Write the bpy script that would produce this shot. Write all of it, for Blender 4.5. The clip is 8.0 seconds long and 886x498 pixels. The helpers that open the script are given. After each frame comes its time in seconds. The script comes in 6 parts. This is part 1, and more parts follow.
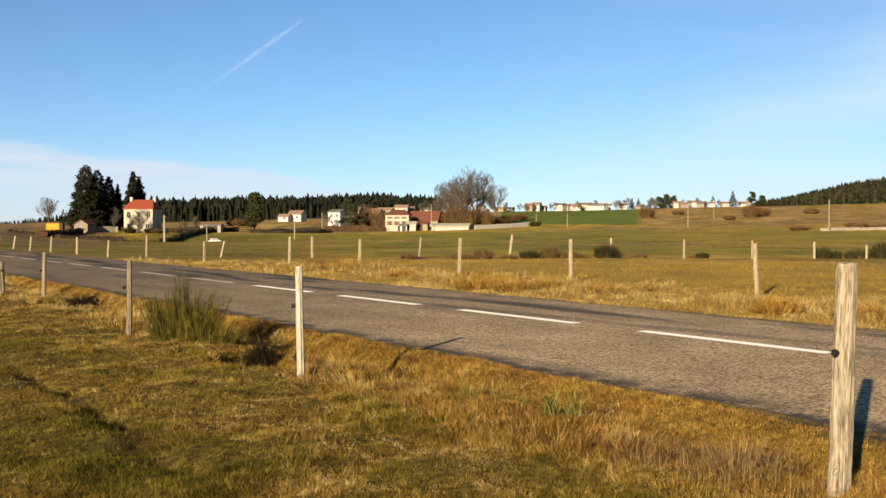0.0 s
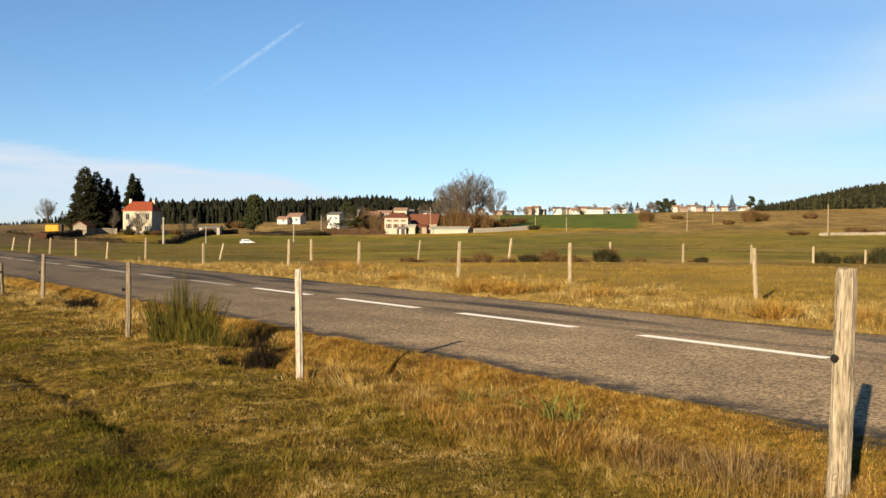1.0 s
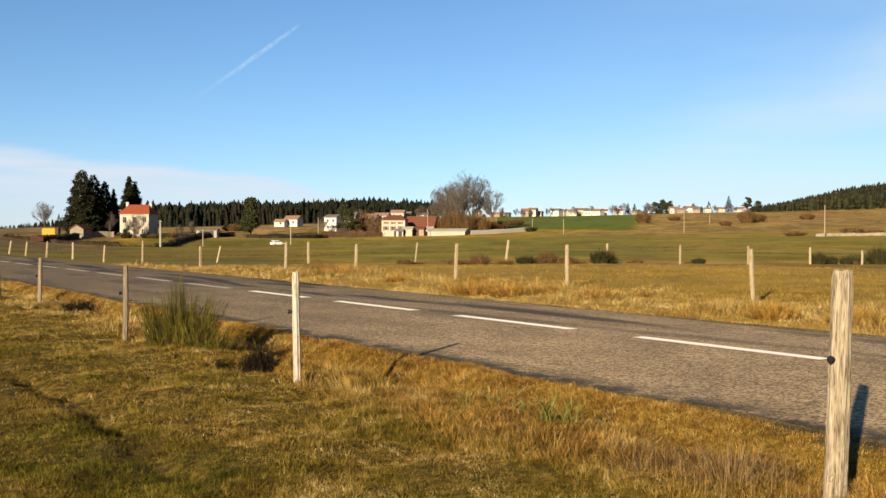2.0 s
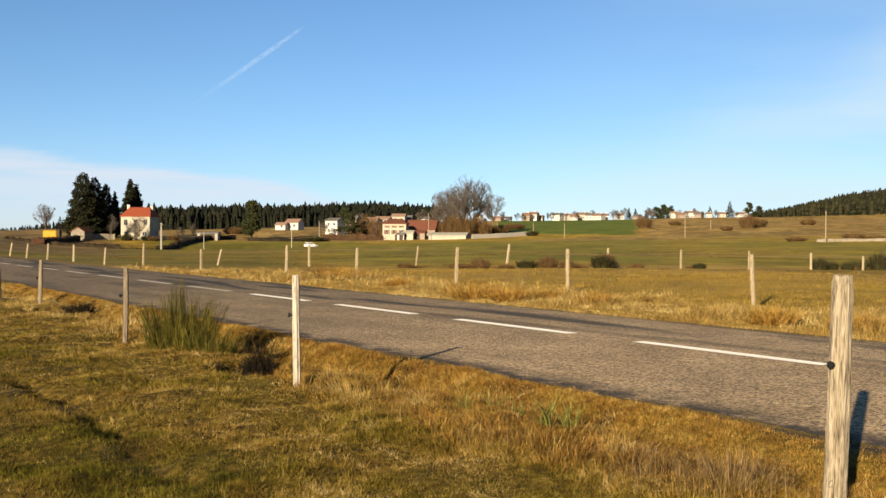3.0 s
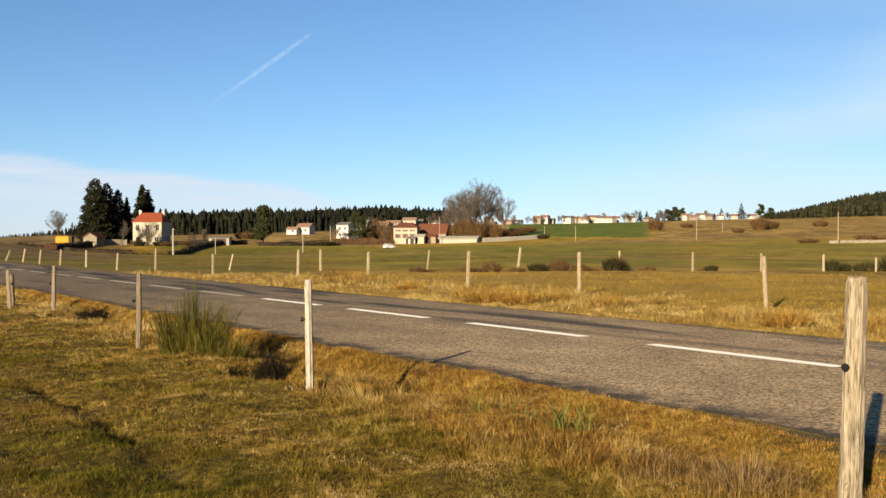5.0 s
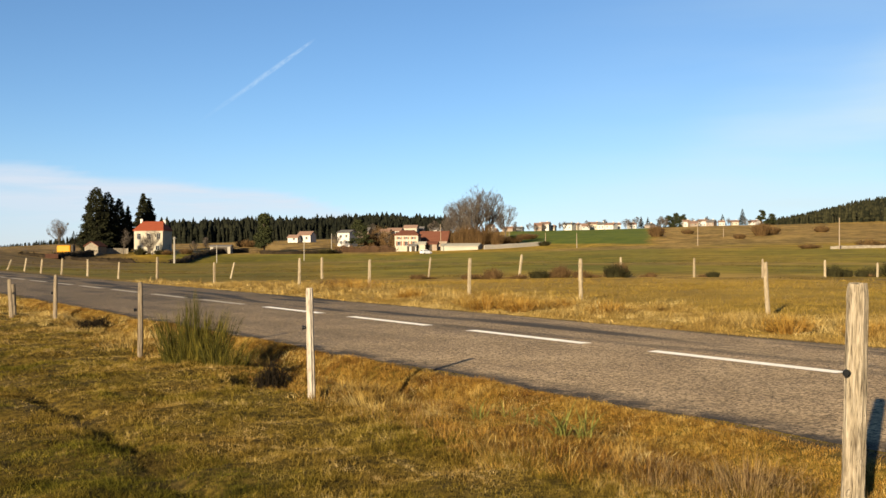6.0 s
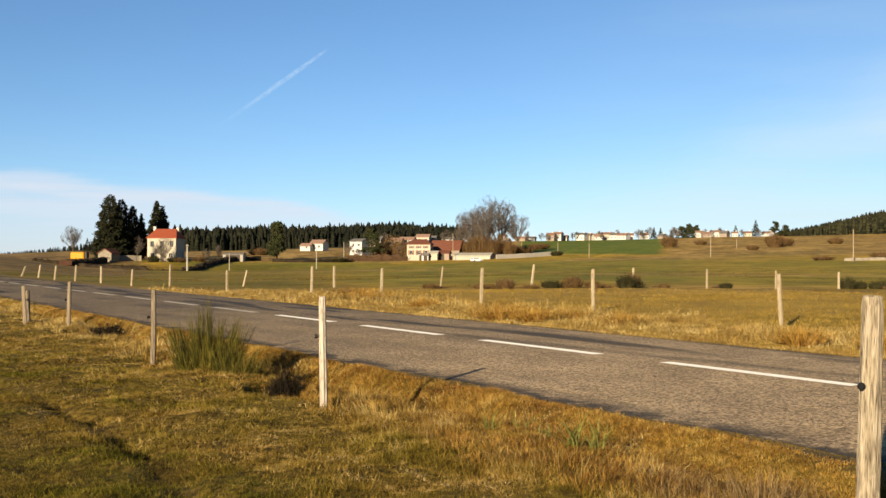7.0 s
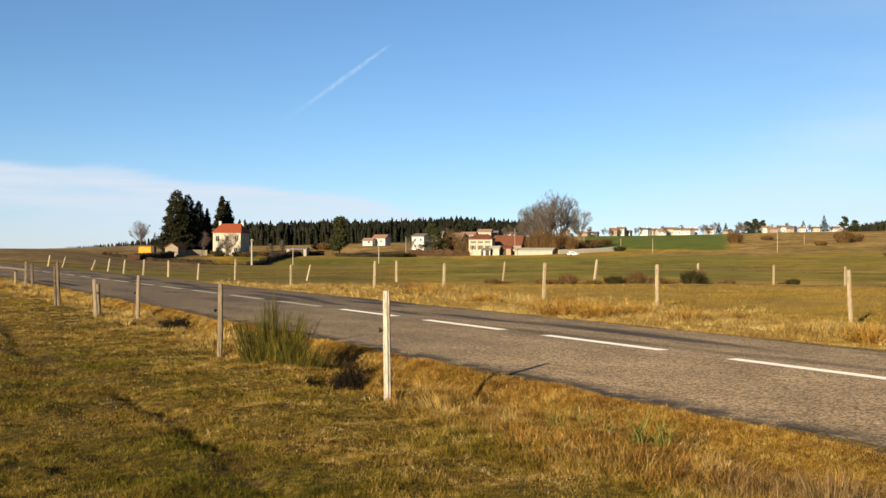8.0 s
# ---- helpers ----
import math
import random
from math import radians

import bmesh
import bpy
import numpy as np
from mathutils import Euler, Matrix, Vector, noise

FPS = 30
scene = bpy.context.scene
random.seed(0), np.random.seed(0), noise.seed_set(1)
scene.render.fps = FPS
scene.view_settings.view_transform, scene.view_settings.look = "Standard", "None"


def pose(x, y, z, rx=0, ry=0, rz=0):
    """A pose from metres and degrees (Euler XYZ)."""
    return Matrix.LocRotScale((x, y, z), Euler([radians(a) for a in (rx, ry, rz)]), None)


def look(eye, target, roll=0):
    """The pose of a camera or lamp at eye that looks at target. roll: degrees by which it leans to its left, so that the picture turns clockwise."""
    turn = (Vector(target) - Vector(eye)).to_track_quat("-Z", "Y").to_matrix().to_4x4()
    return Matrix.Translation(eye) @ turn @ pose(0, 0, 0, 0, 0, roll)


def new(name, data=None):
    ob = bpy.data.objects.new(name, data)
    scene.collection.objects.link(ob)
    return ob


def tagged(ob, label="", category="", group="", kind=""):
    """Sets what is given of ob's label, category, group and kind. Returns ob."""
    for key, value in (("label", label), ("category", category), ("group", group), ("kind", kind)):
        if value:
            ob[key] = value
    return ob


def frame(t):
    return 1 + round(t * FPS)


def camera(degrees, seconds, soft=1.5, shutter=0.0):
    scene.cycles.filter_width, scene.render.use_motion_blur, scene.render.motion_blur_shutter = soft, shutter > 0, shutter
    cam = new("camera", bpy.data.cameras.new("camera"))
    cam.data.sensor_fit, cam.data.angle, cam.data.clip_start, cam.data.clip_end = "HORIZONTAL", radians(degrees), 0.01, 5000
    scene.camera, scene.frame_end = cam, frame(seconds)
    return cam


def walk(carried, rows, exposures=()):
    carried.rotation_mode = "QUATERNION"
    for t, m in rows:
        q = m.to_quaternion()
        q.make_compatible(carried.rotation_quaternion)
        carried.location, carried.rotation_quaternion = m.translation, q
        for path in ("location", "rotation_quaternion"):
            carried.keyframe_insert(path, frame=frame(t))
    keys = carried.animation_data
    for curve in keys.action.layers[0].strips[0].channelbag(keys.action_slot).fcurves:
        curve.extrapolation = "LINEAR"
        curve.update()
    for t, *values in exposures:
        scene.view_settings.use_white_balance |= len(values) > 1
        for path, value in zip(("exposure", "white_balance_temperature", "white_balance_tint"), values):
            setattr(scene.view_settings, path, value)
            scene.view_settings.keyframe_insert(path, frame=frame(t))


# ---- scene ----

# camera and its walk: held in the hand, then panned to the left
cam = camera(45.0, 8.0)
PATH = [  # seconds, place, tilt, lean, turn
    (0.0, 0.000, 0.000, 1.450, 88.750, 0.000, 0.000),
    (0.5, -0.003, -0.004, 1.452, 88.737, -0.261, -0.100),
    (1.0, -0.005, -0.002, 1.453, 88.918, -0.242, -0.048),
    (1.5, -0.005, -0.009, 1.458, 88.934, 0.039, -0.219),
    (3.0, 0.002, -0.006, 1.456, 89.238, -0.293, -0.151),
    (3.5, -0.005, -0.004, 1.455, 89.040, -0.226, -0.136),
    (4.0, -0.006, -0.007, 1.456, 89.087, -0.271, 0.035),
    (4.5, -0.007, -0.009, 1.457, 89.259, -0.172, 0.296),
    (6.0, -0.005, -0.021, 1.461, 89.825, 0.297, 0.499),
    (6.5, -0.007, -0.017, 1.461, 90.119, 0.057, 0.669),
    (7.0, -0.013, -0.026, 1.464, 90.323, -0.078, 1.151),
    (7.5, -0.023, -0.024, 1.459, 90.084, 0.031, 2.603),
    (8.0, -0.031, -0.033, 1.461, 90.045, -0.195, 4.459),
]
walk(cam, [(t, pose(x, y, z, tilt, lean, turn)) for t, x, y, z, tilt, lean, turn in PATH],
     [(0.0, 1.47), (8.0, 1.47)])

# world and sun: low winter sun behind the camera, to its left
SUN_UP, SUN_WAY = 14.5, 23.0   # elevation, and the way the shadows fall, clockwise from +y
world = bpy.data.worlds.new("sky")
scene.world = world
world.use_nodes = True
wn = world.node_tree
sky = wn.nodes.new("ShaderNodeTexSky")
sky.sky_type, sky.sun_disc = "NISHITA", False
sky.sun_elevation, sky.sun_rotation = radians(SUN_UP), radians(SUN_WAY + 180)
sky.air_density, sky.dust_density, sky.ozone_density, sky.altitude = 1.0, 0.05, 2.5, 1000
wn.nodes["Background"].inputs["Strength"].default_value = 0.0485
tint = wn.nodes.new("ShaderNodeMix")
tint.data_type, tint.blend_type = "RGBA", "MULTIPLY"
tint.inputs["Factor"].default_value, tint.inputs[7].default_value = 1.0, (0.64, 0.784, 0.952, 1)
wn.links.new(sky.outputs["Color"], tint.inputs[6])
# blue lifted towards the green channel: a bluer horizon
split, join, lift, blue = (wn.nodes.new(k) for k in ("ShaderNodeSeparateColor", "ShaderNodeCombineColor", "ShaderNodeMath", "ShaderNodeMath"))
lift.operation, blue.operation = "MULTIPLY", "MULTIPLY_ADD"
wn.links.new(tint.outputs[2], split.inputs[0])
wn.links.new(split.outputs[1], lift.inputs[0])
lift.inputs[1].default_value = 0.405
wn.links.new(split.outputs[2], blue.inputs[0])
blue.inputs[1].default_value = 0.78
wn.links.new(lift.outputs[0], blue.inputs[2])
for i, out in enumerate((split.outputs[0], split.outputs[1], blue.outputs[0])):
    wn.links.new(out, join.inputs[i])
wn.links.new(join.outputs[0], wn.nodes["Background"].inputs["Color"])
sun = new("sun", bpy.data.lights.new("sun", "SUN"))
sun.data.energy, sun.data.angle, sun.data.color = 5.0, radians(0.53), (1.0, 0.825, 0.58)
a, e = radians(SUN_WAY), radians(SUN_UP)
sun.matrix_world = look((0, 0, 60), (60 * math.sin(a) * math.cos(e), 60 * math.cos(a) * math.cos(e), 60 - 60 * math.sin(e)))

# ---- materials ----
MATS = {}
TONE = 0.625   # all base colours but the road paint's lie this much below the sunlit swatches


def toned(c):
    return tuple(v * TONE for v in c)


def mat(name, c1, c2, scale=4.0, rough=0.85, bump=0.3, fine=60.0, metal=0.0, island=0.0, obj=0.0, spec=0.12, stretch=(1, 1, 1), c3=None):
    """Two colours mixed by noise at two scales, with fine bump; island and obj add variation per loose piece and per object."""
    if name in MATS:
        return MATS[name]
    if name != "road_paint":
        c1, c2, c3 = toned(c1), toned(c2), toned(c3) if c3 else None
    m = bpy.data.materials.new(name)
    m.use_nodes = True
    nt = m.node_tree
    b = nt.nodes["Principled BSDF"]
    tc = nt.nodes.new("ShaderNodeTexCoord")
    mp = nt.nodes.new("ShaderNodeMapping")
    mp.inputs["Scale"].default_value = stretch
    nt.links.new(tc.outputs["Object"], mp.inputs["Vector"])
    n1, n2 = nt.nodes.new("ShaderNodeTexNoise"), nt.nodes.new("ShaderNodeTexNoise")
    for n, s in ((n1, scale), (n2, fine)):
        n.inputs["Scale"].default_value, n.inputs["Detail"].default_value = s, 6
        nt.links.new(mp.outputs["Vector"], n.inputs["Vector"])
    add = nt.nodes.new("ShaderNodeMath")
    add.operation = "MULTIPLY_ADD"
    nt.links.new(n2.outputs["Fac"], add.inputs[0])
    add.inputs[1].default_value = 0.6
    nt.links.new(n1.outputs["Fac"], add.inputs[2])
    last = add
    for on, kind, out in ((island, "ShaderNodeNewGeometry", "Random Per Island"), (obj, "ShaderNodeObjectInfo", "Random")):
        if on:
            g = nt.nodes.new(kind)
            more = nt.nodes.new("ShaderNodeMath")
            more.operation = "MULTIPLY_ADD"
            nt.links.new(g.outputs[out], more.inputs[0])
            more.inputs[1].default_value = on
            nt.links.new(last.outputs[0], more.inputs[2])
            last = more
    ramp = nt.nodes.new("ShaderNodeValToRGB")
    top = 1.6 + island + obj
    sc = nt.nodes.new("ShaderNodeMath")
    sc.operation = "DIVIDE"
    nt.links.new(last.outputs[0], sc.inputs[0])
    sc.inputs[1].default_value = top
    nt.links.new(sc.outputs[0], ramp.inputs["Fac"])
    ramp.color_ramp.elements[0].position, ramp.color_ramp.elements[1].position = 0.34, 0.66
    ramp.color_ramp.elements[0].color, ramp.color_ramp.elements[1].color = (*c1, 1), (*c2, 1)
    if c3:
        ramp.color_ramp.elements.new(0.5).color = (*c3, 1)
    nt.links.new(ramp.outputs["Color"], b.inputs["Base Color"])
    b.inputs["Roughness"].default_value, b.inputs["Metallic"].default_value = rough, metal
    b.inputs["Specular IOR Level"].default_value = spec
    if bump:
        bp = nt.nodes.new("ShaderNodeBump")
        bp.inputs["Strength"].default_value, bp.inputs["Distance"].default_value = bump, 0.02
        nt.links.new(add.outputs[0], bp.inputs["Height"])
        nt.links.new(bp.outputs["Normal"], b.inputs["Normal"])
    MATS[name] = m
    return m


WOOD = mat("weathered_wood", (0.21, 0.155, 0.09), (0.51, 0.42, 0.27), 11, 0.85, 0.9, 40, obj=0.25, stretch=(2.6, 2.6, 0.55))
SPLIT_WOOD = mat("split_cracked_wood", (0.085, 0.062, 0.040), (0.57, 0.48, 0.35), 26, 0.88, 1.0, 75, stretch=(2.4, 2.4, 0.22), c3=(0.40, 0.325, 0.215))
BLEACHED = mat("bleached_wood", (0.19, 0.15, 0.11), (0.60, 0.52, 0.41), 9, 0.85, 0.9, 30, stretch=(3.0, 3.0, 0.6), c3=(0.48, 0.41, 0.315))
WOOD_BROWN = mat("brown_weathered_wood", (0.07, 0.05, 0.032), (0.34, 0.27, 0.18), 9, 0.85, 1.0, 30, obj=0.4, stretch=(5.0, 5.0, 0.45))
BLACK = mat("black_plastic", (0.012, 0.012, 0.012), (0.02, 0.02, 0.02), 20, 0.4, 0)
PAINT_LINE = mat("road_paint", (0.97, 0.885, 0.71), (1.0, 0.95, 0.79), 3, 0.6, 0.3, 80)
PAINT_WORN = mat("worn_road_paint", (0.50, 0.42, 0.30), (0.86, 0.76, 0.58), 5, 0.7, 0.3, 40)
CREAM = mat("cream_render", (0.43, 0.38, 0.285), (0.54, 0.48, 0.365), 0.6, 0.9, 0.15, 8)
WHITE = mat("white_render", (0.56, 0.525, 0.465), (0.68, 0.645, 0.575), 0.6, 0.9, 0.15, 8)
PINKISH = mat("pinkish_render", (0.28, 0.212, 0.155), (0.38, 0.295, 0.22), 0.6, 0.9, 0.15, 8)
STONE = mat("grey_fieldstone", (0.16, 0.13, 0.092), (0.36, 0.31, 0.23), 1.6, 0.95, 0.7, 6)
TILE_RED = mat("red_roof_tiles", (0.24, 0.052, 0.024), (0.36, 0.092, 0.042), 1.2, 0.85, 0.5, 9, stretch=(1, 3, 3))
TILE_OLD = mat("old_brown_roof_tiles", (0.13, 0.045, 0.026), (0.21, 0.085, 0.05), 1.0, 0.9, 0.5, 8, stretch=(1, 3, 3))
TILE_TERRA = mat("terracotta_roof_tiles", (0.25, 0.14, 0.095), (0.35, 0.225, 0.16), 1.0, 0.9, 0.5, 8, stretch=(1, 3, 3), obj=0.4)
SHEET = mat("pale_roof_sheet", (0.36, 0.335, 0.26), (0.47, 0.44, 0.35), 0.5, 0.7, 0.2, 5)
SLATE = mat("grey_roof_sheet", (0.12, 0.11, 0.10), (0.22, 0.20, 0.18), 0.8, 0.8, 0.3, 8)
FRAME = mat("white_window_frame", (0.60, 0.58, 0.52), (0.70, 0.68, 0.62), 3, 0.6, 0)
SHUTTER = mat("brown_shutter", (0.20, 0.08, 0.04), (0.30, 0.13, 0.07), 3, 0.7, 0.2)
GLASS = mat("dark_window_glass", (0.015, 0.018, 0.02), (0.03, 0.035, 0.04), 3, 0.08, 0, spec=0.5)
DOORWOOD = mat("dark_door_boards", (0.05, 0.04, 0.03), (0.10, 0.08, 0.06), 3, 0.8, 0.2)
RUST = mat("rust_red_boards", (0.075, 0.035, 0.02), (0.13, 0.06, 0.035), 2, 0.85, 0.3)
CONCRETE = mat("pale_concrete", (0.30, 0.27, 0.22), (0.43, 0.39, 0.32), 2, 0.9, 0.3, 20)
POLE_WOOD = mat("brown_pole_wood", (0.28, 0.21, 0.14), (0.42, 0.33, 0.23), 2, 0.9, 0.3, 20)
YELLOW = mat("yellow_paint", (0.52, 0.24, 0.010), (0.62, 0.31, 0.018), 0.7, 0.5, 0.1, 6)
CAR_WHITE = mat("white_car_paint", (0.80, 0.80, 0.80), (0.86, 0.86, 0.86), 2, 0.25, 0, spec=0.5)
TYRE = mat("black_rubber", (0.015, 0.015, 0.015), (0.03, 0.03, 0.03), 12, 0.8, 0.1)
RIM = mat("silver_rim", (0.45, 0.45, 0.46), (0.55, 0.55, 0.56), 12, 0.35, 0, metal=0.8)
LAMP_GLASS = mat("lamp_glass", (0.55, 0.55, 0.55), (0.65, 0.65, 0.65), 12, 0.15, 0)
TAIL_GLASS = mat("red_lamp_glass", (0.30, 0.01, 0.01), (0.40, 0.02, 0.02), 12, 0.2, 0)
BARK = mat("dark_bark", (0.05, 0.04, 0.03), (0.11, 0.085, 0.06), 2, 0.95, 0.6, 12)
BARE = mat("grey_bare_bark", (0.090, 0.070, 0.052), (0.19, 0.155, 0.120), 1.0, 0.95, 0.4, 10)
NEEDLES = mat("dark_conifer_needles", (0.008, 0.010, 0.004), (0.032, 0.032, 0.011), 0.6, 0.9, 0, 6, island=0.5)
WOODS = mat("far_conifer_needles", (0.005, 0.007, 0.004), (0.024, 0.025, 0.012), 0.06, 0.95, 0, 1.2, island=0.4)
PINE = mat("pine_foliage", (0.018, 0.024, 0.008), (0.06, 0.064, 0.022), 0.5, 0.9, 0, 5, island=0.6)
SCRUB = mat("brown_scrub_twigs", (0.065, 0.038, 0.014), (0.20, 0.117, 0.046), 1.5, 0.95, 0, 12, island=0.6)
DARK_SCRUB = mat("dark_broom_scrub", (0.018, 0.018, 0.006), (0.06, 0.052, 0.018), 1.5, 0.95, 0, 12, island=0.6)
# near black: dead bracken that also stands in for shade in the pit
BRACKEN_SHADE = mat("dark_bracken_shade", (0.006, 0.005, 0.003), (0.03, 0.02, 0.009), 2.0, 0.95, 0, 20, island=0.5)
BROOM = mat("green_broom_stems", (0.026, 0.025, 0.003), (0.18, 0.140, 0.018), 2.0, 0.85, 0, 20, island=0.8, c3=(0.068, 0.062, 0.007))
RUSH = mat("green_rush_leaves", (0.10, 0.105, 0.015), (0.38, 0.36, 0.10), 2.0, 0.8, 0, 20, island=0.8)


def two_grass(name, dark, dry, scale, lo, hi, fine=5.0, island=0.55):
    """Grass of two sorts in patches: each sort a pair of colours that blades and fine noise choose between."""
    m = mat(name, dark[0], dark[1], scale * 3, 0.9, 0, fine, island=island, spec=0.15)
    nt = m.node_tree
    b = nt.nodes["Principled BSDF"]
    first = b.inputs["Base Color"].links[0].from_node
    second = nt.nodes.new("ShaderNodeValToRGB")
    for k in (0, 1):
        second.color_ramp.elements[k].position = first.color_ramp.elements[k].position
        second.color_ramp.elements[k].color = (*toned(dry[k]), 1)
    nt.links.new(first.inputs["Fac"].links[0].from_socket, second.inputs["Fac"])
    tc, no, r = nt.nodes.new("ShaderNodeTexCoord"), nt.nodes.new("ShaderNodeTexNoise"), nt.nodes.new("ShaderNodeMapRange")
    no.inputs["Scale"].default_value, no.inputs["Detail"].default_value, no.inputs["Roughness"].default_value = scale, 5, 0.65
    nt.links.new(tc.outputs["Object"], no.inputs["Vector"])
    r.inputs["From Min"].default_value, r.inputs["From Max"].default_value = lo, hi
    nt.links.new(no.outputs["Fac"], r.inputs["Value"])
    mix = nt.nodes.new("ShaderNodeMix")
    mix.data_type = "RGBA"
    nt.links.new(r.outputs[0], mix.inputs["Factor"])
    nt.links.new(first.outputs["Color"], mix.inputs[6])
    nt.links.new(second.outputs["Color"], mix.inputs[7])
    nt.links.new(mix.outputs[2], b.inputs["Base Color"])
    return m


def turf(name, palette, patches, island=0.26, sizes=(7.0, 1.6, 0.7)):
    """Rough turf: a palette from dark to pale, chosen by tufts, by hand-wide patches and by each blade; patches names a second palette."""
    m = bpy.data.materials.new(name)
    m.use_nodes = True
    nt = m.node_tree
    b = nt.nodes["Principled BSDF"]
    tc = nt.nodes.new("ShaderNodeTexCoord")

    def stretched(scale, lo, hi, top, detail=4):
        n, r = nt.nodes.new("ShaderNodeTexNoise"), nt.nodes.new("ShaderNodeMapRange")
        n.inputs["Scale"].default_value, n.inputs["Detail"].default_value = scale, detail
        nt.links.new(tc.outputs["Object"], n.inputs["Vector"])
        r.inputs["From Min"].default_value, r.inputs["From Max"].default_value, r.inputs["To Max"].default_value = lo, hi, top
        nt.links.new(n.outputs["Fac"], r.inputs["Value"])
        return r.outputs[0]

    def plus(a_, b_):
        q = nt.nodes.new("ShaderNodeMath")
        nt.links.new(a_, q.inputs[0])
        nt.links.new(b_, q.inputs[1])
        return q.outputs[0]
    geo, one = nt.nodes.new("ShaderNodeNewGeometry"), nt.nodes.new("ShaderNodeMath")
    one.operation = "MULTIPLY"
    nt.links.new(geo.outputs["Random Per Island"], one.inputs[0])
    one.inputs[1].default_value = island
    fac = plus(plus(stretched(sizes[0], 0.32, 0.68, 0.46), stretched(sizes[1], 0.36, 0.64, 0.28)), one.outputs[0])

    def ramp_of(colours):
        r = nt.nodes.new("ShaderNodeValToRGB")
        el = r.color_ramp.elements
        el[0].position, el[1].position = 0.10, 0.92
        el[0].color, el[1].color = (*toned(colours[0]), 1), (*toned(colours[-1]), 1)
        for k in range(1, len(colours) - 1):
            el.new(0.10 + 0.82 * k / (len(colours) - 1)).color = (*toned(colours[k]), 1)
        nt.links.new(fac, r.inputs["Fac"])
        return r.outputs["Color"]
    mix = nt.nodes.new("ShaderNodeMix")
    mix.data_type = "RGBA"
    nt.links.new(stretched(sizes[2], 0.42, 0.60, 1.0, 6), mix.inputs["Factor"])
    nt.links.new(ramp_of(palette), mix.inputs[6])
    nt.links.new(ramp_of(patches), mix.inputs[7])
    nt.links.new(mix.outputs[2], b.inputs["Base Color"])
    b.inputs["Roughness"].default_value, b.inputs["Specular IOR Level"].default_value = 0.9, 0.12
    return m


# fine noise also puts the tussocks' light and dark sides into the colour
TURF = turf("mixed_turf_blades", ((0.026, 0.019, 0.002), (0.105, 0.078, 0.005), (0.235, 0.163, 0.022), (0.50, 0.365, 0.14)),
            ((0.045, 0.024, 0.004), (0.150, 0.090, 0.010), (0.30, 0.195, 0.044), (0.60, 0.435, 0.20)), 0.28, (12.0, 2.3, 0.7))
TRACK_TURF = turf("green_track_blades", ((0.014, 0.013, 0.001), (0.050, 0.047, 0.002), (0.115, 0.098, 0.006), (0.26, 0.19, 0.026)),
                  ((0.030, 0.018, 0.003), (0.095, 0.058, 0.006), (0.19, 0.125, 0.016), (0.37, 0.25, 0.065)), 0.28, (12.0, 2.3, 0.7))
# trodden grass, with the shadows in the ruts put into its colour
RUT_TURF = turf("trodden_shaded_blades", ((0.012, 0.009, 0.002), (0.040, 0.028, 0.004), (0.095, 0.065, 0.010), (0.20, 0.135, 0.030)),
                ((0.016, 0.009, 0.003), (0.050, 0.030, 0.006), (0.11, 0.068, 0.014), (0.22, 0.145, 0.040)), 0.28, (12.0, 2.3, 0.7))
BANK = turf("rusty_bank_grass", ((0.075, 0.034, 0.006), (0.24, 0.125, 0.018), (0.40, 0.235, 0.042), (0.62, 0.425, 0.125)),
            ((0.060, 0.027, 0.006), (0.20, 0.094, 0.016), (0.35, 0.185, 0.032), (0.56, 0.35, 0.10)), 0.3, (9.0, 2.0, 0.8))
PASTURE = two_grass("pasture_blades", ((0.10, 0.066, 0.008), (0.30, 0.195, 0.030)), ((0.14, 0.086, 0.013), (0.40, 0.26, 0.055)), 0.35, 0.36, 0.60)
OLIVE = two_grass("olive_tussock_blades", ((0.042, 0.034, 0.004), (0.110, 0.080, 0.009)), ((0.060, 0.040, 0.005), (0.150, 0.098, 0.016)), 0.12, 0.40, 0.60)
VERGE = turf("pale_dry_verge_grass", ((0.16, 0.098, 0.022), (0.36, 0.235, 0.060), (0.54, 0.385, 0.125), (0.76, 0.59, 0.26)),
             ((0.12, 0.062, 0.012), (0.28, 0.165, 0.035), (0.44, 0.285, 0.075), (0.66, 0.47, 0.16)), 0.32, (3.2, 0.8, 0.45))
DRYSTEM = mat("brown_dry_stems", (0.07, 0.036, 0.014), (0.36, 0.24, 0.10), 0.8, 0.9, 0, 5, island=0.8)


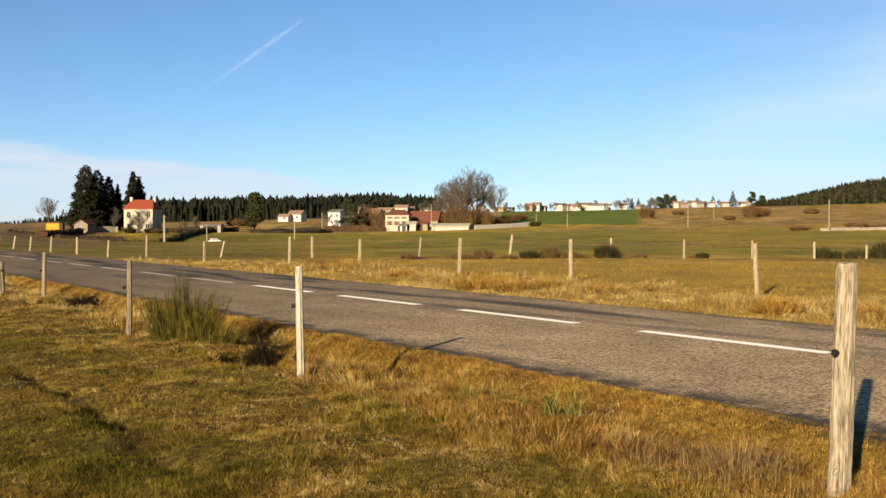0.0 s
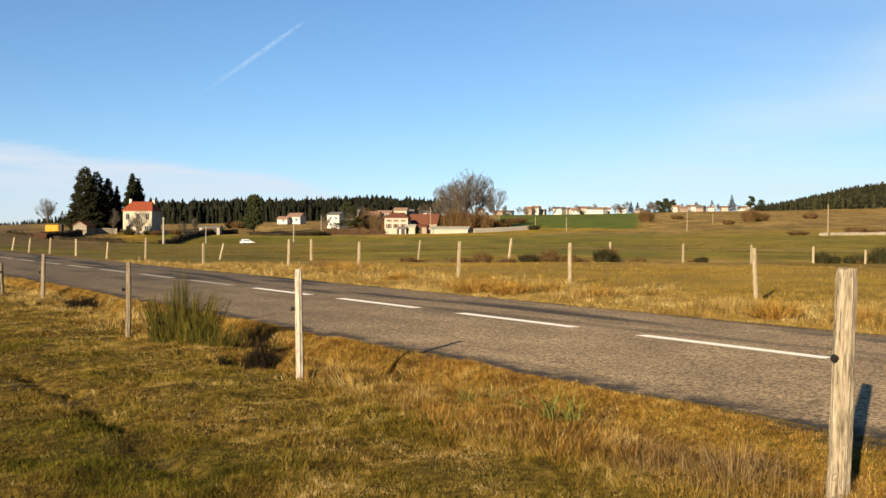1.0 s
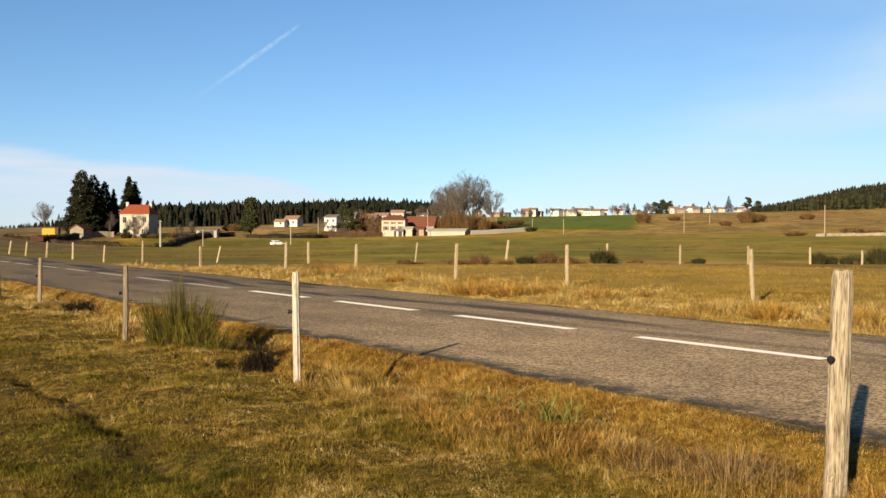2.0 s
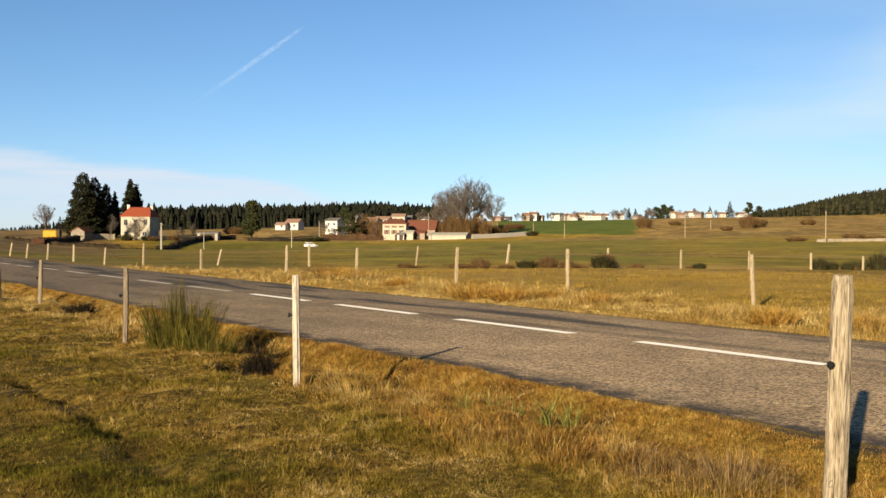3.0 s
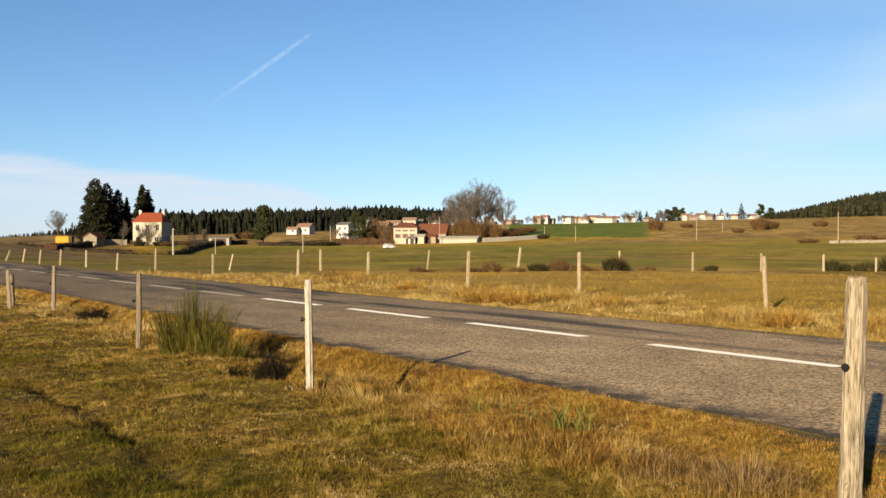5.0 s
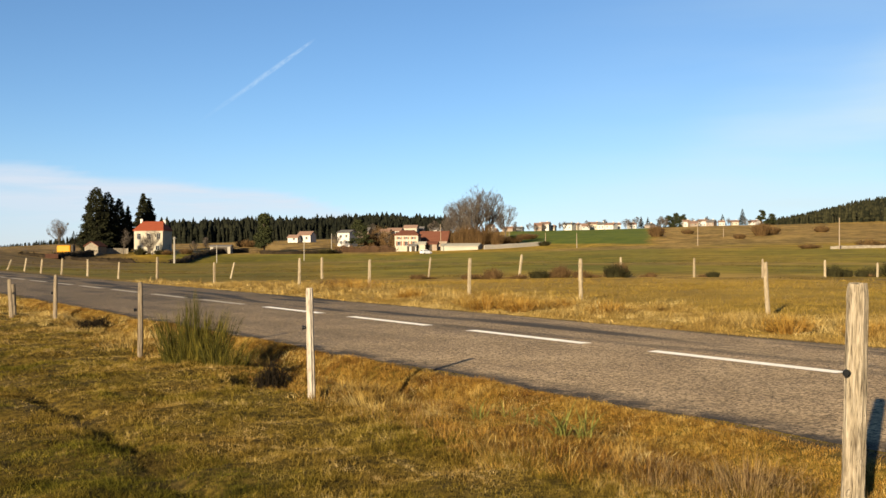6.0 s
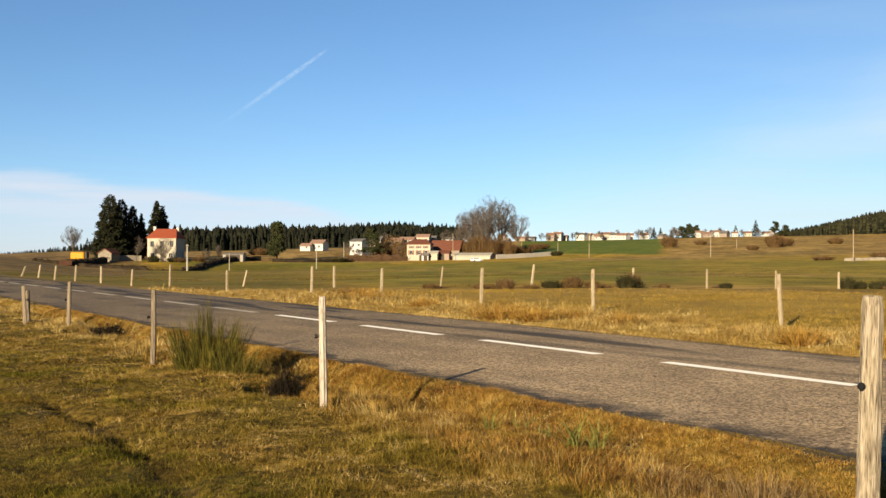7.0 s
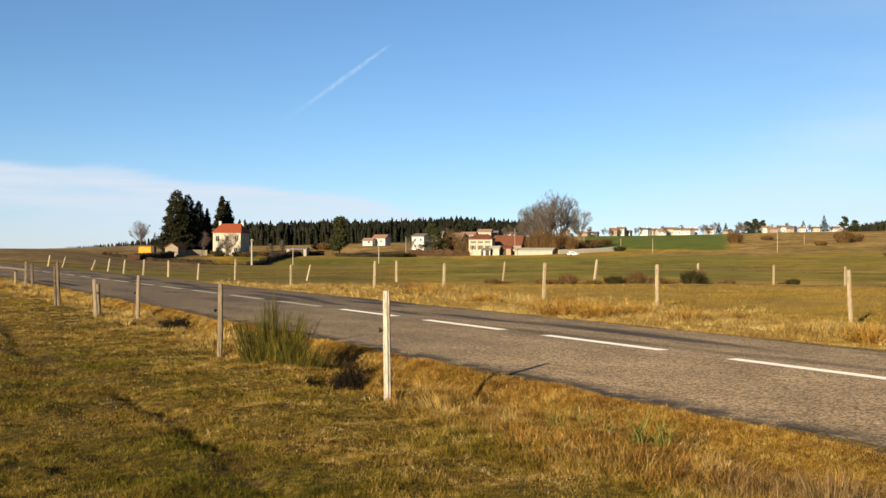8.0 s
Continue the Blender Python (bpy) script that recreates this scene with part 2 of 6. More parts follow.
def asphalt():
    m = mat("worn_asphalt", (0.36, 0.252, 0.136), (0.61, 0.437, 0.243), 0.8, 0.9, 0.8, 55, stretch=(1, 1, 1))
    nt = m.node_tree
    b = nt.nodes["Principled BSDF"]
    base = b.inputs["Base Color"].links[0].from_socket
    tc = nt.nodes.new("ShaderNodeTexCoord")
    # chippings: pale and dark stones
    vo = nt.nodes.new("ShaderNodeTexVoronoi")
    vo.inputs["Scale"].default_value = 46
    nt.links.new(tc.outputs["Object"], vo.inputs["Vector"])
    bw = nt.nodes.new("ShaderNodeRGBToBW")
    nt.links.new(vo.outputs["Color"], bw.inputs["Color"])
    r0 = nt.nodes.new("ShaderNodeMapRange")
    r0.inputs["From Min"].default_value, r0.inputs["From Max"].default_value = 0.2, 0.8
    r0.inputs["To Min"].default_value, r0.inputs["To Max"].default_value = 0.38, 1.66
    nt.links.new(bw.outputs[0], r0.inputs["Value"])
    mul = nt.nodes.new("ShaderNodeMix")
    mul.data_type, mul.blend_type = "RGBA", "MULTIPLY"
    mul.inputs["Factor"].default_value = 1.0
    # coarse grain: worn-out stones and filled hollows a hand wide
    gr, r2, both = nt.nodes.new("ShaderNodeTexNoise"), nt.nodes.new("ShaderNodeMapRange"), nt.nodes.new("ShaderNodeMath")
    gr.inputs["Scale"].default_value, gr.inputs["Detail"].default_value, gr.inputs["Roughness"].default_value = 9.0, 7, 0.75
    nt.links.new(tc.outputs["Object"], gr.inputs["Vector"])
    r2.inputs["From Min"].default_value, r2.inputs["From Max"].default_value = 0.3, 0.7
    r2.inputs["To Min"].default_value, r2.inputs["To Max"].default_value = 0.76, 1.27
    nt.links.new(gr.outputs["Fac"], r2.inputs["Value"])
    both.operation = "MULTIPLY"
    nt.links.new(r0.outputs[0], both.inputs[0])
    nt.links.new(r2.outputs[0], both.inputs[1])
    nt.links.new(base, mul.inputs[6])
    nt.links.new(both.outputs[0], mul.inputs[7])
    # long tar patches and worn tracks along the road (x is along it)
    mp = nt.nodes.new("ShaderNodeMapping")
    mp.inputs["Scale"].default_value = (0.16, 1.1, 1)
    nt.links.new(tc.outputs["Object"], mp.inputs["Vector"])
    no = nt.nodes.new("ShaderNodeTexNoise")
    no.inputs["Scale"].default_value, no.inputs["Detail"].default_value = 1.0, 5
    nt.links.new(mp.outputs["Vector"], no.inputs["Vector"])
    r1 = nt.nodes.new("ShaderNodeMapRange")
    r1.inputs["From Min"].default_value, r1.inputs["From Max"].default_value = 0.50, 0.62
    nt.links.new(no.outputs["Fac"], r1.inputs["Value"])
    # mended with tar mostly in the far lane
    xyz, lane = nt.nodes.new("ShaderNodeSeparateXYZ"), nt.nodes.new("ShaderNodeMapRange")
    nt.links.new(tc.outputs["Object"], xyz.inputs[0])
    nt.links.new(xyz.outputs[1], lane.inputs["Value"])
    lane.inputs["From Min"].default_value, lane.inputs["From Max"].default_value = -0.6, 0.9
    lane.inputs["To Min"].default_value, lane.inputs["To Max"].default_value = 0.16, 0.72
    fac = nt.nodes.new("ShaderNodeMath")
    fac.operation = "MULTIPLY"
    nt.links.new(r1.outputs[0], fac.inputs[0])
    nt.links.new(lane.outputs[0], fac.inputs[1])
    # broken dark edge beside the ditch
    rim, crumble, band, most = (nt.nodes.new(k) for k in ("ShaderNodeMapRange", "ShaderNodeTexNoise", "ShaderNodeMath", "ShaderNodeMath"))
    nt.links.new(xyz.outputs[1], rim.inputs["Value"])
    rim.inputs["From Min"].default_value, rim.inputs["From Max"].default_value = -2.98, -3.36
    crumble.inputs["Scale"].default_value, crumble.inputs["Detail"].default_value = 2.6, 8
    nt.links.new(tc.outputs["Object"], crumble.inputs["Vector"])
    band.operation, most.operation = "MULTIPLY", "MAXIMUM"
    ragged = nt.nodes.new("ShaderNodeMapRange")
    ragged.inputs["From Min"].default_value, ragged.inputs["From Max"].default_value = 0.30, 0.52
    ragged.inputs["To Max"].default_value = 0.93
    nt.links.new(crumble.outputs["Fac"], ragged.inputs["Value"])
    nt.links.new(rim.outputs[0], band.inputs[0])
    nt.links.new(ragged.outputs[0], band.inputs[1])
    # the surface gets darker farther along the road
    far_dark, dark_sum = nt.nodes.new("ShaderNodeMapRange"), nt.nodes.new("ShaderNodeMath")
    nt.links.new(xyz.outputs[0], far_dark.inputs["Value"])
    far_dark.inputs["From Min"].default_value, far_dark.inputs["From Max"].default_value, far_dark.inputs["To Max"].default_value = -9.0, -30.0, 0.6
    dark_sum.operation = "ADD"
    nt.links.new(fac.outputs[0], dark_sum.inputs[0])
    nt.links.new(far_dark.outputs[0], dark_sum.inputs[1])
    nt.links.new(dark_sum.outputs[0], most.inputs[0])
    nt.links.new(band.outputs[0], most.inputs[1])
    mix = nt.nodes.new("ShaderNodeMix")
    mix.data_type = "RGBA"
    nt.links.new(most.outputs[0], mix.inputs["Factor"])
    nt.links.new(mul.outputs[2], mix.inputs[6])
    mix.inputs[7].default_value = (0.038, 0.034, 0.029, 1)
    nt.links.new(mix.outputs[2], b.inputs["Base Color"])
    return m


ASPHALT = asphalt()
GRAVEL = mat("road_chippings", (0.03, 0.024, 0.016), (0.15, 0.11, 0.066), 6, 0.9, 0, 30, island=0.8)


def ground_material():
    m = bpy.data.materials.new("meadow_ground")
    m.use_nodes = True
    nt = m.node_tree
    b = nt.nodes["Principled BSDF"]
    tc = nt.nodes.new("ShaderNodeTexCoord")

    def noise_of(scale, detail=8, stretch=(1, 1, 1)):
        mp = nt.nodes.new("ShaderNodeMapping")
        mp.inputs["Scale"].default_value = stretch
        nt.links.new(tc.outputs["Object"], mp.inputs["Vector"])
        n = nt.nodes.new("ShaderNodeTexNoise")
        n.inputs["Scale"].default_value, n.inputs["Detail"].default_value = scale, detail
        nt.links.new(mp.outputs["Vector"], n.inputs["Vector"])
        return n.outputs["Fac"]

    def ramp_of(fac, c1, c2, lo=0.35, hi=0.65):
        r = nt.nodes.new("ShaderNodeValToRGB")
        r.color_ramp.elements[0].position, r.color_ramp.elements[1].position = lo, hi
        r.color_ramp.elements[0].color, r.color_ramp.elements[1].color = (*toned(c1), 1), (*toned(c2), 1)
        nt.links.new(fac, r.inputs["Fac"])
        return r.outputs["Color"]

    def mixed(fac, c1, c2):
        x = nt.nodes.new("ShaderNodeMix")
        x.data_type = "RGBA"
        nt.links.new(fac, x.inputs["Factor"])
        nt.links.new(c1, x.inputs[6])
        nt.links.new(c2, x.inputs[7])
        return x.outputs[2]

    coarse, mid, fine = noise_of(0.035, 8, (1, 0.5, 1)), noise_of(0.42, 5), noise_of(14.0)
    add = nt.nodes.new("ShaderNodeMath")
    add.operation = "MULTIPLY_ADD"
    nt.links.new(fine, add.inputs[0])
    add.inputs[1].default_value = 0.35
    # mottling ten metres wide on top of the finer tufts
    broad = nt.nodes.new("ShaderNodeMath")
    broad.operation = "MULTIPLY_ADD"
    nt.links.new(noise_of(0.11, 4, (1, 0.6, 1)), broad.inputs[0])
    broad.inputs[1].default_value = 0.9
    nt.links.new(mid, broad.inputs[2])
    less = nt.nodes.new("ShaderNodeMath")
    less.operation = "SUBTRACT"
    nt.links.new(broad.outputs[0], less.inputs[0])
    less.inputs[1].default_value = 0.45
    nt.links.new(less.outputs[0], add.inputs[2])
    wide_fac = nt.nodes.new("ShaderNodeMapRange")
    wide_fac.inputs["From Min"].default_value, wide_fac.inputs["From Max"].default_value = 0.42, 0.58
    nt.links.new(coarse, wide_fac.inputs["Value"])
    grass = mixed(wide_fac.outputs[0], ramp_of(add.outputs[0], (0.235, 0.162, 0.008), (0.50, 0.330, 0.026), 0.55, 0.80),
                  ramp_of(add.outputs[0], (0.35, 0.210, 0.014), (0.63, 0.385, 0.045), 0.55, 0.80))
    speck = noise_of(22.0, 5)
    kinds = {"lush": ((0.105, 0.142, 0.007), (0.18, 0.205, 0.013)),
             "heath": ((0.19, 0.112, 0.024), (0.54, 0.34, 0.10)),
             "straw": ((0.18, 0.110, 0.015), (0.52, 0.335, 0.070)),
             "thatch": ((0.030, 0.021, 0.003), (0.20, 0.132, 0.022)),
             # dark earth, and the shade painted into the pit and the ruts
             "soil_shade": ((0.045, 0.033, 0.018), (0.10, 0.075, 0.035))}
    for kind, (c1, c2) in kinds.items():
        at = nt.nodes.new("ShaderNodeAttribute")
        at.attribute_name = kind
        near_by = kind in ("thatch", "soil_shade", "straw")
        grass = mixed(at.outputs["Fac"], grass, ramp_of(speck if near_by else add.outputs[0], c1, c2, 0.34 if near_by else 0.55, 0.66 if near_by else 0.80))
    nt.links.new(grass, b.inputs["Base Color"])
    b.inputs["Roughness"].default_value, b.inputs["Specular IOR Level"].default_value = 0.95, 0.1
    bp = nt.nodes.new("ShaderNodeBump")
    bp.inputs["Strength"].default_value, bp.inputs["Distance"].default_value = 0.25, 0.05
    nt.links.new(add.outputs[0], bp.inputs["Height"])
    nt.links.new(bp.outputs["Normal"], b.inputs["Normal"])
    return m


GROUND = ground_material()

# ---- the lie of the land ----
U, N, MID = Vector((-0.545, 0.8384)), Vector((0.8384, 0.545)), 10.2   # the road's way, its normal, and its centre line's distance
NEAR_EDGE, FAR_EDGE = -3.5, 3.0
BEARINGS = np.array([-30, -24, -20, -14, -8, -2.5, 3, 9, 15, 22, 30.0])
REACHES = np.array([40, 70, 140, 220, 310, 350, 400, 450, 650, 950.0])
HEIGHTS = np.array([
    [-0.2, -0.4, -0.4, 0.3, 1.2, 1.4, 1.3, 1.2, 0.0, -2.0],
    [-0.2, -0.5, -0.7, 0.0, 1.2, 1.45, 1.4, 1.4, 1.0, 0.0],
    [-0.2, -0.5, -1.2, -1.9, -2.2, -0.2, 1.4, 3.0, 4.0, 3.0],
    [-0.2, -0.6, -1.6, -2.5, -2.9, -0.2, 0.7, 1.8, 4.2, 5.5],
    [-0.2, -0.6, -1.4, -2.1, -2.2, -1.2, 0.6, 3.0, 6.5, 9.0],
    [-0.2, -0.6, -1.3, -1.7, -1.4, -1.1, -0.8, 1.6, 9.5, 12.0],
    [-0.2, -0.5, -1.0, -1.2, -0.6, -0.2, 0.7, 3.0, 10.0, 11.0],
    [-0.2, -0.5, -0.9, -0.8, 0.3, 1.0, 2.7, 5.0, 11.0, 11.0],
    [-0.2, -0.5, -0.8, -0.5, 0.8, 1.6, 3.4, 5.5, 13.0, 12.0],
    [-0.2, -0.6, -0.8, 0.0, 1.5, 2.3, 3.7, 5.5, 12.0, 31.0],
    [-0.2, -0.6, -0.8, 0.0, 1.5, 2.5, 4.0, 6.0, 14.0, 46.0]])
# the lane far off on which the car drives: seconds, place
LANE = np.array([(-3.0, -86.0, 281.0, -3.5), (0.0, -62.3, 293.5, -3.6), (1.5, -50.2, 300.5, -2.95), (3.5, -33.3, 314.5, -2.35), (4.5, -24.2, 323.0, -1.95),
                 (6.5, -3.0, 341.0, -1.0), (7.0, 3.9, 345.5, -0.75), (8.0, 15.2, 351.6, -0.35), (11.0, 48.0, 366.0, 0.9)])
_bf, _rf = np.arange(-30, 30.5, 0.5), np.arange(20, 1000, 10.0)
_t1 = np.array([np.interp(_rf, REACHES, row) for row in HEIGHTS])
_tab = np.array([np.interp(_bf, BEARINGS, _t1[:, i]) for i in range(len(_rf))]).T
for _k in range(3):
    for _ax, _w in ((0, 5), (1, 1)):
        for _j in range(_w):
            _p = np.pad(_tab, [(1, 1) if i == _ax else (0, 0) for i in range(2)], mode="edge")
            _tab = (_p[:-2] + 2 * _p[1:-1] + _p[2:]) / 4 if _ax == 0 else (_p[:, :-2] + 2 * _p[:, 1:-1] + _p[:, 2:]) / 4
PIT = (-2.18, 11.65)


def smooth(x, lo, hi):
    k = np.clip((x - lo) / (hi - lo), 0, 1)
    return k * k * (3 - 2 * k)


def wobble(x, y, s, k=0.0):
    """A cheap smooth unevenness, about -1 to 1."""
    return (np.sin(x * s + 1.3 + k) * np.cos(y * s * 1.13 - 0.7 + k) + np.sin(x * s * 2.3 - y * s * 1.7 + 2 * k) * 0.5 + np.sin(x * s * 0.6 + y * s * 4.1 + k) * 0.3) / 1.8


_dice = np.random.RandomState(77).uniform(-1, 1, (256, 256))


def lumps(x, y, size, k=0):
    """Smooth random lumps of a given width, -1 to 1."""
    u, v = np.asarray(x, float) / size + 17.3 * k, np.asarray(y, float) / size + 5.1 * k
    i, j = np.floor(u).astype(int), np.floor(v).astype(int)
    f, g = u - i, v - j
    f, g = f * f * (3 - 2 * f), g * g * (3 - 2 * g)
    p = lambda di, dj: _dice[(i + di) % 256, (j + dj) % 256]
    return (p(0, 0) * (1 - f) + p(1, 0) * f) * (1 - g) + (p(0, 1) * (1 - f) + p(1, 1) * f) * g


HOOFS = ((-2.43, 7.95, 0.15, 0.085), (-2.60, 8.25, 0.12, 0.05), (-3.27, 9.46, 0.13, 0.06), (-3.9, 10.5, 0.14, 0.06), (-1.48, 6.2, 0.12, 0.05), (-1.75, 6.55, 0.10, 0.04), (-4.6, 12.0, 0.16, 0.06),
         (-2.95, 8.8, 0.11, 0.05), (-0.55, 7.3, 0.10, 0.035), (-5.6, 13.6, 0.18, 0.06), (-4.55, 9.9, 0.12, 0.05), (-4.2, 8.6, 0.11, 0.045), (-5.3, 11.2, 0.13, 0.05), (-3.1, 6.9, 0.11, 0.04))


def tussocks(x, y):
    """Unevenness of the near meadow: hummocks, tufts and hoofprints."""
    x, y = np.asarray(x, float), np.asarray(y, float)
    d = x * N[0] + y * N[1] - MID
    z = 0.022 * lumps(x, y, 0.55) + 0.020 * lumps(x, y, 0.26, 1) + 0.012 * lumps(x, y, 0.12, 2)
    z = z * (1 + 0.8 * smooth(d, -6.2, -5.0))
    for hx, hy, hr, deep in HOOFS:
        z = z - deep * np.exp(-(((x - hx) ** 2 + (y - hy) ** 2) / hr ** 2) ** 1.5)
    return z * smooth(-d, 3.75, 4.3) * (1 - smooth(np.hypot(x, y), 22, 34))


def ground_z(x, y):
    """Height of the ground, for numbers or arrays."""
    x, y = np.asarray(x, float), np.asarray(y, float)
    r, az = np.hypot(x, y), np.degrees(np.arctan2(x, y))
    ai = np.clip((np.clip(az, -30, 30) + 30) / 0.5, 0, len(_bf) - 1.001)
    ri = np.clip((r - 20) / 10, 0, len(_rf) - 1.001)
    a0, r0 = ai.astype(int), ri.astype(int)
    fa, fr = ai - a0, ri - r0
    far = (_tab[a0, r0] * (1 - fa) * (1 - fr) + _tab[a0 + 1, r0] * fa * (1 - fr) + _tab[a0, r0 + 1] * (1 - fa) * fr + _tab[a0 + 1, r0 + 1] * fa * fr)
    far = far - smooth(r, 1000, 3500) * far * 0.8
    far = far + wobble(x, y, 0.09) * 0.06 * smooth(r, 25, 60)
    d, s = x * N[0] + y * N[1] - MID, x * U[0] + y * U[1]
    lane_z = np.interp(x, LANE[:, 1], LANE[:, 3])
    off = np.abs(y - np.interp(x, LANE[:, 1], LANE[:, 2]))
    far = np.where((x > -86) & (x < 48), far + (lane_z - far) * (1 - smooth(off, 5, 24)), far)
    # close by: meadow, ditch, road bed, far verge
    near = wobble(x, y, 0.8) * 0.035 + wobble(x, y, 2.9, 1.0) * 0.022 + wobble(x, y, 6.7, 2.0) * 0.014
    near = near * smooth(-d, 3.6, 4.6) + near * smooth(d, 3.2, 4.5) + tussocks(x, y)
    ditch = np.exp(-((d + 4.5) / 0.42) ** 2) * (0.20 + 0.07 * np.sin(s * 0.7))
    near = near - ditch - 0.16 * smooth(d, 3.1, 9) - 0.10 * np.exp(-((d - 3.9) / 0.4) ** 2)
    near = near + 0.045 * np.exp(-((d + 3.98) / 0.22) ** 2) * (1 + 0.5 * np.sin(s * 2.3))
    pit = np.exp(-(((x - PIT[0] - 0.08) / 0.32) ** 2 + ((y - PIT[1]) / 0.62) ** 2) ** 2)
    near = near - 0.36 * pit
    # wheel ruts of the field track
    rut = np.exp(-((d + 8.05 + 0.18 * np.sin(s * 0.5)) / 0.14) ** 2) + np.exp(-((d + 9.6 + 0.18 * np.sin(s * 0.5 + 1)) / 0.16) ** 2) * 0.7
    near = near - rut * smooth(y, 5.8, 7.6) * 0.048 * (1 + 0.9 * lumps(x, y, 0.45, 4))
    near = near - 0.024 * smooth(d, -4.1, NEAR_EDGE) * (1 - smooth(d, FAR_EDGE, 3.7))
    bed = smooth(d, NEAR_EDGE + 0.12, NEAR_EDGE + 0.32) * (1 - smooth(d, FAR_EDGE - 0.25, FAR_EDGE - 0.02)) * (r < 130)
    k = smooth(r, 38, 62)
    z = near * (1 - k) + far * k
    roadside = np.exp(-((np.clip(np.abs(d - 0.2) - 3.4, 0, None)) / 2.5) ** 2)
    z = z * (1 - roadside * k) + roadside * k * (-0.05 * smooth(r, 40, 90))
    return z * (1 - bed) + bed * (-0.10 - 0.05 * smooth(r, 40, 90))


def gz(x, y):
    return float(ground_z(x, y))


def at(bearing, reach):
    """The place on the ground at a bearing (clockwise from +y) and distance from the viewpoint."""
    x, y = reach * math.sin(radians(bearing)), reach * math.cos(radians(bearing))
    return x, y, gz(x, y)


# ---- building blocks ----
def mesh_of(name, bm, material=None, smooth_shade=False):
    me = bpy.data.meshes.new(name)
    bm.normal_update()
    bm.to_mesh(me)
    bm.free()
    if material:
        me.materials.append(material)
    if smooth_shade:
        me.polygons.foreach_set("use_smooth", [True] * len(me.polygons))
    return me


def raw_mesh(name, verts, faces, material):
    """A mesh from arrays: verts (n, 3), faces a list of arrays (m, 3) or (m, 4)."""
    me = bpy.data.meshes.new(name)
    verts = np.asarray(verts, np.float32)
    loops = np.concatenate([f.ravel() for f in faces]).astype(np.int32)
    sizes = np.concatenate([np.full(len(f), f.shape[1]) for f in faces]).astype(np.int32)
    me.vertices.add(len(verts))
    me.vertices.foreach_set("co", verts.ravel())
    me.loops.add(len(loops))
    me.loops.foreach_set("vertex_index", loops)
    me.polygons.add(len(sizes))
    me.polygons.foreach_set("loop_start", np.concatenate([[0], np.cumsum(sizes)[:-1]]).astype(np.int32))
    me.polygons.foreach_set("loop_total", sizes)
    me.update(calc_edges=True)
    me.materials.append(material)
    return me


def part(name, bm, material, parent, label="", m=None, smooth_shade=False):
    ob = new(name, bm if isinstance(bm, bpy.types.Mesh) else mesh_of(name, bm, material, smooth_shade))
    ob.parent = parent
    if m is not None:
        ob.matrix_basis = m
    return tagged(ob, label)


def box(bm, x0, x1, y0, y1, z0, z1):
    vs = [bm.verts.new((x, y, z)) for z in (z0, z1) for y in (y0, y1) for x in (x0, x1)]
    for f in ((0, 2, 3, 1), (4, 5, 7, 6), (0, 1, 5, 4), (1, 3, 7, 5), (3, 2, 6, 7), (2, 0, 4, 6)):
        bm.faces.new([vs[i] for i in f])
    return vs


def box_bm(*a, bevel=0.0):
    bm = bmesh.new()
    box(bm, *a)
    if bevel:
        bmesh.ops.bevel(bm, geom=list(bm.edges), offset=bevel, segments=2, affect="EDGES", profile=0.5)
    return bm


def tube(bm, pts, radii, sides=6):
    """A tapering tube through pts."""
    rings = []
    for i, (p, r) in enumerate(zip(pts, radii)):
        way = (Vector(pts[min(i + 1, len(pts) - 1)]) - Vector(pts[max(i - 1, 0)])).normalized()
        q = way.to_track_quat("Z", "Y")
        rings.append([bm.verts.new(Vector(p) + q @ Vector((r * math.cos(2 * math.pi * k / sides), r * math.sin(2 * math.pi * k / sides), 0))) for k in range(sides)])
    for a_, b_ in zip(rings, rings[1:]):
        for k in range(sides):
            bm.faces.new((a_[k], a_[(k + 1) % sides], b_[(k + 1) % sides], b_[k]))
    bm.faces.new(rings[-1])
    bm.faces.new(rings[0][::-1])


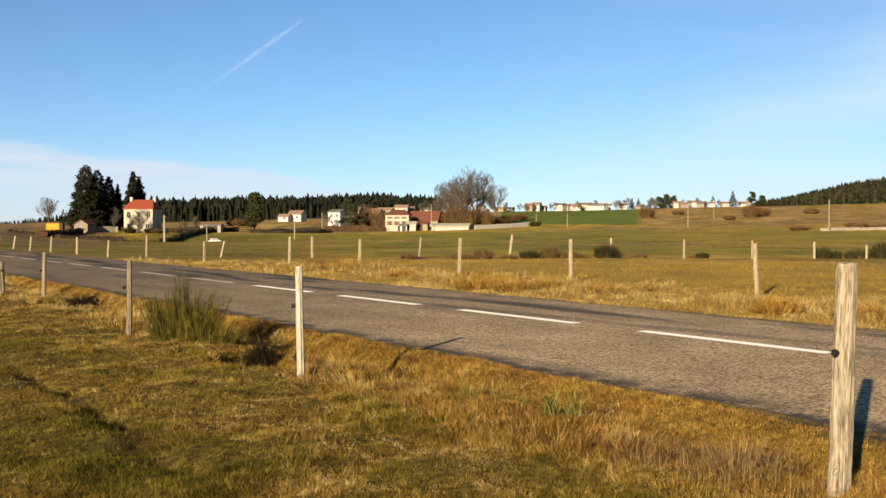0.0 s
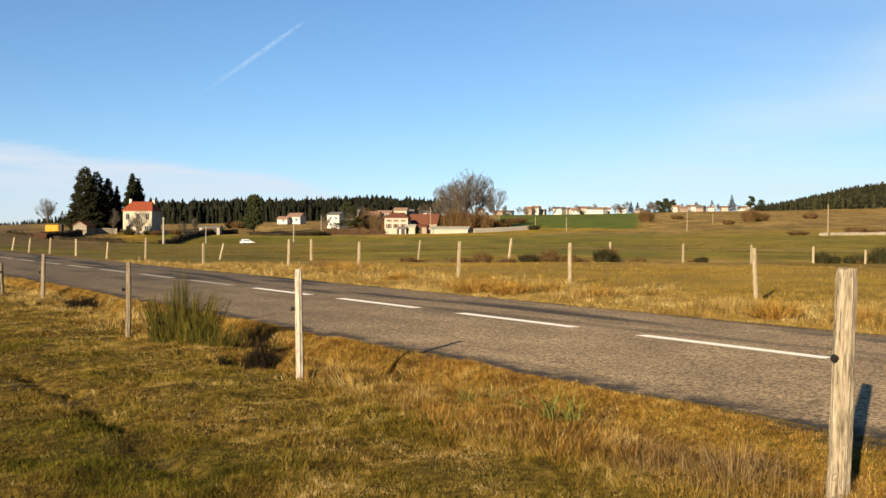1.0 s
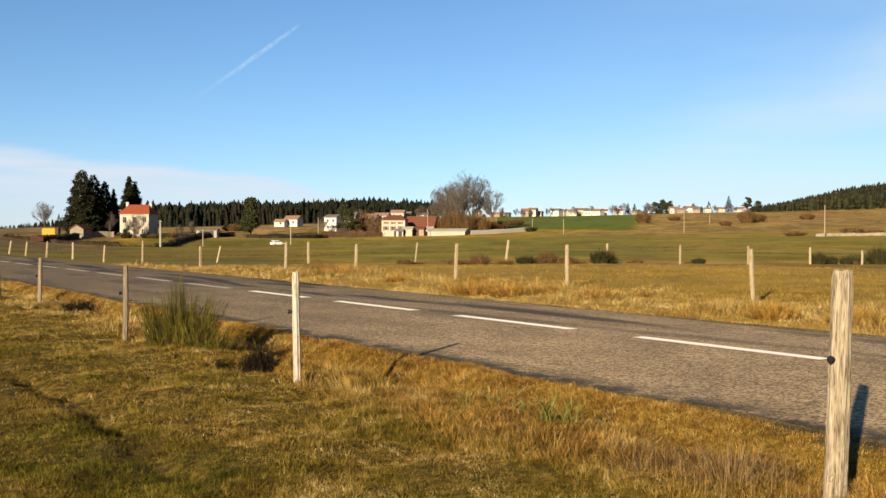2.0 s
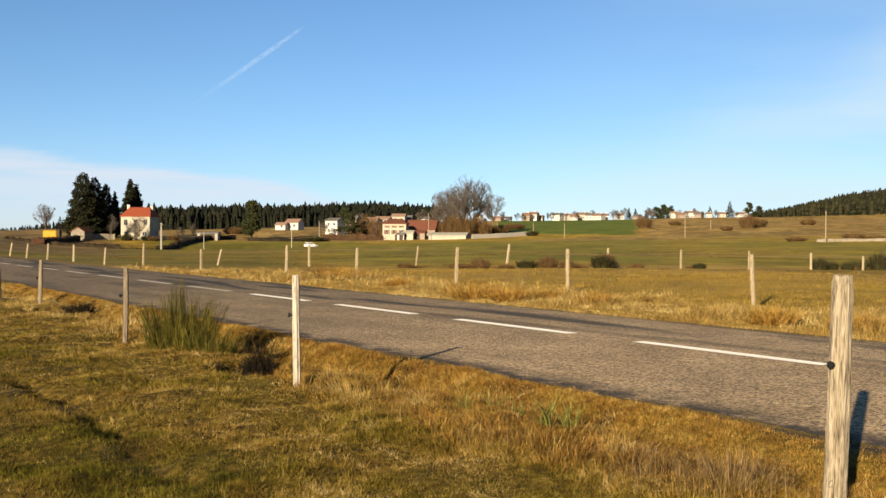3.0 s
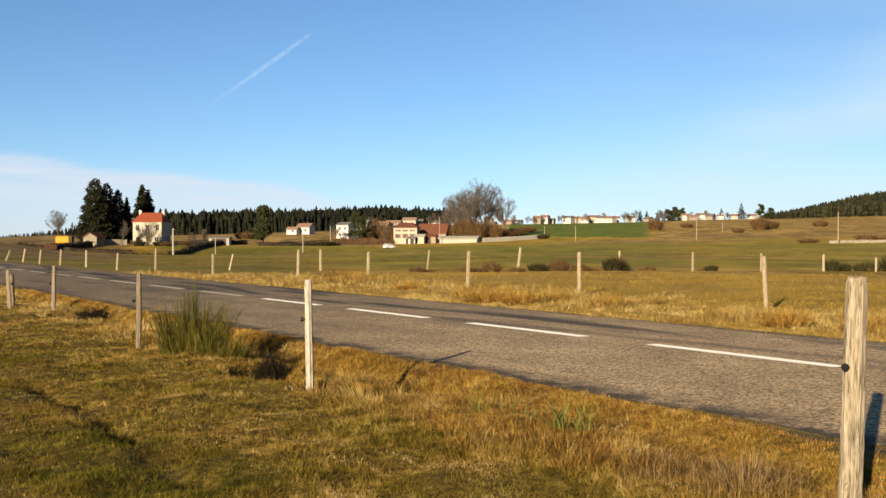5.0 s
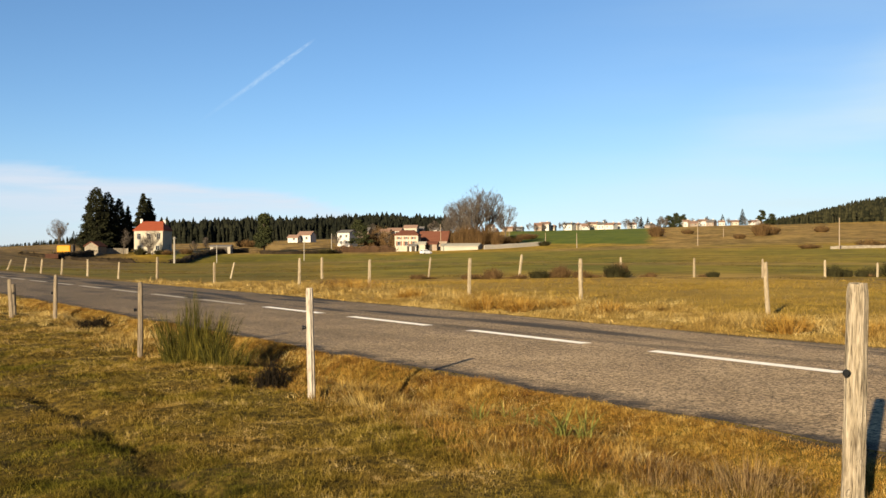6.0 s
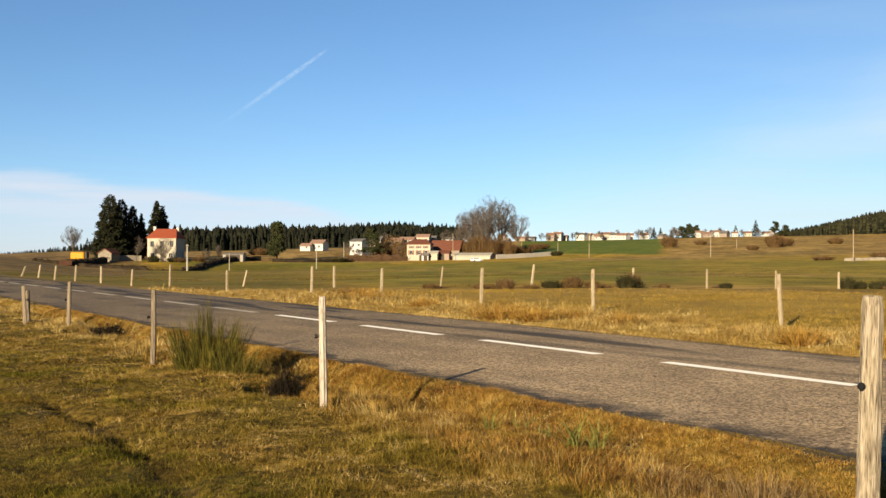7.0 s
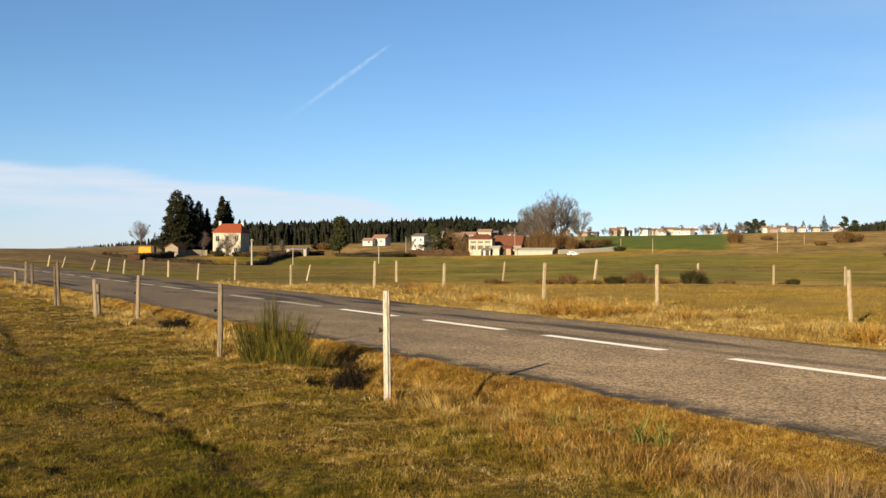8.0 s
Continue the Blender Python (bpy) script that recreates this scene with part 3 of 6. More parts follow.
# ---- ground ----
def make_ground():
    az = np.radians(np.unique(np.concatenate([np.arange(-180, -32, 4.0), np.arange(-32, 28, 0.12), np.arange(28, 180, 4.0)])))
    rr = np.unique(np.concatenate([np.arange(0.2, 4, 0.2), np.arange(4, 13, 0.065), np.arange(13, 22, 0.12), np.geomspace(22, 60, 80), np.geomspace(60, 420, 110), np.geomspace(420, 1000, 50), np.geomspace(1000, 4600, 20)]))
    A, R = np.meshgrid(az, rr)
    X, Y = R * np.sin(A), R * np.cos(A)
    Z = ground_z(X, Y)
    n, m = len(az), len(rr)
    i, j = np.meshgrid(np.arange(n), np.arange(m - 1))
    i2 = (i + 1) % n
    f = np.stack([j * n + i, j * n + i2, (j + 1) * n + i2, (j + 1) * n + i], -1).reshape(-1, 4)
    verts = np.concatenate([np.stack([X, Y, Z], -1).reshape(-1, 3), [[0, 0, gz(0.0, 0.0)]]])
    c = len(verts) - 1
    cap = np.stack([np.full(n, c), (np.arange(n) + 1) % n, np.arange(n)], -1)
    me = raw_mesh("ground", verts, [f, cap], GROUND)
    me.polygons.foreach_set("use_smooth", np.ones(len(me.polygons), bool))
    x, y = verts[:, 0], verts[:, 1]
    r, b = np.hypot(x, y), np.degrees(np.arctan2(x, y))
    d = x * N[0] + y * N[1] - MID
    jb, jr = b + wobble(x, y, 0.05) * 0.35, r + wobble(x, y, 0.07, 2) * 8

    def patch(b0, b1, r0, r1, eb=0.3, er=10.0):
        return smooth(jb, b0 - eb, b0 + eb) * (1 - smooth(jb, b1 - eb, b1 + eb)) * smooth(jr, r0 - er, r0 + er) * (1 - smooth(jr, r1 - er, r1 + er))
    lush = np.maximum.reduce([patch(2.9, 10.5, 300, 700) * smooth(jr - (428 - 8.0 * (jb - 3)), -9, 9), 0.45 * patch(-9.5, 4, 200, 300, 2, 25), 0.55 * patch(-6, 13, 75, 330, 3, 20), 0.4 * patch(13.5, 27, 335, 390, 1.5, 15), 0.34 * patch(8, 40, 78, 292, 3, 8), 0.5 * patch(11, 15, 352, 372, 0.5, 6), 0.45 * patch(-16, -9, 150, 200, 2, 15), 0.6 * patch(-15, -4, 285, 352, 1, 8), 0.45 * patch(-26, -8, 62, 300, 2, 12), 0.25 * patch(3, 27, 62, 90, 2, 10)])
    heath = np.maximum.reduce([patch(-40, -17, 150, 900, 1.0), 0.9 * patch(-17, -3.0, 352, 600, 0.8), patch(-1.5, 2.9, 402, 900), 0.8 * patch(10.6, 28, 330, 800, 0.6, 30),
                               0.8 * patch(5.0, 13.5, 300, 345, 1.5, 10), 0.9 * patch(11.2, 15.6, 296, 312, 0.5, 4), 0.6 * patch(6, 27, 120, 136, 2, 5), 0.5 * patch(-18, -8, 100, 118, 2, 5), 0.5 * patch(-4, 6, 150, 165, 2, 6), 0.6 * patch(-12.5, 0, 215, 240, 2), 0.5 * patch(-30, 30, 50, 66, 2, 8)])
    straw = smooth(d, 2.9, 3.2) * (1 - smooth(d + wobble(x, y, 0.5) * 0.8, 8.2, 10.5)) * (1 - smooth(r, 70, 110))
    straw = np.maximum(straw, (smooth(d, -5.4, -5.0) * (1 - smooth(d, -3.5, -3.3))) * (r < 60) * 0.35)
    straw = np.maximum(straw, (0.9 - 0.35 * smooth(b, 4, 14)) * smooth(d, 7, 9) * (1 - smooth(r + 9 * wobble(x, y, 0.17) + 4 * wobble(x, y, 0.6, 3), 46, 68)) * smooth(wobble(x, y, 0.4, 1), -1.2, 0.2))
    soil_shade = np.maximum(np.exp(-((d + 3.66) / 0.17) ** 2), np.exp(-((d - 3.08) / 0.12) ** 2)) * (r < 140)
    # the shade of the pit, painted as a dark patch
    soil_shade = np.maximum(soil_shade, 0.8 * np.exp(-(((x - PIT[0] - 0.1) / 0.26) ** 2 + ((y - PIT[1]) / 0.4) ** 2)))
    thatch = (1 - 0.15 * smooth(d, -5.7, -5.1)) * (1 - smooth(d, -3.9, -3.6)) * (1 - smooth(r, 28, 45))
    thatch = np.maximum(thatch, (0.22 + 0.25 * smooth(wobble(x, y, 0.06, 5), -0.4, 0.5)) * patch(-40, -7, 55, 330, 3, 8))
    track = np.exp(-((d + 8.05) / 0.2) ** 2) + np.exp(-((d + 9.6) / 0.2) ** 2) * 0.6
    soil_shade = np.maximum(soil_shade, patch(-15.6, -0.3, 548, 800, 0.2, 8))
    soil_shade = np.maximum(soil_shade, 0.42 * patch(-40, -16.5, 130, 900, 1.0) * smooth(wobble(x, y, 0.11, 3) + 0.5 * wobble(x, y, 0.31, 1), -0.8, 0.5))
    # broken dark tone along the ruts: dark earth and their painted shadows
    soil_shade = np.maximum(soil_shade, track * 0.5 * smooth(lumps(x, y, 0.4, 2), -0.2, 0.6) * (r < 40))
    for name, v in (("lush", lush), ("thatch", thatch), ("heath", heath), ("straw", straw), ("soil_shade", soil_shade)):
        me.attributes.new(name, "FLOAT", "POINT").data.foreach_set("value", v.astype(np.float32))
    return tagged(new("ground", me), "rolling winter meadow ground with dry and green grass", "ground", kind="structure")


make_ground()


def road_pose():
    """x back along the road, y across it to the far side; origin on the centre line."""
    m = Matrix.Identity(4)
    for i in range(2):
        m[i][0], m[i][1], m[i][3] = -U[i], N[i], N[i] * MID
    return m


def road_z(s):
    r = np.hypot(N[0] * MID + U[0] * s, N[1] * MID + U[1] * s)
    return -0.05 * float(smooth(r, 40, 90))


def make_road():
    bm = bmesh.new()
    rnd = random.Random(3)
    prev = None
    s = -60.0
    while s < 131:
        e0, e1 = NEAR_EDGE + 0.05 * math.sin(s * 1.3) + 0.025 * math.sin(s * 3.1 + 1) + rnd.uniform(-0.015, 0.015), FAR_EDGE + 0.05 * math.sin(s * 1.4 + 1)
        across = [e0, e0 + 0.25, -1.7, 0, 1.5, e1 - 0.25, e1]
        row = [bm.verts.new((-s, v, road_z(s) + 0.03 - 0.014 * abs(v))) for v in across]
        if prev:
            for k in range(6):
                bm.faces.new((prev[k], row[k], row[k + 1], prev[k + 1]))
        prev = row
        s += 0.15 if 0 < s < 30 else 0.5 if s < 60 else 2.0
    bmesh.ops.recalc_face_normals(bm, faces=list(bm.faces))
    for f in bm.faces:
        if f.normal.z < 0:
            f.normal_flip()
    ob = new("road", mesh_of("road", bm, ASPHALT, True))
    ob.matrix_world = road_pose()
    tagged(ob, "worn grey asphalt country road with tar patches", "road", kind="structure")
    for k in range(-5, 24):
        s0 = 7.60 + 4.36 * k
        b2 = bmesh.new()
        pts = []
        for j in range(9):
            for side in (-1, 1):
                pts.append(b2.verts.new((-s0 - 3.0 * j / 8, side * (0.108 + 0.006 * math.sin(3 * j + k)) - 0.12, road_z(s0) + 0.034)))
        for j in range(8):
            b2.faces.new((pts[2 * j], pts[2 * j + 1], pts[2 * j + 3], pts[2 * j + 2]))
        part("line_dash", b2, PAINT_LINE if k < 4 else PAINT_WORN, ob, "white painted line dash" if k < 4 else "worn greyish painted line dash")
    return ob


ROAD = make_road()


# ---- fences ----
def post_mesh(height, radius, seed, wood, sides=12, rings=11):
    """A split or round wooden stake, slightly crooked, with a chamfered uneven top and cracks along it."""
    rnd = random.Random(seed)
    bm = bmesh.new()
    lobes = [1 + rnd.uniform(-0.13, 0.13) * (1 if sides < 20 else 0.6) for _ in range(sides)]
    cracks = {rnd.randrange(sides) for _ in range(3 if sides < 20 else 6)}
    rows = []
    bend = (rnd.uniform(-0.02, 0.02), rnd.uniform(-0.02, 0.02))
    for j in range(rings):
        k = j / (rings - 1)
        z = -0.35 + (height + 0.35) * k
        r = radius * (1.06 - 0.12 * k) * (0.86 if j == rings - 1 else 1)
        row = []
        for i in range(sides):
            rr = r * lobes[i] * (0.86 if i in cracks else 1) * (1 + rnd.uniform(-0.02, 0.02))
            a_ = 2 * math.pi * i / sides
            row.append(bm.verts.new((rr * math.cos(a_) + bend[0] * math.sin(3 * k), rr * math.sin(a_) + bend[1] * math.sin(2.5 * k),
                                     z + (rnd.uniform(-0.008, 0.004) if j == rings - 1 else 0))))
        rows.append(row)
    for p, q in zip(rows, rows[1:]):
        for i in range(sides):
            bm.faces.new((p[i], p[(i + 1) % sides], q[(i + 1) % sides], q[i]))
    top = bm.verts.new((bend[0] * math.sin(3), bend[1] * math.sin(2.5), height + 0.004))
    for i in range(sides):
        bm.faces.new((rows[-1][i], rows[-1][(i + 1) % sides], top))
    return mesh_of("stake", bm, wood)


def insulator_bm(r=0.022):
    bm = bmesh.new()
    tube(bm, [(0, 0, 0), (0, -0.02, 0)], [0.008, 0.008], 8)
    for y0, rr in ((-0.006, 0.75), (-0.024, 1.0)):
        tube(bm, [(0, y0, 0), (0, y0 - 0.008, 0), (0, y0 - 0.018, 0)], [r * rr * 0.8, r * rr, r * rr * 0.8], 12)
    return bm


def fence_post(x, y, height, radius, lean_x, lean_y, seed, label, group, insulator=None, wood=None):
    post = new("fence_post")
    bump = float(tussocks(x, y))
    height -= bump
    # the lean is in the world's axes
    post.matrix_world = Matrix.Translation((x, y, gz(x, y))) @ pose(0, 0, 0, lean_y, lean_x, 0) @ pose(0, 0, 0, 0, 0, 37.0 * seed)
    stake = part("stake", post_mesh(height, radius, seed, wood or WOOD, *((26, 30) if seed < 3 else (12, 11))), None, post)
    if insulator:
        z, turn, size = insulator
        z -= bump
        b_ = math.radians(turn - 37.0 * seed)
        part("insulator", insulator_bm(size), BLACK, post, "black plastic wire insulator",
             pose(radius * 0.95 * math.sin(b_), -radius * 0.95 * math.cos(b_), z, 0, 0, turn - 37.0 * seed))
    return tagged(post, label, "fence post", group)


ROADSIDE = "posts of the roadside fence"
NEAR_POSTS = [  # x, y, height, radius, lean x, lean y, insulator
    (2.07, 5.58, 1.24, 0.056, 1.6, 0, (0.775, -48, 0.021)),
    (-1.34, 10.09, 1.06, 0.037, -1.2, 0, (0.69, -78, 0.024)),
    (-4.31, 14.63, 1.00, 0.036, 0.5, 0, (0.62, -95, 0.026)),
    (-7.85, 21.0, 0.92, 0.043, 1.6, 0, (0.56, -95, 0.03)),
    (-9.28, 22.4, 0.80, 0.045, -3.5, 0, (0.5, 95, 0.03)),
    (-9.34, 22.7, 0.68, 0.045, -2.0, 0, None),
    (-11.60, 25.7, 1.13, 0.043, -2.0, 0, (0.6, -95, 0.03)),
    (-11.78, 25.9, 1.02, 0.042, -1.0, 0, None),
    (-18.4, 38.6, 1.0, 0.055, -2, 0, None),
    (-18.9, 39.0, 1.05, 0.06, 2, 0, None),
    (-21.2, 42.9, 0.8, 0.06, 1, 0, None),
    (-23.4, 45.4, 0.9, 0.06, -1, 0, None),
    (-26.0, 50.0, 1.0, 0.06, 2, 0, None)]
for i, (x, y, h, r, lx, ly, ins) in enumerate(NEAR_POSTS):
    word = ("thick pale weathered wooden fence post with cracked grain" if i == 0 else
            "whitish weathered wooden fence post in dry grass" if i == 1 else "grey-brown weathered wooden fence post beside the road")
    post = fence_post(x, y, h, r, lx, ly, i + 1, word, ROADSIDE, ins, SPLIT_WOOD if i == 0 else BLEACHED if i == 1 else WOOD_BROWN)
    for turn, z, size in ((14, 0.31, 1.0), (-38, 0.15, 0.7)) if i == 0 else ((-20, 0.48, 0.4), (-8, 0.36, 0.35)):
        if i < 2:
            # worn stubs of twigs
            b2 = bmesh.new()
            bmesh.ops.create_icosphere(b2, subdivisions=2, radius=1.0)
            bmesh.ops.scale(b2, vec=((0.016 if i == 0 else 0.008) * size, 0.012 * size, (0.03 if i == 0 else 0.055) * size), verts=list(b2.verts))
            a_ = math.radians(turn - 37.0 * (i + 1))
            part("knot", b2, SPLIT_WOOD if i == 0 else WOOD_BROWN, post, "worn knot in the wood", pose(r * 0.97 * math.sin(a_), -r * 0.97 * math.cos(a_), z, 0, 12, turn - 37.0 * (i + 1)), True)

bm = bmesh.new()
tube(bm, [(-23.5, 45.5, 0.62), (-21.2, 42.3, 0.66), (-18.8, 38.9, 0.64)], [0.06, 0.055, 0.05], 7)
tagged(new("fence_rail", mesh_of("fence_rail", bm, WOOD_BROWN)), "dark brown wooden rail along the roadside posts", "fence rail")

FAR_POSTS = [  # x, y, height, radius, lean
    (12.6, 16.9, 1.2, 0.06, 1), (7.1, 24.06, 1.22, 0.052, -3), (3.68, 30.55, 1.2, 0.06, -1), (0.54, 33.94, 1.22, 0.06, 1), (-2.97, 38.17, 1.12, 0.055, 1),
    (-5.85, 40.7, 1.15, 0.055, 1), (-11.2, 50.2, 1.0, 0.06, 0), (-13.85, 50.0, 1.15, 0.06, 1), (-16.75, 53.4, 0.85, 0.055, 4), (-19.3, 56.3, 0.9, 0.055, 2),
    (-21.7, 59.1, 0.9, 0.055, 4), (-23.9, 61.9, 0.85, 0.055, 6), (-28.2, 70.2, 0.9, 0.06, 10), (-31.4, 75.1, 0.8, 0.06, 22), (-37.0, 82.8, 0.9, 0.06, 18), (-40.2, 87.2, 0.95, 0.07, 10)]
for i, (x, y, h, r, lx) in enumerate(FAR_POSTS):
    fence_post(x, y, h, r, lx, 0, i + 21, "leaning weathered wooden fence post by the verge" if lx > 5 else "weathered wooden fence post in golden verge grass", "posts of the fence across the road")

MEADOW_POSTS = [(25.06, 63.3, 0.85, 0.06, 1), (21.61, 62.23, 1.0, 0.07, 0), (13.81, 61.19, 1.1, 0.065, 0), (10.11, 64.4, 1.15, 0.065, 1), (3.66, 59.23, 1.35, 0.07, 7), (-1.44, 63.3, 1.25, 0.065, 6),
                (-7.86, 64.4, 1.3, 0.075, 0), (-14.66, 70.56, 1.1, 0.07, 13), (16.9, 58.4, 1.05, 0.06, 0), (30.0, 66.0, 1.0, 0.06, 2)]
for i, (x, y, h, r, lx) in enumerate(MEADOW_POSTS):
    fence_post(x, y, h, r, lx, 0, i + 51, "weathered wooden fence post in the open meadow", "posts of the meadow fence")


# ---- buildings ----
HILL_TREES = []   # bearings, distances and heights of bare trees among the hilltop houses

def wall_bm(w, h, t, holes):
    """A wall of thickness t in the x-z plane (outer face at y = 0), with openings (x0, x1, z0, z1) right through it."""
    xs = sorted({-w / 2, w / 2, *[v for q in holes for v in q[:2]]})
    zs = sorted({0.0, h, *[v for q in holes for v in q[2:]]})
    bm = bmesh.new()
    for x0, x1 in zip(xs, xs[1:]):
        for z0, z1 in zip(zs, zs[1:]):
            cx, cz = (x0 + x1) / 2, (z0 + z1) / 2
            if not any(q[0] < cx < q[1] and q[2] < cz < q[3] for q in holes):
                box(bm, x0, x1, 0, t, z0 if z0 > 0 else -1.5, z1)
    bmesh.ops.remove_doubles(bm, verts=list(bm.verts), dist=0.0005)
    return bm


def roof_bm(w, d, h, over=0.32, hip=0.0, t=0.22):
    """A ridge roof along x over a w by d plan centred on the origin, with overhang; hip pulls the ridge ends in."""
    bm = bmesh.new()
    W2, D2, r = w / 2 + over, d / 2 + over, w / 2 + over - hip
    drop = -over * h / (d / 2)
    lo = [bm.verts.new(v) for v in ((-W2, -D2, drop), (W2, -D2, drop), (W2, D2, drop), (-W2, D2, drop), (-r, 0, h), (r, 0, h))]
    hi = [bm.verts.new(v.co + Vector((0, 0, t))) for v in lo]
    for a_, b_ in ((lo, -1), (hi, 1)):
        for f in ((0, 1, 5, 4), (1, 2, 5), (2, 3, 4, 5), (3, 0, 4)):
            if hip == 0 and len(f) == 3 and a_ is lo:
                continue
            if hip == 0 and len(f) == 3:
                continue
            bm.faces.new([a_[i] for i in (f if b_ > 0 else f[::-1])])
    edge = [(0, 1), (1, 2), (2, 3), (3, 0)] if hip else [(0, 1), (1, 5), (5, 2), (2, 3), (3, 4), (4, 0)]
    for i, j in edge:
        bm.faces.new((lo[i], lo[j], hi[j], hi[i]))
    bmesh.ops.recalc_face_normals(bm, faces=list(bm.faces))
    return bm


def gable_bm(d, h, t):
    bm = bmesh.new()
    f = [bm.verts.new((x, y, z)) for y in (0, t) for x, z in ((-d / 2, 0), (d / 2, 0), (0, h))]
    bm.faces.new(f[:3])
    bm.faces.new(f[:2:-1])
    for i, j in ((0, 1), (1, 2), (2, 0)):
        bm.faces.new((f[j], f[i], f[i + 3], f[j + 3]))
    bmesh.ops.recalc_face_normals(bm, faces=list(bm.faces))
    return bm


def house(name, bearing, reach, turn, w, d, h, roof_h, wall_mat, roof_mat, label, windows=(), side_windows=(), doors=(), chimneys=(), hip=0.0, group="", shutters=False, lift=0.0, category="house"):
    """windows: (x, z, width, height) on the front, which faces the viewpoint when turn is 0; side_windows: the same on the +x side."""
    x, y, z = at(bearing, reach)
    top = new(name)
    top.matrix_world = pose(x, y, z + lift, 0, 0, -bearing + turn)
    tagged(top, label, category, group)
    t = 0.35
    front = [(q[0] - q[2] / 2, q[0] + q[2] / 2, q[1], q[1] + q[3]) for q in (*windows, *doors)]
    side = [(q[0] - q[2] / 2, q[0] + q[2] / 2, q[1], q[1] + q[3]) for q in side_windows]
    walls = [(w, front, pose(0, -d / 2, 0)), (d - 2 * t, side, pose(w / 2, 0, 0, 0, 0, 90)),
             (w, [], pose(0, d / 2, 0, 0, 0, 180)), (d - 2 * t, [], pose(-w / 2, 0, 0, 0, 0, 270))]
    for ww, holes, m in walls:
        wall = part("wall", wall_bm(ww, h, t, holes), wall_mat, top, m=m)
    for i, (holes, m, many) in enumerate(((front[:len(windows)], walls[0][2], windows), (side, walls[1][2], side_windows))):
        for x0, x1, z0, z1 in holes:
            win = part("window", box_bm(x0, x1, 0.16, 0.20, z0, z1), GLASS, top, "dark glass window", m)
            fr = bmesh.new()
            for q in ((x0, x0 + 0.07, z0, z1), (x1 - 0.07, x1, z0, z1), (x0 + 0.07, x1 - 0.07, z0, z0 + 0.07), (x0 + 0.07, x1 - 0.07, z1 - 0.07, z1), ((x0 + x1) / 2 - 0.03, (x0 + x1) / 2 + 0.03, z0 + 0.07, z1 - 0.07)):
                box(fr, q[0], q[1], 0.11, 0.157, q[2], q[3])
            part("frame", fr, FRAME, win)
            part("sill", box_bm(x0 - 0.1, x1 + 0.1, -0.08, 0.10, z0 - 0.1, z0 - 0.003), CONCRETE, win)
            if shutters:
                for s0, s1 in ((x0 - 0.5, x0 - 0.02), (x1 + 0.02, x1 + 0.5)):
                    part("shutter", box_bm(s0, s1, -0.06, -0.01, z0, z1, bevel=0.01), SHUTTER, win, "brown wooden shutter")
    for q in front[len(windows):]:
        part("door", box_bm(q[0], q[1], 0.14, 0.20, q[2], q[3]), DOORWOOD, top, "dark wooden door", walls[0][2])
    if not hip:
        for sx in (-1, 1):
            part("gable", gable_bm(d, roof_h, t), wall_mat, top, m=pose(sx * w / 2, 0, h, 0, 0, 90 * sx))
    part("roof", roof_bm(w, d, roof_h, hip=hip), roof_mat, top, m=pose(0, 0, h + 0.01))
    for cx, cy, ch in chimneys:
        bm = bmesh.new()
        box(bm, -0.4, 0.4, -0.3, 0.3, -1.5, ch)
        box(bm, -0.48, 0.48, -0.38, 0.38, ch, ch + 0.12)
        part("chimney", bm, WHITE, top, "pale rendered chimney", pose(cx, cy, h + roof_h))
    return top


def grid(xs, z, w, h):
    return [(x, z, w, h) for x in xs]


# the house by the dark conifers
house("house", -15.66, 350, -20, 9.2, 8.4, 7.2, 2.6, CREAM, TILE_RED, "cream two-storey house with a red tiled hip roof by conifers",
      windows=grid((-3.1, 0.1, 3.2), 4.3, 1.2, 1.9) + grid((-3.0, 2.9), 1.0, 1.3, 1.4), side_windows=grid((1.6,), 1.0, 1.0, 1.6), doors=[(0.2, 0.0, 1.2, 2.3)],
      chimneys=[(-3.9, 0.6, 0.9), (3.6, 0.4, 0.5)], hip=1.6)
# field-stone shed, with its gable to the meadow
house("stone_shed", -18.5, 342, 66, 6.0, 4.2, 2.5, 1.3, STONE, TILE_OLD, "small fieldstone shed with a brown tiled roof", category="shed", doors=[])
# low shelter on the bank
house("shelter", -12.2, 352, -12, 6.5, 4, 2.2, 0.3, CONCRETE, SLATE, "low pale shelter with a flat grey roof on the bank", category="shed", doors=[(0.0, 0.0, 4.6, 2.0)])
# white house before the woods
house("house", -7.75, 480, -25, 6.2, 6, 2.9, 1.5, WHITE, TILE_TERRA, "white house with a terracotta roof before the woods", windows=grid((-1.6, 1.2), 1.0, 1.0, 1.1), lift=0.3)
house("house", -8.4, 477, -20, 4.6, 5, 2.1, 1.1, WHITE, TILE_TERRA, "low white house wing with a terracotta roof", windows=grid((0.6,), 1.0, 1.0, 1.1))
house("house", -5.6, 430, -30, 5.5, 6.5, 5.4, 1.0, WHITE, SLATE, "tall white house half hidden behind trees", windows=grid((-1.2, 1.3), 3.5, 1.0, 1.1) + grid((-1.2, 1.3), 1.0, 1.0, 1.2))
house("house", -4.7, 500, -20, 6, 6, 3.2, 1.5, PINKISH, SLATE, "house with a grey roof behind trees", windows=grid((-1.5, 1.5), 1.5, 1.0, 1.1), lift=1.6)
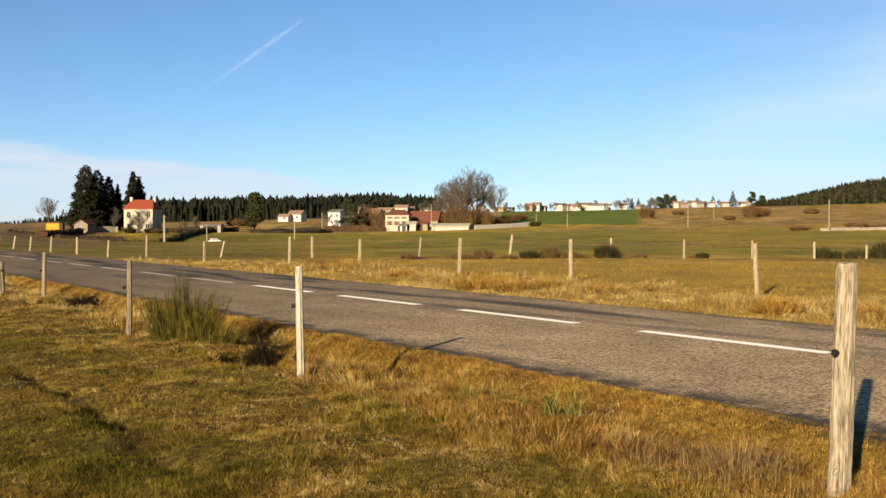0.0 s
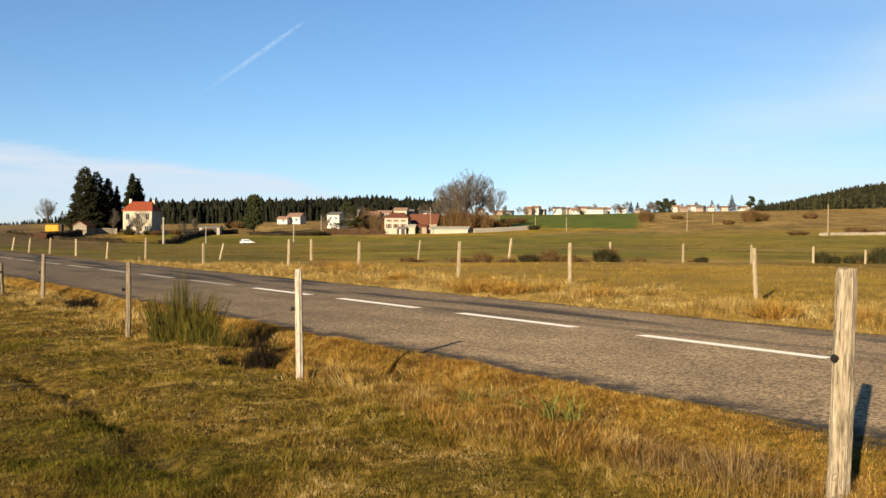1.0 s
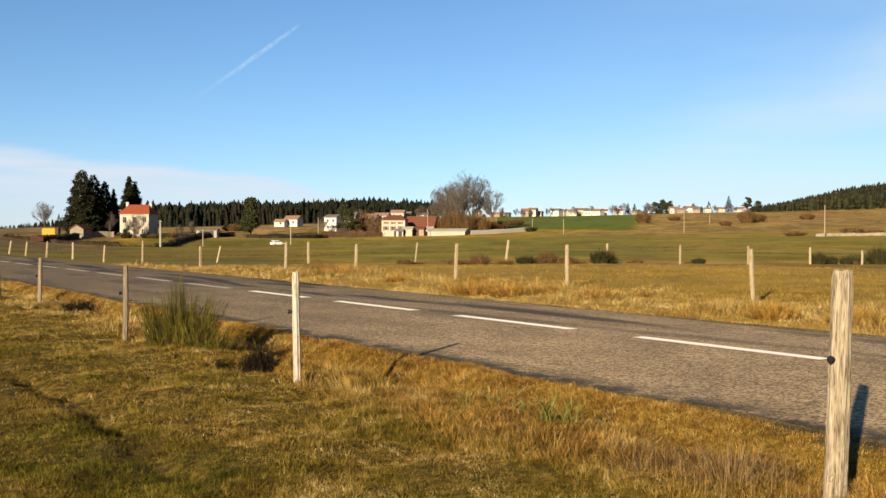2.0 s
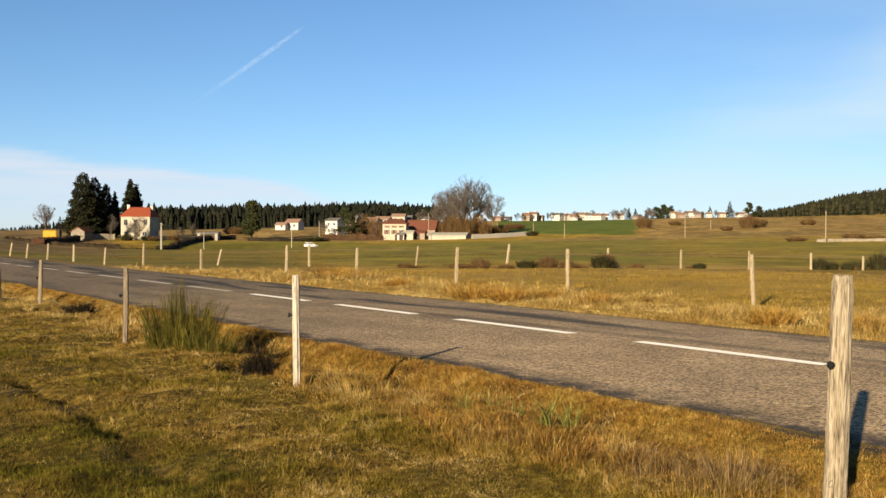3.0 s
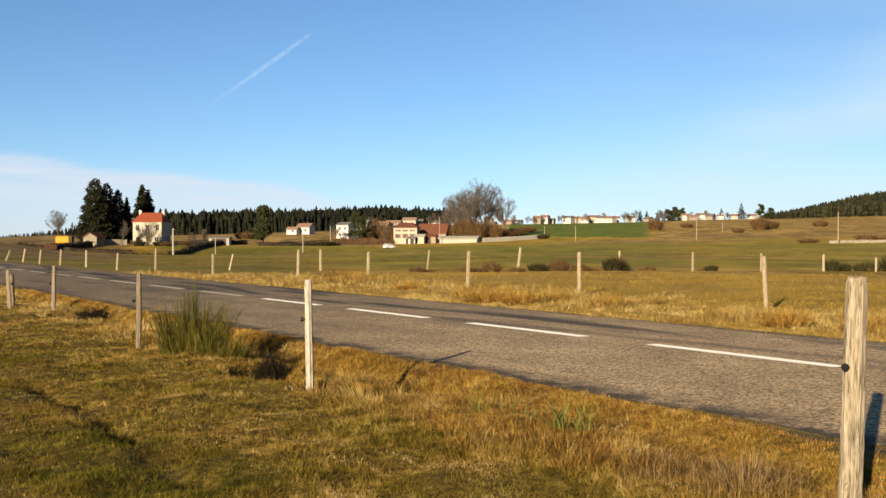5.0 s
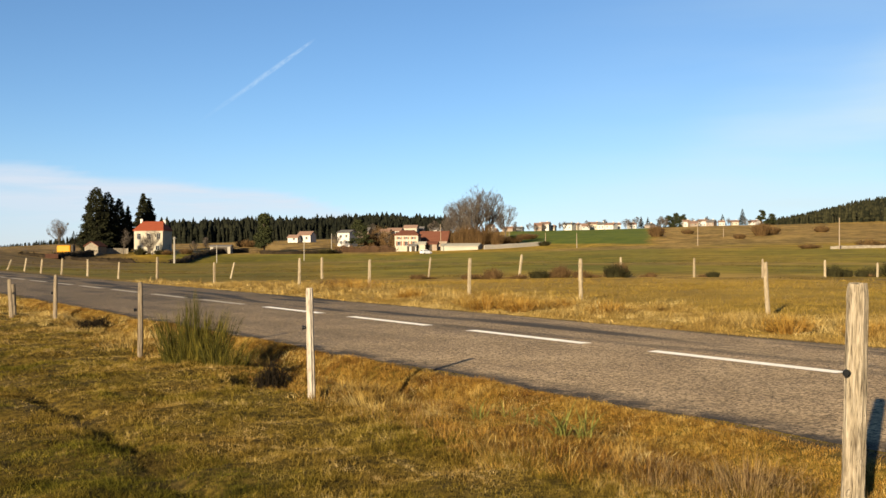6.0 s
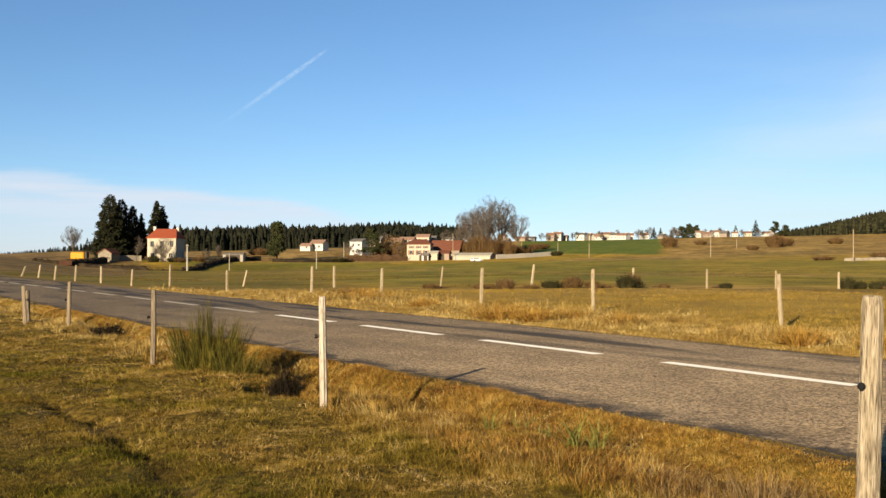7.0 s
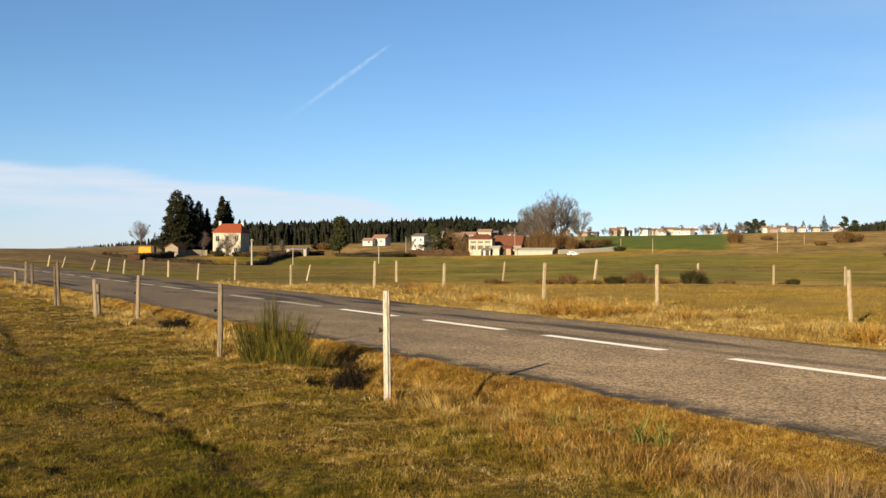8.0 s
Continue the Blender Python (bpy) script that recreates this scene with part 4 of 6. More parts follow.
# the farm
house("farmhouse", -2.38, 395, -8, 8.6, 8.0, 5.9, 1.6, CREAM, TILE_OLD, "cream two-storey farmhouse with a brown tiled hip roof",
      windows=grid((-2.6, 0.0, 2.6), 4.4, 0.9, 0.8) + grid((-2.7, 0.0, 2.7), 2.0, 1.1, 1.6), doors=[(0.9, 0.0, 1.3, 2.1)], hip=2.2, shutters=True, chimneys=[])
house("farm_shed", -1.68, 391, -8, 3.6, 4.0, 2.5, 0.8, CREAM, SHEET, "cream rendered farm outbuilding beside the farmhouse", category="shed", doors=[(-1.0, 0.2, 0.9, 1.9)])
house("porch", -2.1, 388.5, -8, 2.4, 2.0, 2.0, 0.5, WHITE, SLATE, "small porch with a dark roof", category="porch", doors=[(0.2, 0.0, 1.4, 2.0)])
house("barn", -0.92, 406, -12, 11.0, 9, 3.4, 3.4, PINKISH, TILE_OLD, "long barn with a rust-brown tiled roof", category="barn", doors=[(-4.2, 0.0, 2.6, 3.0)])
house("barn", -1.12, 394, -10, 4.8, 4.5, 2.4, 0.8, PINKISH, TILE_OLD, "low barn wing with rust-red boarded doors", category="barn", doors=[(-0.6, 0.0, 2.4, 2.2)])
house("farm_shed", 0.48, 384, -14, 13.8, 6.5, 1.4, 0.85, SHEET, SHEET, "long low pale farm shed with a sheet roof", category="shed")
# houses above the farm
for b_, r_, tn, w, d, h, rh, wm, tm in ((-3.6, 560, -15, 6, 6, 3.2, 1.3, PINKISH, TILE_TERRA), (-3.05, 566, -20, 8, 6, 3.4, 1.4, WHITE, TILE_TERRA), (-2.2, 572, -10, 7, 6, 4.6, 1.4, CREAM, TILE_TERRA),
                                    (-1.75, 580, -10, 5, 5, 3.6, 1.3, PINKISH, SLATE), (-0.85, 590, -15, 6, 6, 2.8, 1.2, WHITE, SLATE), (0.55, 625, -18, 5, 5, 2.6, 1.1, CREAM, TILE_TERRA), (2.05, 625, -30, 4, 4, 3.4, 1.0, WHITE, TILE_TERRA)):
    house("house", b_, r_, tn, w, d, h, rh, wm, tm, "village house with pale walls and a tiled roof above the farm", windows=grid((-w / 4, w / 4), h * 0.55, 1.0, 1.2) + grid((-w / 4,), 0.9, 1.0, 1.2), group="houses above the farm")
# houses along the hilltop
HILLTOP = [(2.2, 660, 8, 3.4), (3.05, 660, 9, 4.2), (3.6, 668, 7, 4.0), (4.6, 655, 7, 5.2), (4.95, 662, 9, 5.8), (5.3, 670, 7, 3.8), (6.25, 662, 8, 4.2), (6.62, 668, 7, 3.6), (7.05, 660, 9, 3.4), (7.55, 672, 11, 5.2), (7.95, 668, 6, 4.4),
           (8.45, 662, 8, 4.0), (8.75, 672, 6, 3.6), (9.5, 676, 6, 3.2), (10.45, 668, 5, 2.4), (12.3, 680, 7, 4.0), (12.65, 676, 6, 3.6), (13.15, 690, 7, 4.2), (13.6, 684, 6, 3.8), (14.1, 692, 6, 3.4), (14.75, 690, 7, 3.8), (15.75, 668, 8, 2.6)]
for i, (b_, r_, w, h) in enumerate(HILLTOP):
    rnd = random.Random(i + 7)
    house("house", b_, r_, rnd.uniform(-40, 20), w * rnd.uniform(0.55, 0.8), rnd.uniform(5, 7), h * rnd.uniform(0.5, 0.78), rnd.uniform(0.9, 1.6), (WHITE, CREAM, PINKISH, WHITE, WHITE)[(i * 2 + i // 3) % 5], (TILE_TERRA, TILE_TERRA, SLATE, TILE_TERRA)[i % 4],
          "distant village house on the hilltop with a tiled roof", windows=grid((-w / 6, w / 6), h * 0.17, 0.8, 0.9), group="houses along the hilltop", chimneys=[(w / 6, 0.3, 0.6)], lift=0.4 if b_ > 4.2 else -1.2)
for i, (b_, r_, h) in enumerate(((2.6, 650, 5), (3.35, 655, 6), (4.1, 650, 5), (4.4, 648, 4.5), (5.75, 655, 5), (6.0, 660, 5.5), (7.3, 652, 4), (8.1, 690, 7), (9.2, 690, 7), (9.75, 685, 8), (11.0, 690, 8), (11.15, 680, 7), (12.95, 676, 5), (13.4, 700, 7), (14.45, 680, 5), (15.3, 676, 4.5), (15.5, 665, 3.5))):
    HILL_TREES.append((b_, r_, h))


def clump_mesh(name, centres, sizes, material, seed, per=5, droop=0.5):
    """Many small leaf sprays: per crossing, tilted triangles pairs at each centre."""
    rs = np.random.RandomState(seed)
    c = np.repeat(np.asarray(centres, float), per, 0)
    s = np.repeat(np.asarray(sizes, float), per)[:, None] * rs.uniform(0.6, 1.3, (len(c), 1))
    a_ = rs.normal(size=(len(c), 3))
    a_[:, 2] = a_[:, 2] * 0.5 - droop * rs.uniform(0, 1, len(c))
    a_ /= np.linalg.norm(a_, axis=1)[:, None]
    b_ = np.cross(a_, rs.normal(size=(len(c), 3)))
    b_ /= np.linalg.norm(b_, axis=1)[:, None] + 1e-9
    c = c + rs.normal(size=c.shape) * s * 0.35
    v = np.stack([c - a_ * s * 0.5, c + b_ * s * 0.28, c + a_ * s * 0.7, c - b_ * s * 0.28], 1).reshape(-1, 3)
    f = np.arange(len(v)).reshape(-1, 4)
    return raw_mesh(name, v, [f], material)


# ---- walls, banks and poles far off ----
def stone_wall(points, height, thick, material, name, label, category="wall", ragged=0.12, lift=0.0, bushy=None):
    """A wall or bank along bearings and distances, following the ground, with an uneven top."""
    rnd = random.Random(len(points) * 7 + int(height * 10))
    pl = [Vector(at(*p)[:2]) for p in points]
    track = []
    for p, q in zip(pl, pl[1:]):
        n = max(2, int((q - p).length / 1.5))
        track += [p.lerp(q, k / n) for k in range(n)]
    track.append(pl[-1])
    bm = bmesh.new()
    rows = []
    for i, p in enumerate(track):
        way = (track[min(i + 1, len(track) - 1)] - track[max(i - 1, 0)]).normalized()
        nrm = Vector((way.y, -way.x))
        z = gz(p.x, p.y) + lift
        h = height * (1 + rnd.uniform(-ragged, ragged))
        sec = ((-0.5, -0.6), (-0.46, h * 0.85), (-0.25, h), (0.25, h * (1 + rnd.uniform(-0.05, 0.05))), (0.46, h * 0.85), (0.5, -0.6))
        rows.append([bm.verts.new((p.x + nrm.x * a_ * thick, p.y + nrm.y * a_ * thick, z + c)) for a_, c in sec])
    for p, q in zip(rows, rows[1:]):
        for k in range(5):
            bm.faces.new((p[k], q[k], q[k + 1], p[k + 1]))
    bm.faces.new(rows[0])
    bm.faces.new(rows[-1][::-1])
    bmesh.ops.recalc_face_normals(bm, faces=list(bm.faces))
    if not bushy:
        return tagged(new(name, mesh_of(name, bm, material)), label, category)
    # a hedge: a ragged core with sprays of twigs over it
    top = tagged(new(name), label, category)
    part("core", bm, material, top)
    rs = np.random.RandomState(len(track))
    k = rs.randint(0, len(track), len(track) * 26)
    base = np.array([(p.x, p.y, gz(p.x, p.y) + lift) for p in track])
    cen = base[k] + np.stack([rs.normal(0, thick * 0.35, len(k)), rs.normal(0, thick * 0.35, len(k)), height * rs.beta(2.0, 1.3, len(k)) * 1.05], -1)
    part("foliage", clump_mesh("foliage", cen, np.full(len(k), 0.38), bushy, len(track), 3, 0.0), None, top)
    return top


HEATHER = mat("dark_heather_sprays", (0.010, 0.008, 0.004), (0.042, 0.030, 0.014), 1.5, 0.95, 0, 12, island=0.5)
HEDGE = mat("dark_heather_bank", (0.018, 0.013, 0.008), (0.06, 0.042, 0.022), 0.5, 0.95, 0.8, 4)
stone_wall([(-14.7, 298), (-13.7, 318), (-12.9, 338), (-12.2, 350), (-11.6, 356), (-10.9, 360)], 1.4, 1.8, HEDGE, "hedge", "dark low hedge bank along the meadow edge", "hedge", 0.3, bushy=HEATHER)
stone_wall([(-22.0, 306), (-20.3, 302), (-18.5, 300), (-16.5, 298), (-14.8, 297)], 0.85, 1.2, HEDGE, "hedge", "thin dark hedge line along the foot of the bank", "hedge", 0.15, bushy=HEATHER)
stone_wall([(-20.4, 302), (-19.8, 316), (-19.2, 328), (-18.7, 336)], 1.5, 1.8, HEDGE, "hedge", "dark hedge climbing the bank to the trailer", "hedge", 0.3, bushy=HEATHER)
stone_wall([(-10.2, 352), (-8.6, 352), (-7.2, 356), (-6.0, 358)], 1.0, 2.0, HEDGE, "hedge", "dark low hedge below the brown field", "hedge", 0.3, bushy=HEATHER)
stone_wall([(-6.2, 372), (-4.6, 378), (-3.1, 384)], 1.9, 2.2, mat("brown_hedge", (0.07, 0.04, 0.02), (0.16, 0.09, 0.045), 0.6, 0.95, 0.8, 5), "hedge", "brown winter hedge beside the farm", "hedge", 0.3, bushy=SCRUB)
stone_wall([(-18.0, 345), (-17.0, 347), (-16.9, 347)], 1.7, 0.5, STONE, "garden_wall", "low fieldstone garden wall beside the shed")
stone_wall([(1.7, 378), (3.2, 386), (4.75, 396)], 1.5, 0.5, CONCRETE, "field_wall", "long pale concrete field wall beside the farm", ragged=0.04)
stone_wall([(19.4, 250), (21.0, 251), (25.0, 254)], 0.7, 0.6, STONE, "field_wall", "low pale fieldstone wall in the meadow", ragged=0.15)


def utility_pole(bearing, reach, height, radius, material, label, arm=True):
    x, y, z = at(bearing, reach)
    top = new("utility_pole")
    top.matrix_world = pose(x, y, z, 0, 0, -bearing)
    bm = bmesh.new()
    tube(bm, [(0, 0, -0.5), (0, 0, height * 0.5), (0, 0, height)], [radius, radius * 0.85, radius * 0.7], 8)
    part("pole", bm, material, top)
    if arm:
        part("bracket", box_bm(-0.4, 0.4, -radius - 0.1, -radius * 0.7, height - 0.5, height - 0.4), SLATE, top)
        for s in (-0.3, 0.3):
            b2 = bmesh.new()
            tube(b2, [(s, -radius - 0.05, height - 0.4), (s, -radius - 0.05, height - 0.2)], [0.05, 0.03], 6)
            part("insulator", b2, WHITE, top)
    return tagged(top, label, "utility pole", "utility poles")


utility_pole(-14.6, 290, 7.7, 0.28, CONCRETE, "thick pale concrete utility pole at the meadow edge")
for b_, r_, h in ((-12.45, 300, 5.6), (-7.9, 275, 5.0), (-6.45, 385, 6.2), (-0.62, 380, 9.6), (4.98, 400, 4.6), (6.63, 350, 4.8), (12.9, 330, 6.8), (19.84, 246, 6.8), (3.05, 520, 6.0), (14.2, 420, 3.6)):
    utility_pole(b_, r_, h, 0.13, POLE_WOOD if b_ > -2 else CONCRETE, "wooden utility pole in the fields" if b_ > -2 else "slim pale utility pole before the woods", False)


def yellow_trailer():
    x, y, z = at(-19.95, 335)
    top = tagged(new("yellow_trailer"), "yellow painted farm trailer with a dark rear parked on the bank", "trailer")
    top.matrix_world = pose(x, y, z, 0, 0, 19.95 - 20)
    part("tank", box_bm(-2.3, 1.9, -1.1, 1.1, 0.7, 2.9, bevel=0.45), YELLOW, top)
    part("cab", box_bm(1.95, 2.7, -1.0, 1.0, 0.7, 3.0, bevel=0.2), DOORWOOD, top, "dark rear frame")
    part("chassis", box_bm(-2.8, 3.0, -0.5, 0.5, 0.45, 0.69), DOORWOOD, top)
    for wx in (-1.8, 1.2, 2.3):
        for wy in (-0.95, 0.75):
            bm = bmesh.new()
            tube(bm, [(wx, wy, 0.45), (wx, wy + 0.2, 0.45)], [0.45, 0.45], 14)
            part("wheel", bm, TYRE, top)


yellow_trailer()


def log_pile():
    x, y, z = at(-20.6, 300)
    top = tagged(new("log_pile"), "reddish-brown stack of logs at the end of the hedge", "log pile")
    top.matrix_world = pose(x, y, z, 0, 0, 20)
    for row in range(3):
        for k in range(5 - row):
            bm = bmesh.new()
            tube(bm, [(-1.6, 0, 0), (1.6, 0.05, 0)], [0.24, 0.22], 8)
            part("log", bm, RUST, top, m=pose(0, (k - (4 - row) / 2) * 0.5, 0.24 + row * 0.42))


log_pile()


# ---- trees ----
def tree_at(bearing, reach, name, label, sink=0.0):
    x, y, z = at(bearing, reach)
    top = tagged(new(name), label, "tree")
    top.matrix_world = pose(x, y, z - sink)
    return top


def conifer(bearing, reach, height, radius, seed, label, blunt=1.0, clumps=900, material=None, start=0.08):
    """blunt: 1 a cone, less a fuller shape."""
    top = tree_at(bearing, reach, "conifer", label)
    rs = np.random.RandomState(seed)
    bm = bmesh.new()
    tube(bm, [(0, 0, -0.5), (0.1, 0, height * 0.4), (0, 0.05, height * 0.96)], [height * 0.022, height * 0.014, 0.04], 7)
    for _ in range(26):
        k = rs.uniform(start, 0.9)
        a_, ln = rs.uniform(0, 2 * math.pi), radius * (1 - k) ** blunt
        tube(bm, [(0, 0, height * k), (ln * 0.8 * math.cos(a_), ln * 0.8 * math.sin(a_), height * k - 0.15 * ln)], [0.09, 0.03], 4)
    part("trunk", bm, BARK, top)
    k = start + (1 - start) * rs.beta(1.1, 1.5, clumps)
    tiers = 1 + 0.16 * np.sin(k * height * 2.2 + rs.uniform(0, 6))
    a_ = rs.uniform(0, 2 * math.pi, clumps)
    side = 1 + 0.08 * np.sin(a_ * 3 + k * 9 + seed) + 0.1 * np.sin(a_ * 5 - k * 17)
    r_ = radius * (1 - (k - start) / (1 - start) * 0.99) ** blunt * tiers * side * np.sqrt(rs.uniform(0.25, 1.05, clumps))
    cen = np.stack([r_ * np.cos(a_), r_ * np.sin(a_), k * height - 0.12 * r_ + 0.2], -1)
    part("crown", clump_mesh("crown", cen, np.full(clumps, height * (0.055 if clumps < 2000 else 0.036)) * (1.15 - 0.6 * k), material or NEEDLES, seed, 5), None, top)
    return top


DARKC = "tall dark green conifer beside the cream house"
conifer(-18.45, 352, 20.3, 5.0, 1, DARKC, 0.42, 3600, start=0.02)
conifer(-17.9, 356, 19.0, 4.6, 2, DARKC, 0.45, 3000, start=0.02)
conifer(-17.35, 360, 17.2, 3.4, 3, DARKC, 0.55, 2200, start=0.02)
conifer(-16.9, 366, 14.5, 2.6, 4, "dark slender conifer behind the house wall", 0.8, 700)
conifer(-16.15, 374, 19.0, 4.0, 5, "dark conifer rising behind the cream house", 0.75, 1000)
conifer(-15.85, 378, 17.5, 3.6, 6, "dark conifer rising behind the cream house", 0.75, 900)
for i, (b_, r_, h) in enumerate(((-19.2, 420, 6.5), (-19.55, 430, 5.5))):
    conifer(b_, r_, h, h * 0.26, 30 + i, "small dark conifer on the brown rise", 0.9, 260)
for i, (b_, r_, h, w) in enumerate(((10.0, 690, 8, 2.3), (10.35, 690, 7.5, 2.2), (14.15, 700, 8.0, 2.2), (15.15, 690, 10.5, 3.0), (8.2, 700, 6, 2.0), (10.9, 700, 6.5, 2))):
    conifer(b_, r_, h, w, 50 + i, "dark conifer among the hilltop houses", 0.9, 300)


def leafy(bearing, reach, height, radius, seed, label, material, clumps=900, name="tree", low=0.3):
    """An evergreen with limbs and an uneven crown of clumps in several lobes."""
    top = tree_at(bearing, reach, name, label)
    rs = np.random.RandomState(seed)
    bm = bmesh.new()
    tube(bm, [(0, 0, -0.5), (0.1, 0, height * low), (0, 0.1, height * 0.8)], [height * 0.03, height * 0.022, 0.05], 7)
    cen, siz = [], []
    for _ in range(36):
        a_, k = rs.uniform(0, 6.28), rs.uniform(low, 0.96)
        ln = radius * rs.uniform(0.45, 0.95) * (1 - 0.85 * ((k - low) / (1 - low)) ** 1.3)
        tip = np.array((ln * math.cos(a_), ln * math.sin(a_), height * k))
        tube(bm, [(0, 0, height * k * 0.75), tuple(tip)], [0.12, 0.03], 5)
        n = clumps // 36
        p = rs.normal(size=(n, 3))
        p /= np.linalg.norm(p, axis=1)[:, None]
        cen.append(tip + p * rs.uniform(0.35, 1.0, (n, 1)) * np.array((radius * 0.34, radius * 0.34, height * 0.07)))
        siz.append(np.full(n, height * 0.05))
    part("trunk", bm, BARK, top)
    part("crown", clump_mesh("crown", np.concatenate(cen), np.concatenate(siz), material, seed, 5, 0.2), None, top)
    return top


leafy(-10.0, 372, 12.6, 4.1, 71, "dark green spreading pine at the edge of the woods", PINE, 2600, low=0.14)
leafy(-4.9, 408, 9.0, 4.5, 72, "dark green pine beside the white house", PINE, 900)
leafy(-5.0, 470, 10.0, 4.0, 73, "dark green pine beside the white house", PINE, 700)
for i, (b_, r_, h, w) in enumerate(((11.45, 684, 8.0, 4.6), (11.8, 688, 9.2, 5.0), (12.15, 682, 8.2, 4.4))):
    leafy(b_, r_, h, w, 74 + i, "dark broad evergreen among the hilltop houses", PINE, 1500, low=0.0)
leafy(16.1, 690, 9.6, 3.9, 78, "dark evergreen at the edge of the hilltop", PINE, 1400, low=0.02)
leafy(16.6, 700, 7.0, 4.2, 79, "dark evergreen at the edge of the hilltop", PINE, 1400, low=0.02)


def bare_mesh(height, wide, seed, fork=0.24, limbs_n=6, thin=1.0, spread=1.0):
    """Trunk, limbs and twigs of a leafless tree: (trunk and limbs, twigs). The limbs rise steeply and fill an egg-shaped crown of half-width wide."""
    rnd = random.Random(seed)
    limbs = bmesh.new()
    tw = []
    middle, tall = height * (0.5 + fork * 0.5), height * (0.5 - fork * 0.45)

    def inside(p):
        k = (p.z - middle) / tall
        return (p.x ** 2 + p.y ** 2) / (wide * (1.0 if k > 0 else 1.05)) ** 2 + k * k

    def grow(p, way, ln, r, level):
        pts = [p.copy()]
        for k in range(4):
            way = (way + Vector((rnd.gauss(0, 0.10), rnd.gauss(0, 0.10), 0.075 if level < 3 else 0.03))).normalized()
            q = pts[-1] + way * (ln / 4)
            if level and inside(q) > rnd.uniform(0.85, 1.12):
                break
            pts.append(q)
        if len(pts) < 2:
            return
        n = len(pts)
        if level < 2:
            tube(limbs, pts, [r * (1 - (0.5 if level == 0 else 0.82) * k / (n - 1)) for k in range(n)], 6 if level == 0 else 4)
        else:
            for k in range(n - 1):
                tw.append((pts[k], pts[k + 1], max(r * (1 - 0.18 * k), 0.013 * thin)))
        if level >= 4:
            return
        for k in range((limbs_n, 9, 7, 5)[level]):
            u = (rnd.uniform(0.75, 1.0) if level == 0 else rnd.uniform(0.15, 1.0)) * (n - 1)
            a_ = min(int(u), n - 2)
            start = pts[a_].lerp(pts[a_ + 1], u - a_)
            along = (pts[a_ + 1] - pts[a_]).normalized()
            side = Vector((rnd.gauss(0, 1), rnd.gauss(0, 1), rnd.gauss(0.15, 0.4))).normalized()
            opening = (rnd.uniform(0.2, 0.8) * spread, 0.62, 0.75, 0.85)[level]
            grow(start, (along + side * opening).normalized(), (height * 0.66, ln * 0.42, ln * 0.5, ln * 0.55)[level] * rnd.uniform(0.7, 1.15), r * (0.5, 0.42, 0.5, 0.6)[level], level + 1)
    grow(Vector((0, 0, -0.4)), Vector((rnd.uniform(-0.06, 0.06), rnd.uniform(-0.06, 0.06), 1)), height * fork + 0.4, height * 0.019, 0)
    P, Q, R = np.array([t[0] for t in tw]), np.array([t[1] for t in tw]), np.array([t[2] for t in tw])[:, None]
    n = len(tw)
    w = (Q - P) / np.linalg.norm(Q - P, axis=1)[:, None]
    a_ = np.cross(w, np.array((0.3, 0.2, 0.93)))
    a_ /= np.linalg.norm(a_, axis=1)[:, None] + 1e-9
    b_ = np.cross(w, a_)
    ring = [a_, -0.5 * a_ + 0.87 * b_, -0.5 * a_ - 0.87 * b_]
    v = np.stack([P + R * o for o in ring] + [Q + R * 0.7 * o for o in ring], 1).reshape(-1, 3)
    i = np.arange(n)[:, None] * 6
    f = np.concatenate([i + np.array(c) for c in ((0, 1, 4, 3), (1, 2, 5, 4), (2, 0, 3, 5))])
    return mesh_of("trunk", limbs, BARE), raw_mesh("twig_crown", v, [f], BARE)


BARE_KINDS = [bare_mesh(20, 6.6, 5, 0.22, 7, 1.25), bare_mesh(20, 7.0, 9, 0.25, 8, 1.2), bare_mesh(9, 3.7, 12, 0.2, 10, 1.0, 2.0),
              bare_mesh(20, 8.6, 21, 0.2, 12, 1.1, 2.4)]


def bare_tree(bearing, reach, height, kind, turn, label, group=""):
    top = tree_at(bearing, reach, "bare_tree", label)
    k = height / (9 if kind == 2 else 20)
    tagged(top, group=group)
    for nm, me in zip(("trunk", "twig_crown"), BARE_KINDS[kind]):
        ob = part(nm, me, None, top, m=pose(0, 0, 0, 0, 0, turn) @ Matrix.Scale(k, 4))
    return top


BARELAB = "tall leafless deciduous tree with a grey-brown crown"
for b_, r_, h, kd, tn in ((-0.38, 416, 13.5, 1, 0), (0.05, 408, 17.5, 0, 40), (0.42, 412, 20.0, 1, 100), (0.82, 403, 21.5, 0, 170), (1.12, 408, 21.5, 1, 230), (1.45, 404, 25.0, 0, 300), (1.72, 408, 24.0, 1, 260)):
    bare_tree(b_, r_, h, kd, tn, BARELAB, "bare trees behind the farm")
bare_tree(2.85, 520, 16.5, 3, 60, "leafless tree standing alone above the farm")
bare_tree(-20.25, 440, 10.5, 3, 140, "small leafless tree on the brown rise")
bare_tree(-17.15, 343, 8.5, 0, 10, "leafless garden tree beside the house")
bare_tree(-15.7, 338, 8.0, 3, 50, "leafless garden tree before the cream house")
for i, (b_, r_, h) in enumerate((*HILL_TREES, (-3.4, 410, 6.0), (-3.9, 415, 6.5), (-6.2, 420, 5.0), (-13.6, 352, 4.0), (-13.0, 362, 5.0),
                                (-4.3, 520, 8), (-1.0, 540, 9), (-0.2, 560, 9), (4.9, 620, 5), (7.2, 660, 6), (9.4, 668, 6), (11.3, 660, 5.5), (12.6, 690, 6), (13.3, 690, 6))):
    bare_tree(b_, r_, h, 2, 53 * i, "small leafless tree with brown twigs", "small bare trees among the houses and fields")


